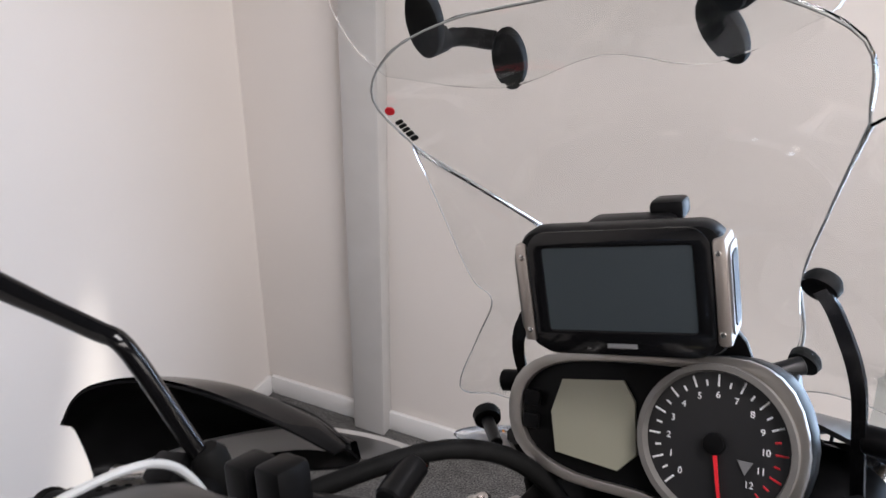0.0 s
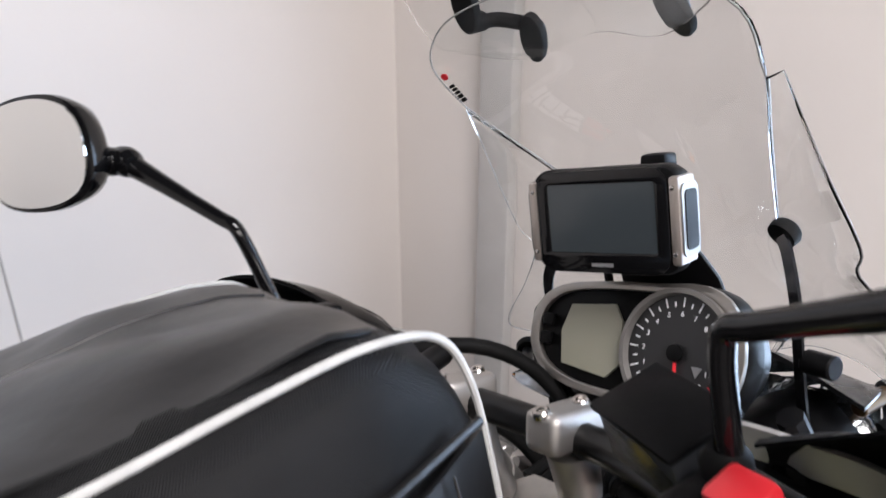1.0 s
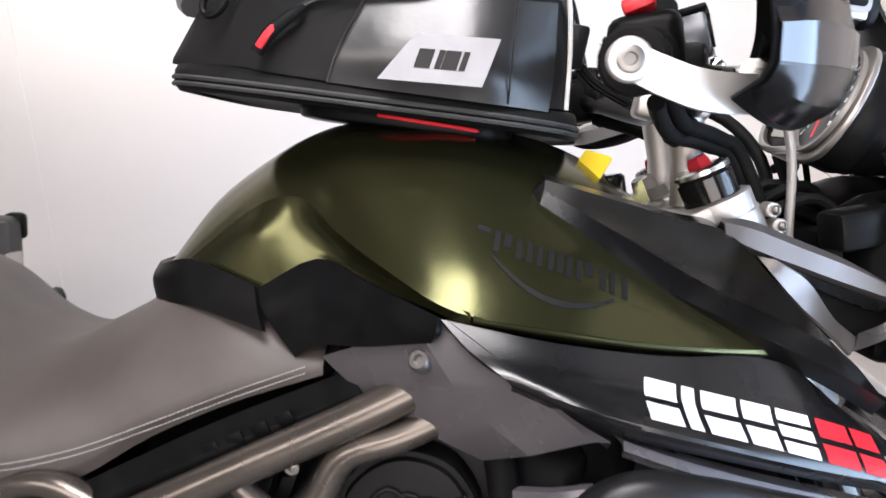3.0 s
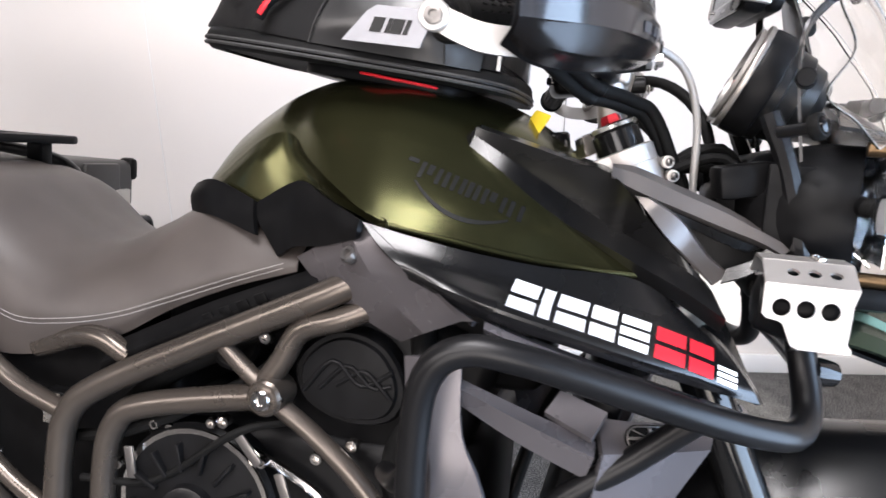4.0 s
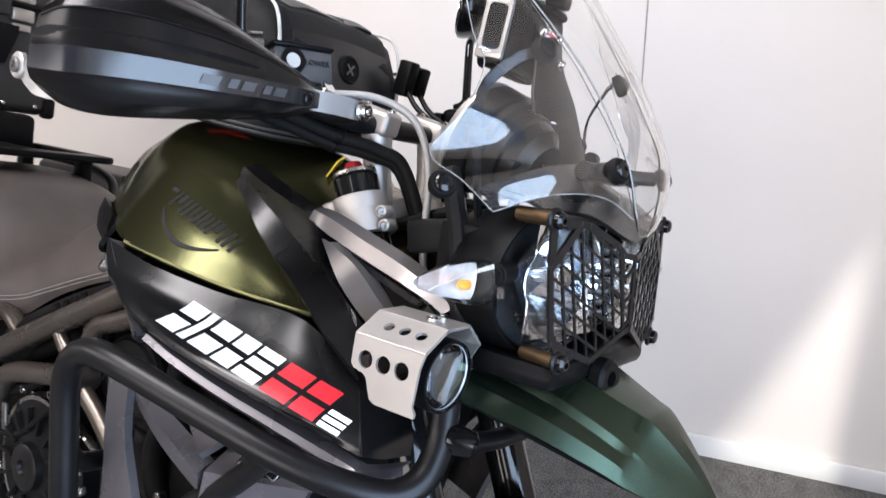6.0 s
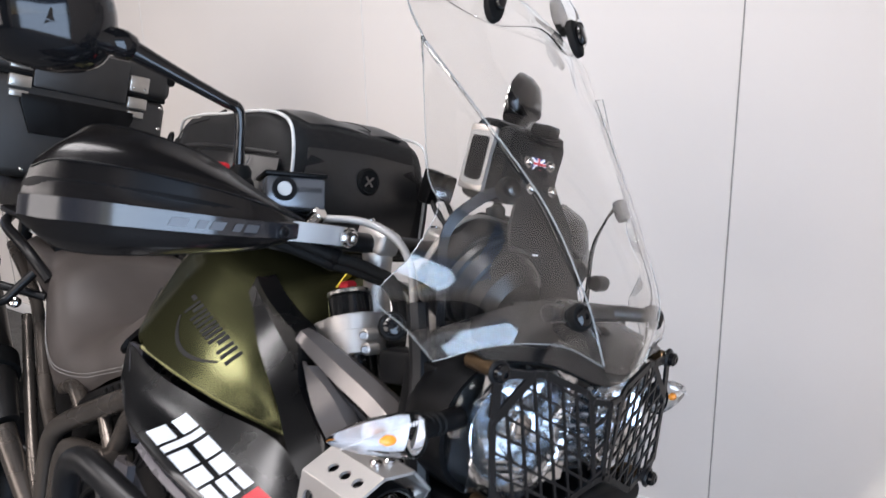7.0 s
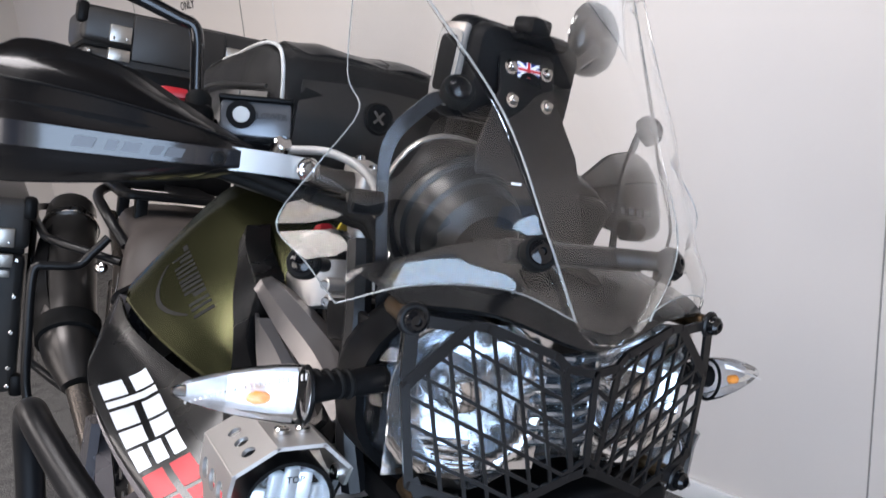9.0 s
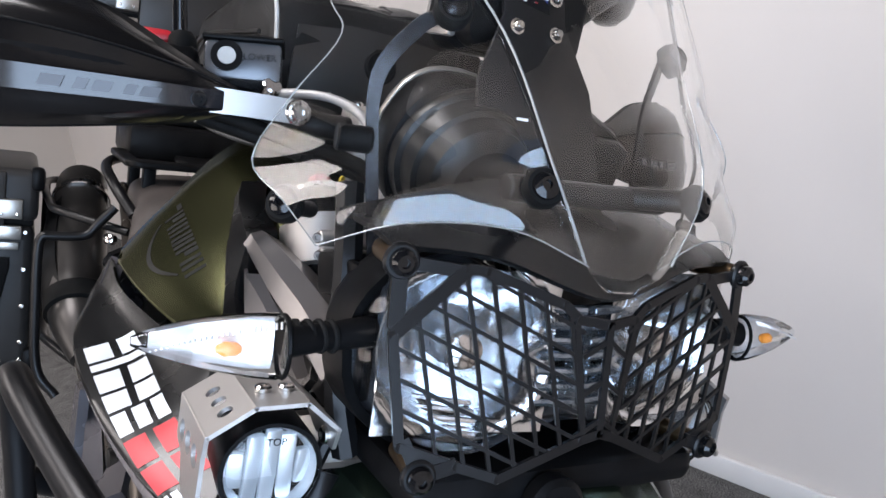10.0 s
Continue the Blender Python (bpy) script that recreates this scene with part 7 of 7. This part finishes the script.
def bag_body():
    rings = []
    ys = [-0.055, -0.045, -0.03, -0.01, 0.02, 0.06, 0.1, 0.14, 0.18, 0.22, 0.25, 0.275, 0.295, 0.308, 0.316]
    for i, y in enumerate(ys):
        t = float(np.interp(y, [p[0] for p in TOP], [p[1] for p in TOP]))
        b = base_z(y) + 0.012
        w = 0.155 * min(1, 0.62 + 2.8 * min(y + 0.075, 0.14))
        w *= float(np.interp(y, [0.2, 0.25, 0.275, 0.295, 0.308, 0.316], [1, 0.95, 0.88, 0.83, 0.8, 0.77]))
        if y > 0.29:
            t -= 0.006 * (y - 0.29) / 0.02
        crown = t + 0.013 * min(1, max(0, (y + 0.04) / 0.06)) * min(1, max(0, (0.31 - y) / 0.13)) ** 0.7
        pts = []
        for k in range(21):
            a = k / 20
            if a < 0.28:
                q = a / 0.28
                pts.append(Vector((w - 0.012 * q ** 2, y, b + (t - b) * (0.02 + 0.9 * q))))
            elif a < 0.4:
                q = (a - 0.28) / 0.12
                pts.append(Vector((w - 0.012 - 0.022 * math.sin(q * math.pi / 2), y, b + (t - b) * 0.92 + (t - b) * 0.08 * q)))
            else:
                q = (a - 0.4) / 0.1
                x = (w - 0.034) * (1 - q)
                q = min(q, 1)
                pts.append(Vector((max(x, 0), y, t + (crown - t) * math.sin(q * math.pi / 2))))
            if a >= 0.5:
                break
        ring = pts + [mv(p) for p in reversed(pts[:-1])]
        rings.append(ring)
    return skin(rings, cap=True, closed=True)


bb = bag_body()
bmesh.ops.subdivide_edges(bb, edges=[e for e in bb.edges if e.calc_length() > 0.03], cuts=1, use_grid_fill=True)
for v in bb.verts:
    n = noise.noise(v.co * 14) * 0.0042 + noise.noise(v.co * 34) * 0.0018
    v.co += Vector((math.copysign(n, v.co.x), 0, n))
bag_skin = BVHTree.FromBMesh(bb)
part("bag_shell", bb, FABRIC, bag, "black woven nylon shell", angle=70)


def rim(off, z):
    half = [(0.07, -0.055), (0.118, -0.046), (0.145, -0.014), (0.158, 0.06), (0.158, 0.15), (0.155, 0.24), (0.136, 0.3), (0.105, 0.324), (0.05, 0.332)]
    pts = [Vector((x + off, y, base_z(y) + z)) for x, y in half]
    loop = pts + [mv(p) for p in reversed(pts)]
    return spline(loop, 3, True)


base_rings = [rim(-0.03, -0.008), rim(-0.008, -0.012), rim(0.001, -0.008), rim(0.004, -0.001), rim(0.002, 0.006), rim(-0.004, 0.011), rim(-0.014, 0.014)]
part("bag_base", skin(base_rings), RUBBER, bag, "black padded base with zip")
for z in (-0.0065, -0.0005):
    lp = rim(0.0048, z)
    part("zip_tape", tube([*lp, lp[0]], 0.0022, 6, 1, straight=True), mat("zip_black", (0.02, 0.02, 0.02), 0.6, bump=0.8, bump_scale=900) if z < 0 else bpy.data.materials["zip_black"], bag)
plate_b = flat([rounded(0.16, 0.22, 0.05)], 0.016, 0.004, pose(0, 0.16, 1.141, -6.2))
part("lock_plate", plate_b, BLACK, bag)
part("red_plate", flat([rounded(0.176, 0.13, 0.04)], 0.004, 0.002, pose(0.0, 0.185, 1.1385, -8)), RED_PLASTIC, bag, "red locking plate under the bag")
for s in (1, -1):
    line = [(0.11 * s, -0.03, 1.25), (0.121 * s, 0.0, 1.277), (0.122 * s, 0.06, 1.288), (0.122 * s, 0.13, 1.293), (0.122 * s, 0.2, 1.3), (0.12 * s, 0.255, 1.302), (0.118 * s, 0.295, 1.292), (0.117 * s, 0.312, 1.262), (0.117 * s, 0.317, 1.21), (0.121 * s, 0.315, 1.15)]
    part("piping", tube(line, 0.0023, 8, 6), PIPE_GREY, bag, "pale grey reflective piping")
    net = [[(0.16 * s, 0.105, 1.168), (0.164 * s, 0.17, 1.16), (0.164 * s, 0.24, 1.152), (0.138 * s, 0.298, 1.147)],
           [(0.163 * s, 0.116, 1.195), (0.172 * s, 0.17, 1.19), (0.172 * s, 0.24, 1.185), (0.136 * s, 0.302, 1.18)],
           [(0.154 * s, 0.136, 1.236), (0.156 * s, 0.175, 1.238), (0.156 * s, 0.24, 1.24), (0.13 * s, 0.304, 1.242)]]
    part("side_pocket", patch(net, (5, 5), 0.004), VINYL, bag, "glossy vinyl side pocket")
    net2 = [[(0.14 * s, 0.015, 1.184), (0.156 * s, 0.055, 1.176), (0.16 * s, 0.104, 1.169)], [(0.144 * s, 0.035, 1.2), (0.159 * s, 0.065, 1.2), (0.163 * s, 0.115, 1.197)], [(0.148 * s, 0.07, 1.225), (0.15 * s, 0.1, 1.232), (0.152 * s, 0.135, 1.236)]]
    part("pocket_end", patch(net2, (4, 4), 0.003), FABRIC, bag)
    part("pocket_zip", tube([(0.153 * s, 0.055, 1.215), (0.156 * s, 0.085, 1.234), (0.158 * s, 0.115, 1.241), (0.16 * s, 0.2, 1.246), (0.132 * s, 0.302, 1.248)], 0.0026, 8, 5), VINYL, bag)
    for pts in ([(0.1625 * s, 0.105, 1.168), (0.1665 * s, 0.116, 1.197), (0.157 * s, 0.136, 1.238)], [(0.157 * s, 0.262, 1.152), (0.166 * s, 0.264, 1.182), (0.151 * s, 0.268, 1.24)]):
        part("pocket_seam", tube(pts, 0.0009, 6, 5), VINYL, bag)
    B = basis((0.1775 * s, 0.199, 1.187), (0, s, -0.07 * s), (-0.12 * s, 0.07, 1))
    if s < 0:
        B = basis((0.1768 * s, 0.192, 1.181), (0, -1, 0.07), (0.1, 0.07, 1))
    k = 1 if s > 0 else -1
    part("reflective_patch", flat([[(-0.046 * k, -0.021), (0.042 * k, -0.021), (0.054 * k, 0.02), (-0.012 * k, 0.02), (-0.022 * k, 0.013)][::k]], 0.002, 0, B), PATCH_GREY, bag, "grey reflective patch with dark mark")
    for q, w in ((-0.01, 0.013), (0.003, 0.005), (0.0125, 0.013), (0.0235, 0.005)):
        part("patch_mark", flat([[(q * k - w / 2 - 0.002, -0.008), (q * k + w / 2 - 0.002, -0.008), (q * k + w / 2 + 0.002, 0.008), (q * k - w / 2 + 0.002, 0.008)]], 0.001, 0, B @ Matrix.Translation((0.002, -0.001, 0.0014))), INK, bag)
    pull = [(0.158 * s, 0.084, 1.231), (0.166 * s, 0.074, 1.222), (0.168 * s, 0.057, 1.208), (0.165 * s, 0.045, 1.192)]
    zp = part("zip_pull", tube(pull, 0.0058, 10, 5, [0.003, 0.005, 0.006, 0.0055]), RUBBER, bag, "black zip pull with red tab")
    part("pull_tab", tube([(0.1695 * s, 0.063, 1.214), (0.1712 * s, 0.056, 1.206), (0.1695 * s, 0.048, 1.196)], 0.0038, 8, 4), RED_PLASTIC, zp, "red rubber tab")
    ring = [Vector((0.14 * s + 0.003 * s * math.cos(a), 0.0 + 0.0115 * math.cos(a) + 0.005 * math.sin(a), 1.24 + 0.0135 * math.sin(a))) for a in (2 * math.pi * q / 18 for q in range(19))]
    part("strap_ring", tube(ring, 0.0032, 8, 1, straight=True), BLACK, bag, "black plastic strap ring")
    part("shell_seam", tube([(0.134 * s, 0.014, 1.24), (0.144 * s, 0.045, 1.257), (0.145 * s, 0.08, 1.271), (0.14 * s, 0.12, 1.282)], 0.0012, 6, 5), VINYL, bag)
# rear handle with its pull, top flap and front emblem
part("rear_handle", tube([(0.045, -0.03, 1.278), (0.055, -0.04, 1.266), (0.082, -0.045, 1.252), (0.108, -0.034, 1.24)], 0.013, 10, 5, [0.009, 0.0145, 0.0145, 0.01]), VINYL, bag, "rolled black end grip")
part("zip_pull", tube([(0.052, 0.0, 1.302), (0.06, -0.012, 1.292), (0.064, -0.024, 1.272)], 0.006, 10, 4), RUBBER, bag)
part("pull_tab", tube([(0.068, -0.016, 1.286), (0.071, -0.023, 1.27)], 0.0048, 8, 3), RED_PLASTIC, bag, "red rubber tab")


def on_bag(x, y, lift):
    at = bag_skin.ray_cast(Vector((x, y, 1.6)), Vector((0, 0, -1)))[0]
    fold = 0.0022 * math.sin(x * 55 + 9 * noise.noise(Vector((x * 4, y * 7, 1)))) + noise.noise(Vector((x * 16, y * 12, 3))) * 0.004
    return at + Vector((0, 0, lift + fold))


# vinyl lid with a welt round it
lid = []
for i in range(25):
    y = -0.012 + 0.296 * i / 24
    half = 0.1 * min(1, 0.8 + 1.2 * math.sqrt(max(0.0, min(y + 0.012, 0.284 - y))))
    lid.append([on_bag(half * (k / 10 - 1), y, 0.0015) for k in range(21)])
part("top_flap", sheet(lid, -0.002), VINYL, bag, "vinyl top flap with a lengthwise seam", angle=75)
welt = lid[0] + [r[-1] for r in lid[1:]] + lid[-1][-2::-1] + [r[0] for r in lid[-2:0:-1]]
part("flap_welt", tube([*welt, welt[0]], 0.0017, 6, 1, straight=True), VINYL, bag)
part("flap_seam", tube([on_bag(-0.03, -0.005 + 0.014 * k, 0.0035) for k in range(21)], 0.0013, 6, 1, straight=True), VINYL, bag)
part("front_panel", patch([[(-0.1, 0.313, 1.16), (0, 0.319, 1.158), (0.1, 0.313, 1.16)], [(-0.1, 0.317, 1.21), (0, 0.325, 1.21), (0.1, 0.317, 1.21)], [(-0.092, 0.306, 1.262), (0, 0.312, 1.266), (0.092, 0.306, 1.262)]], (4, 5), 0.004), VINYL, bag)
part("emblem", lathe([(0, 0.019), (0.004, 0.019), (0.006, 0.016), (0.004, 0.014)], (0.0, 0.324, 1.23), (0, 1, 0.1), 28), RUBBER, bag, "round black rubber emblem")
for q in (45, -45):
    part("emblem_mark", moved(block((-0.009, -0.001, -0.0012), (0.009, 0.001, 0.0012), 0), pose(0.0, 0.3285, 1.2305, 0, q, 0)), BOLT_GREY, bag)
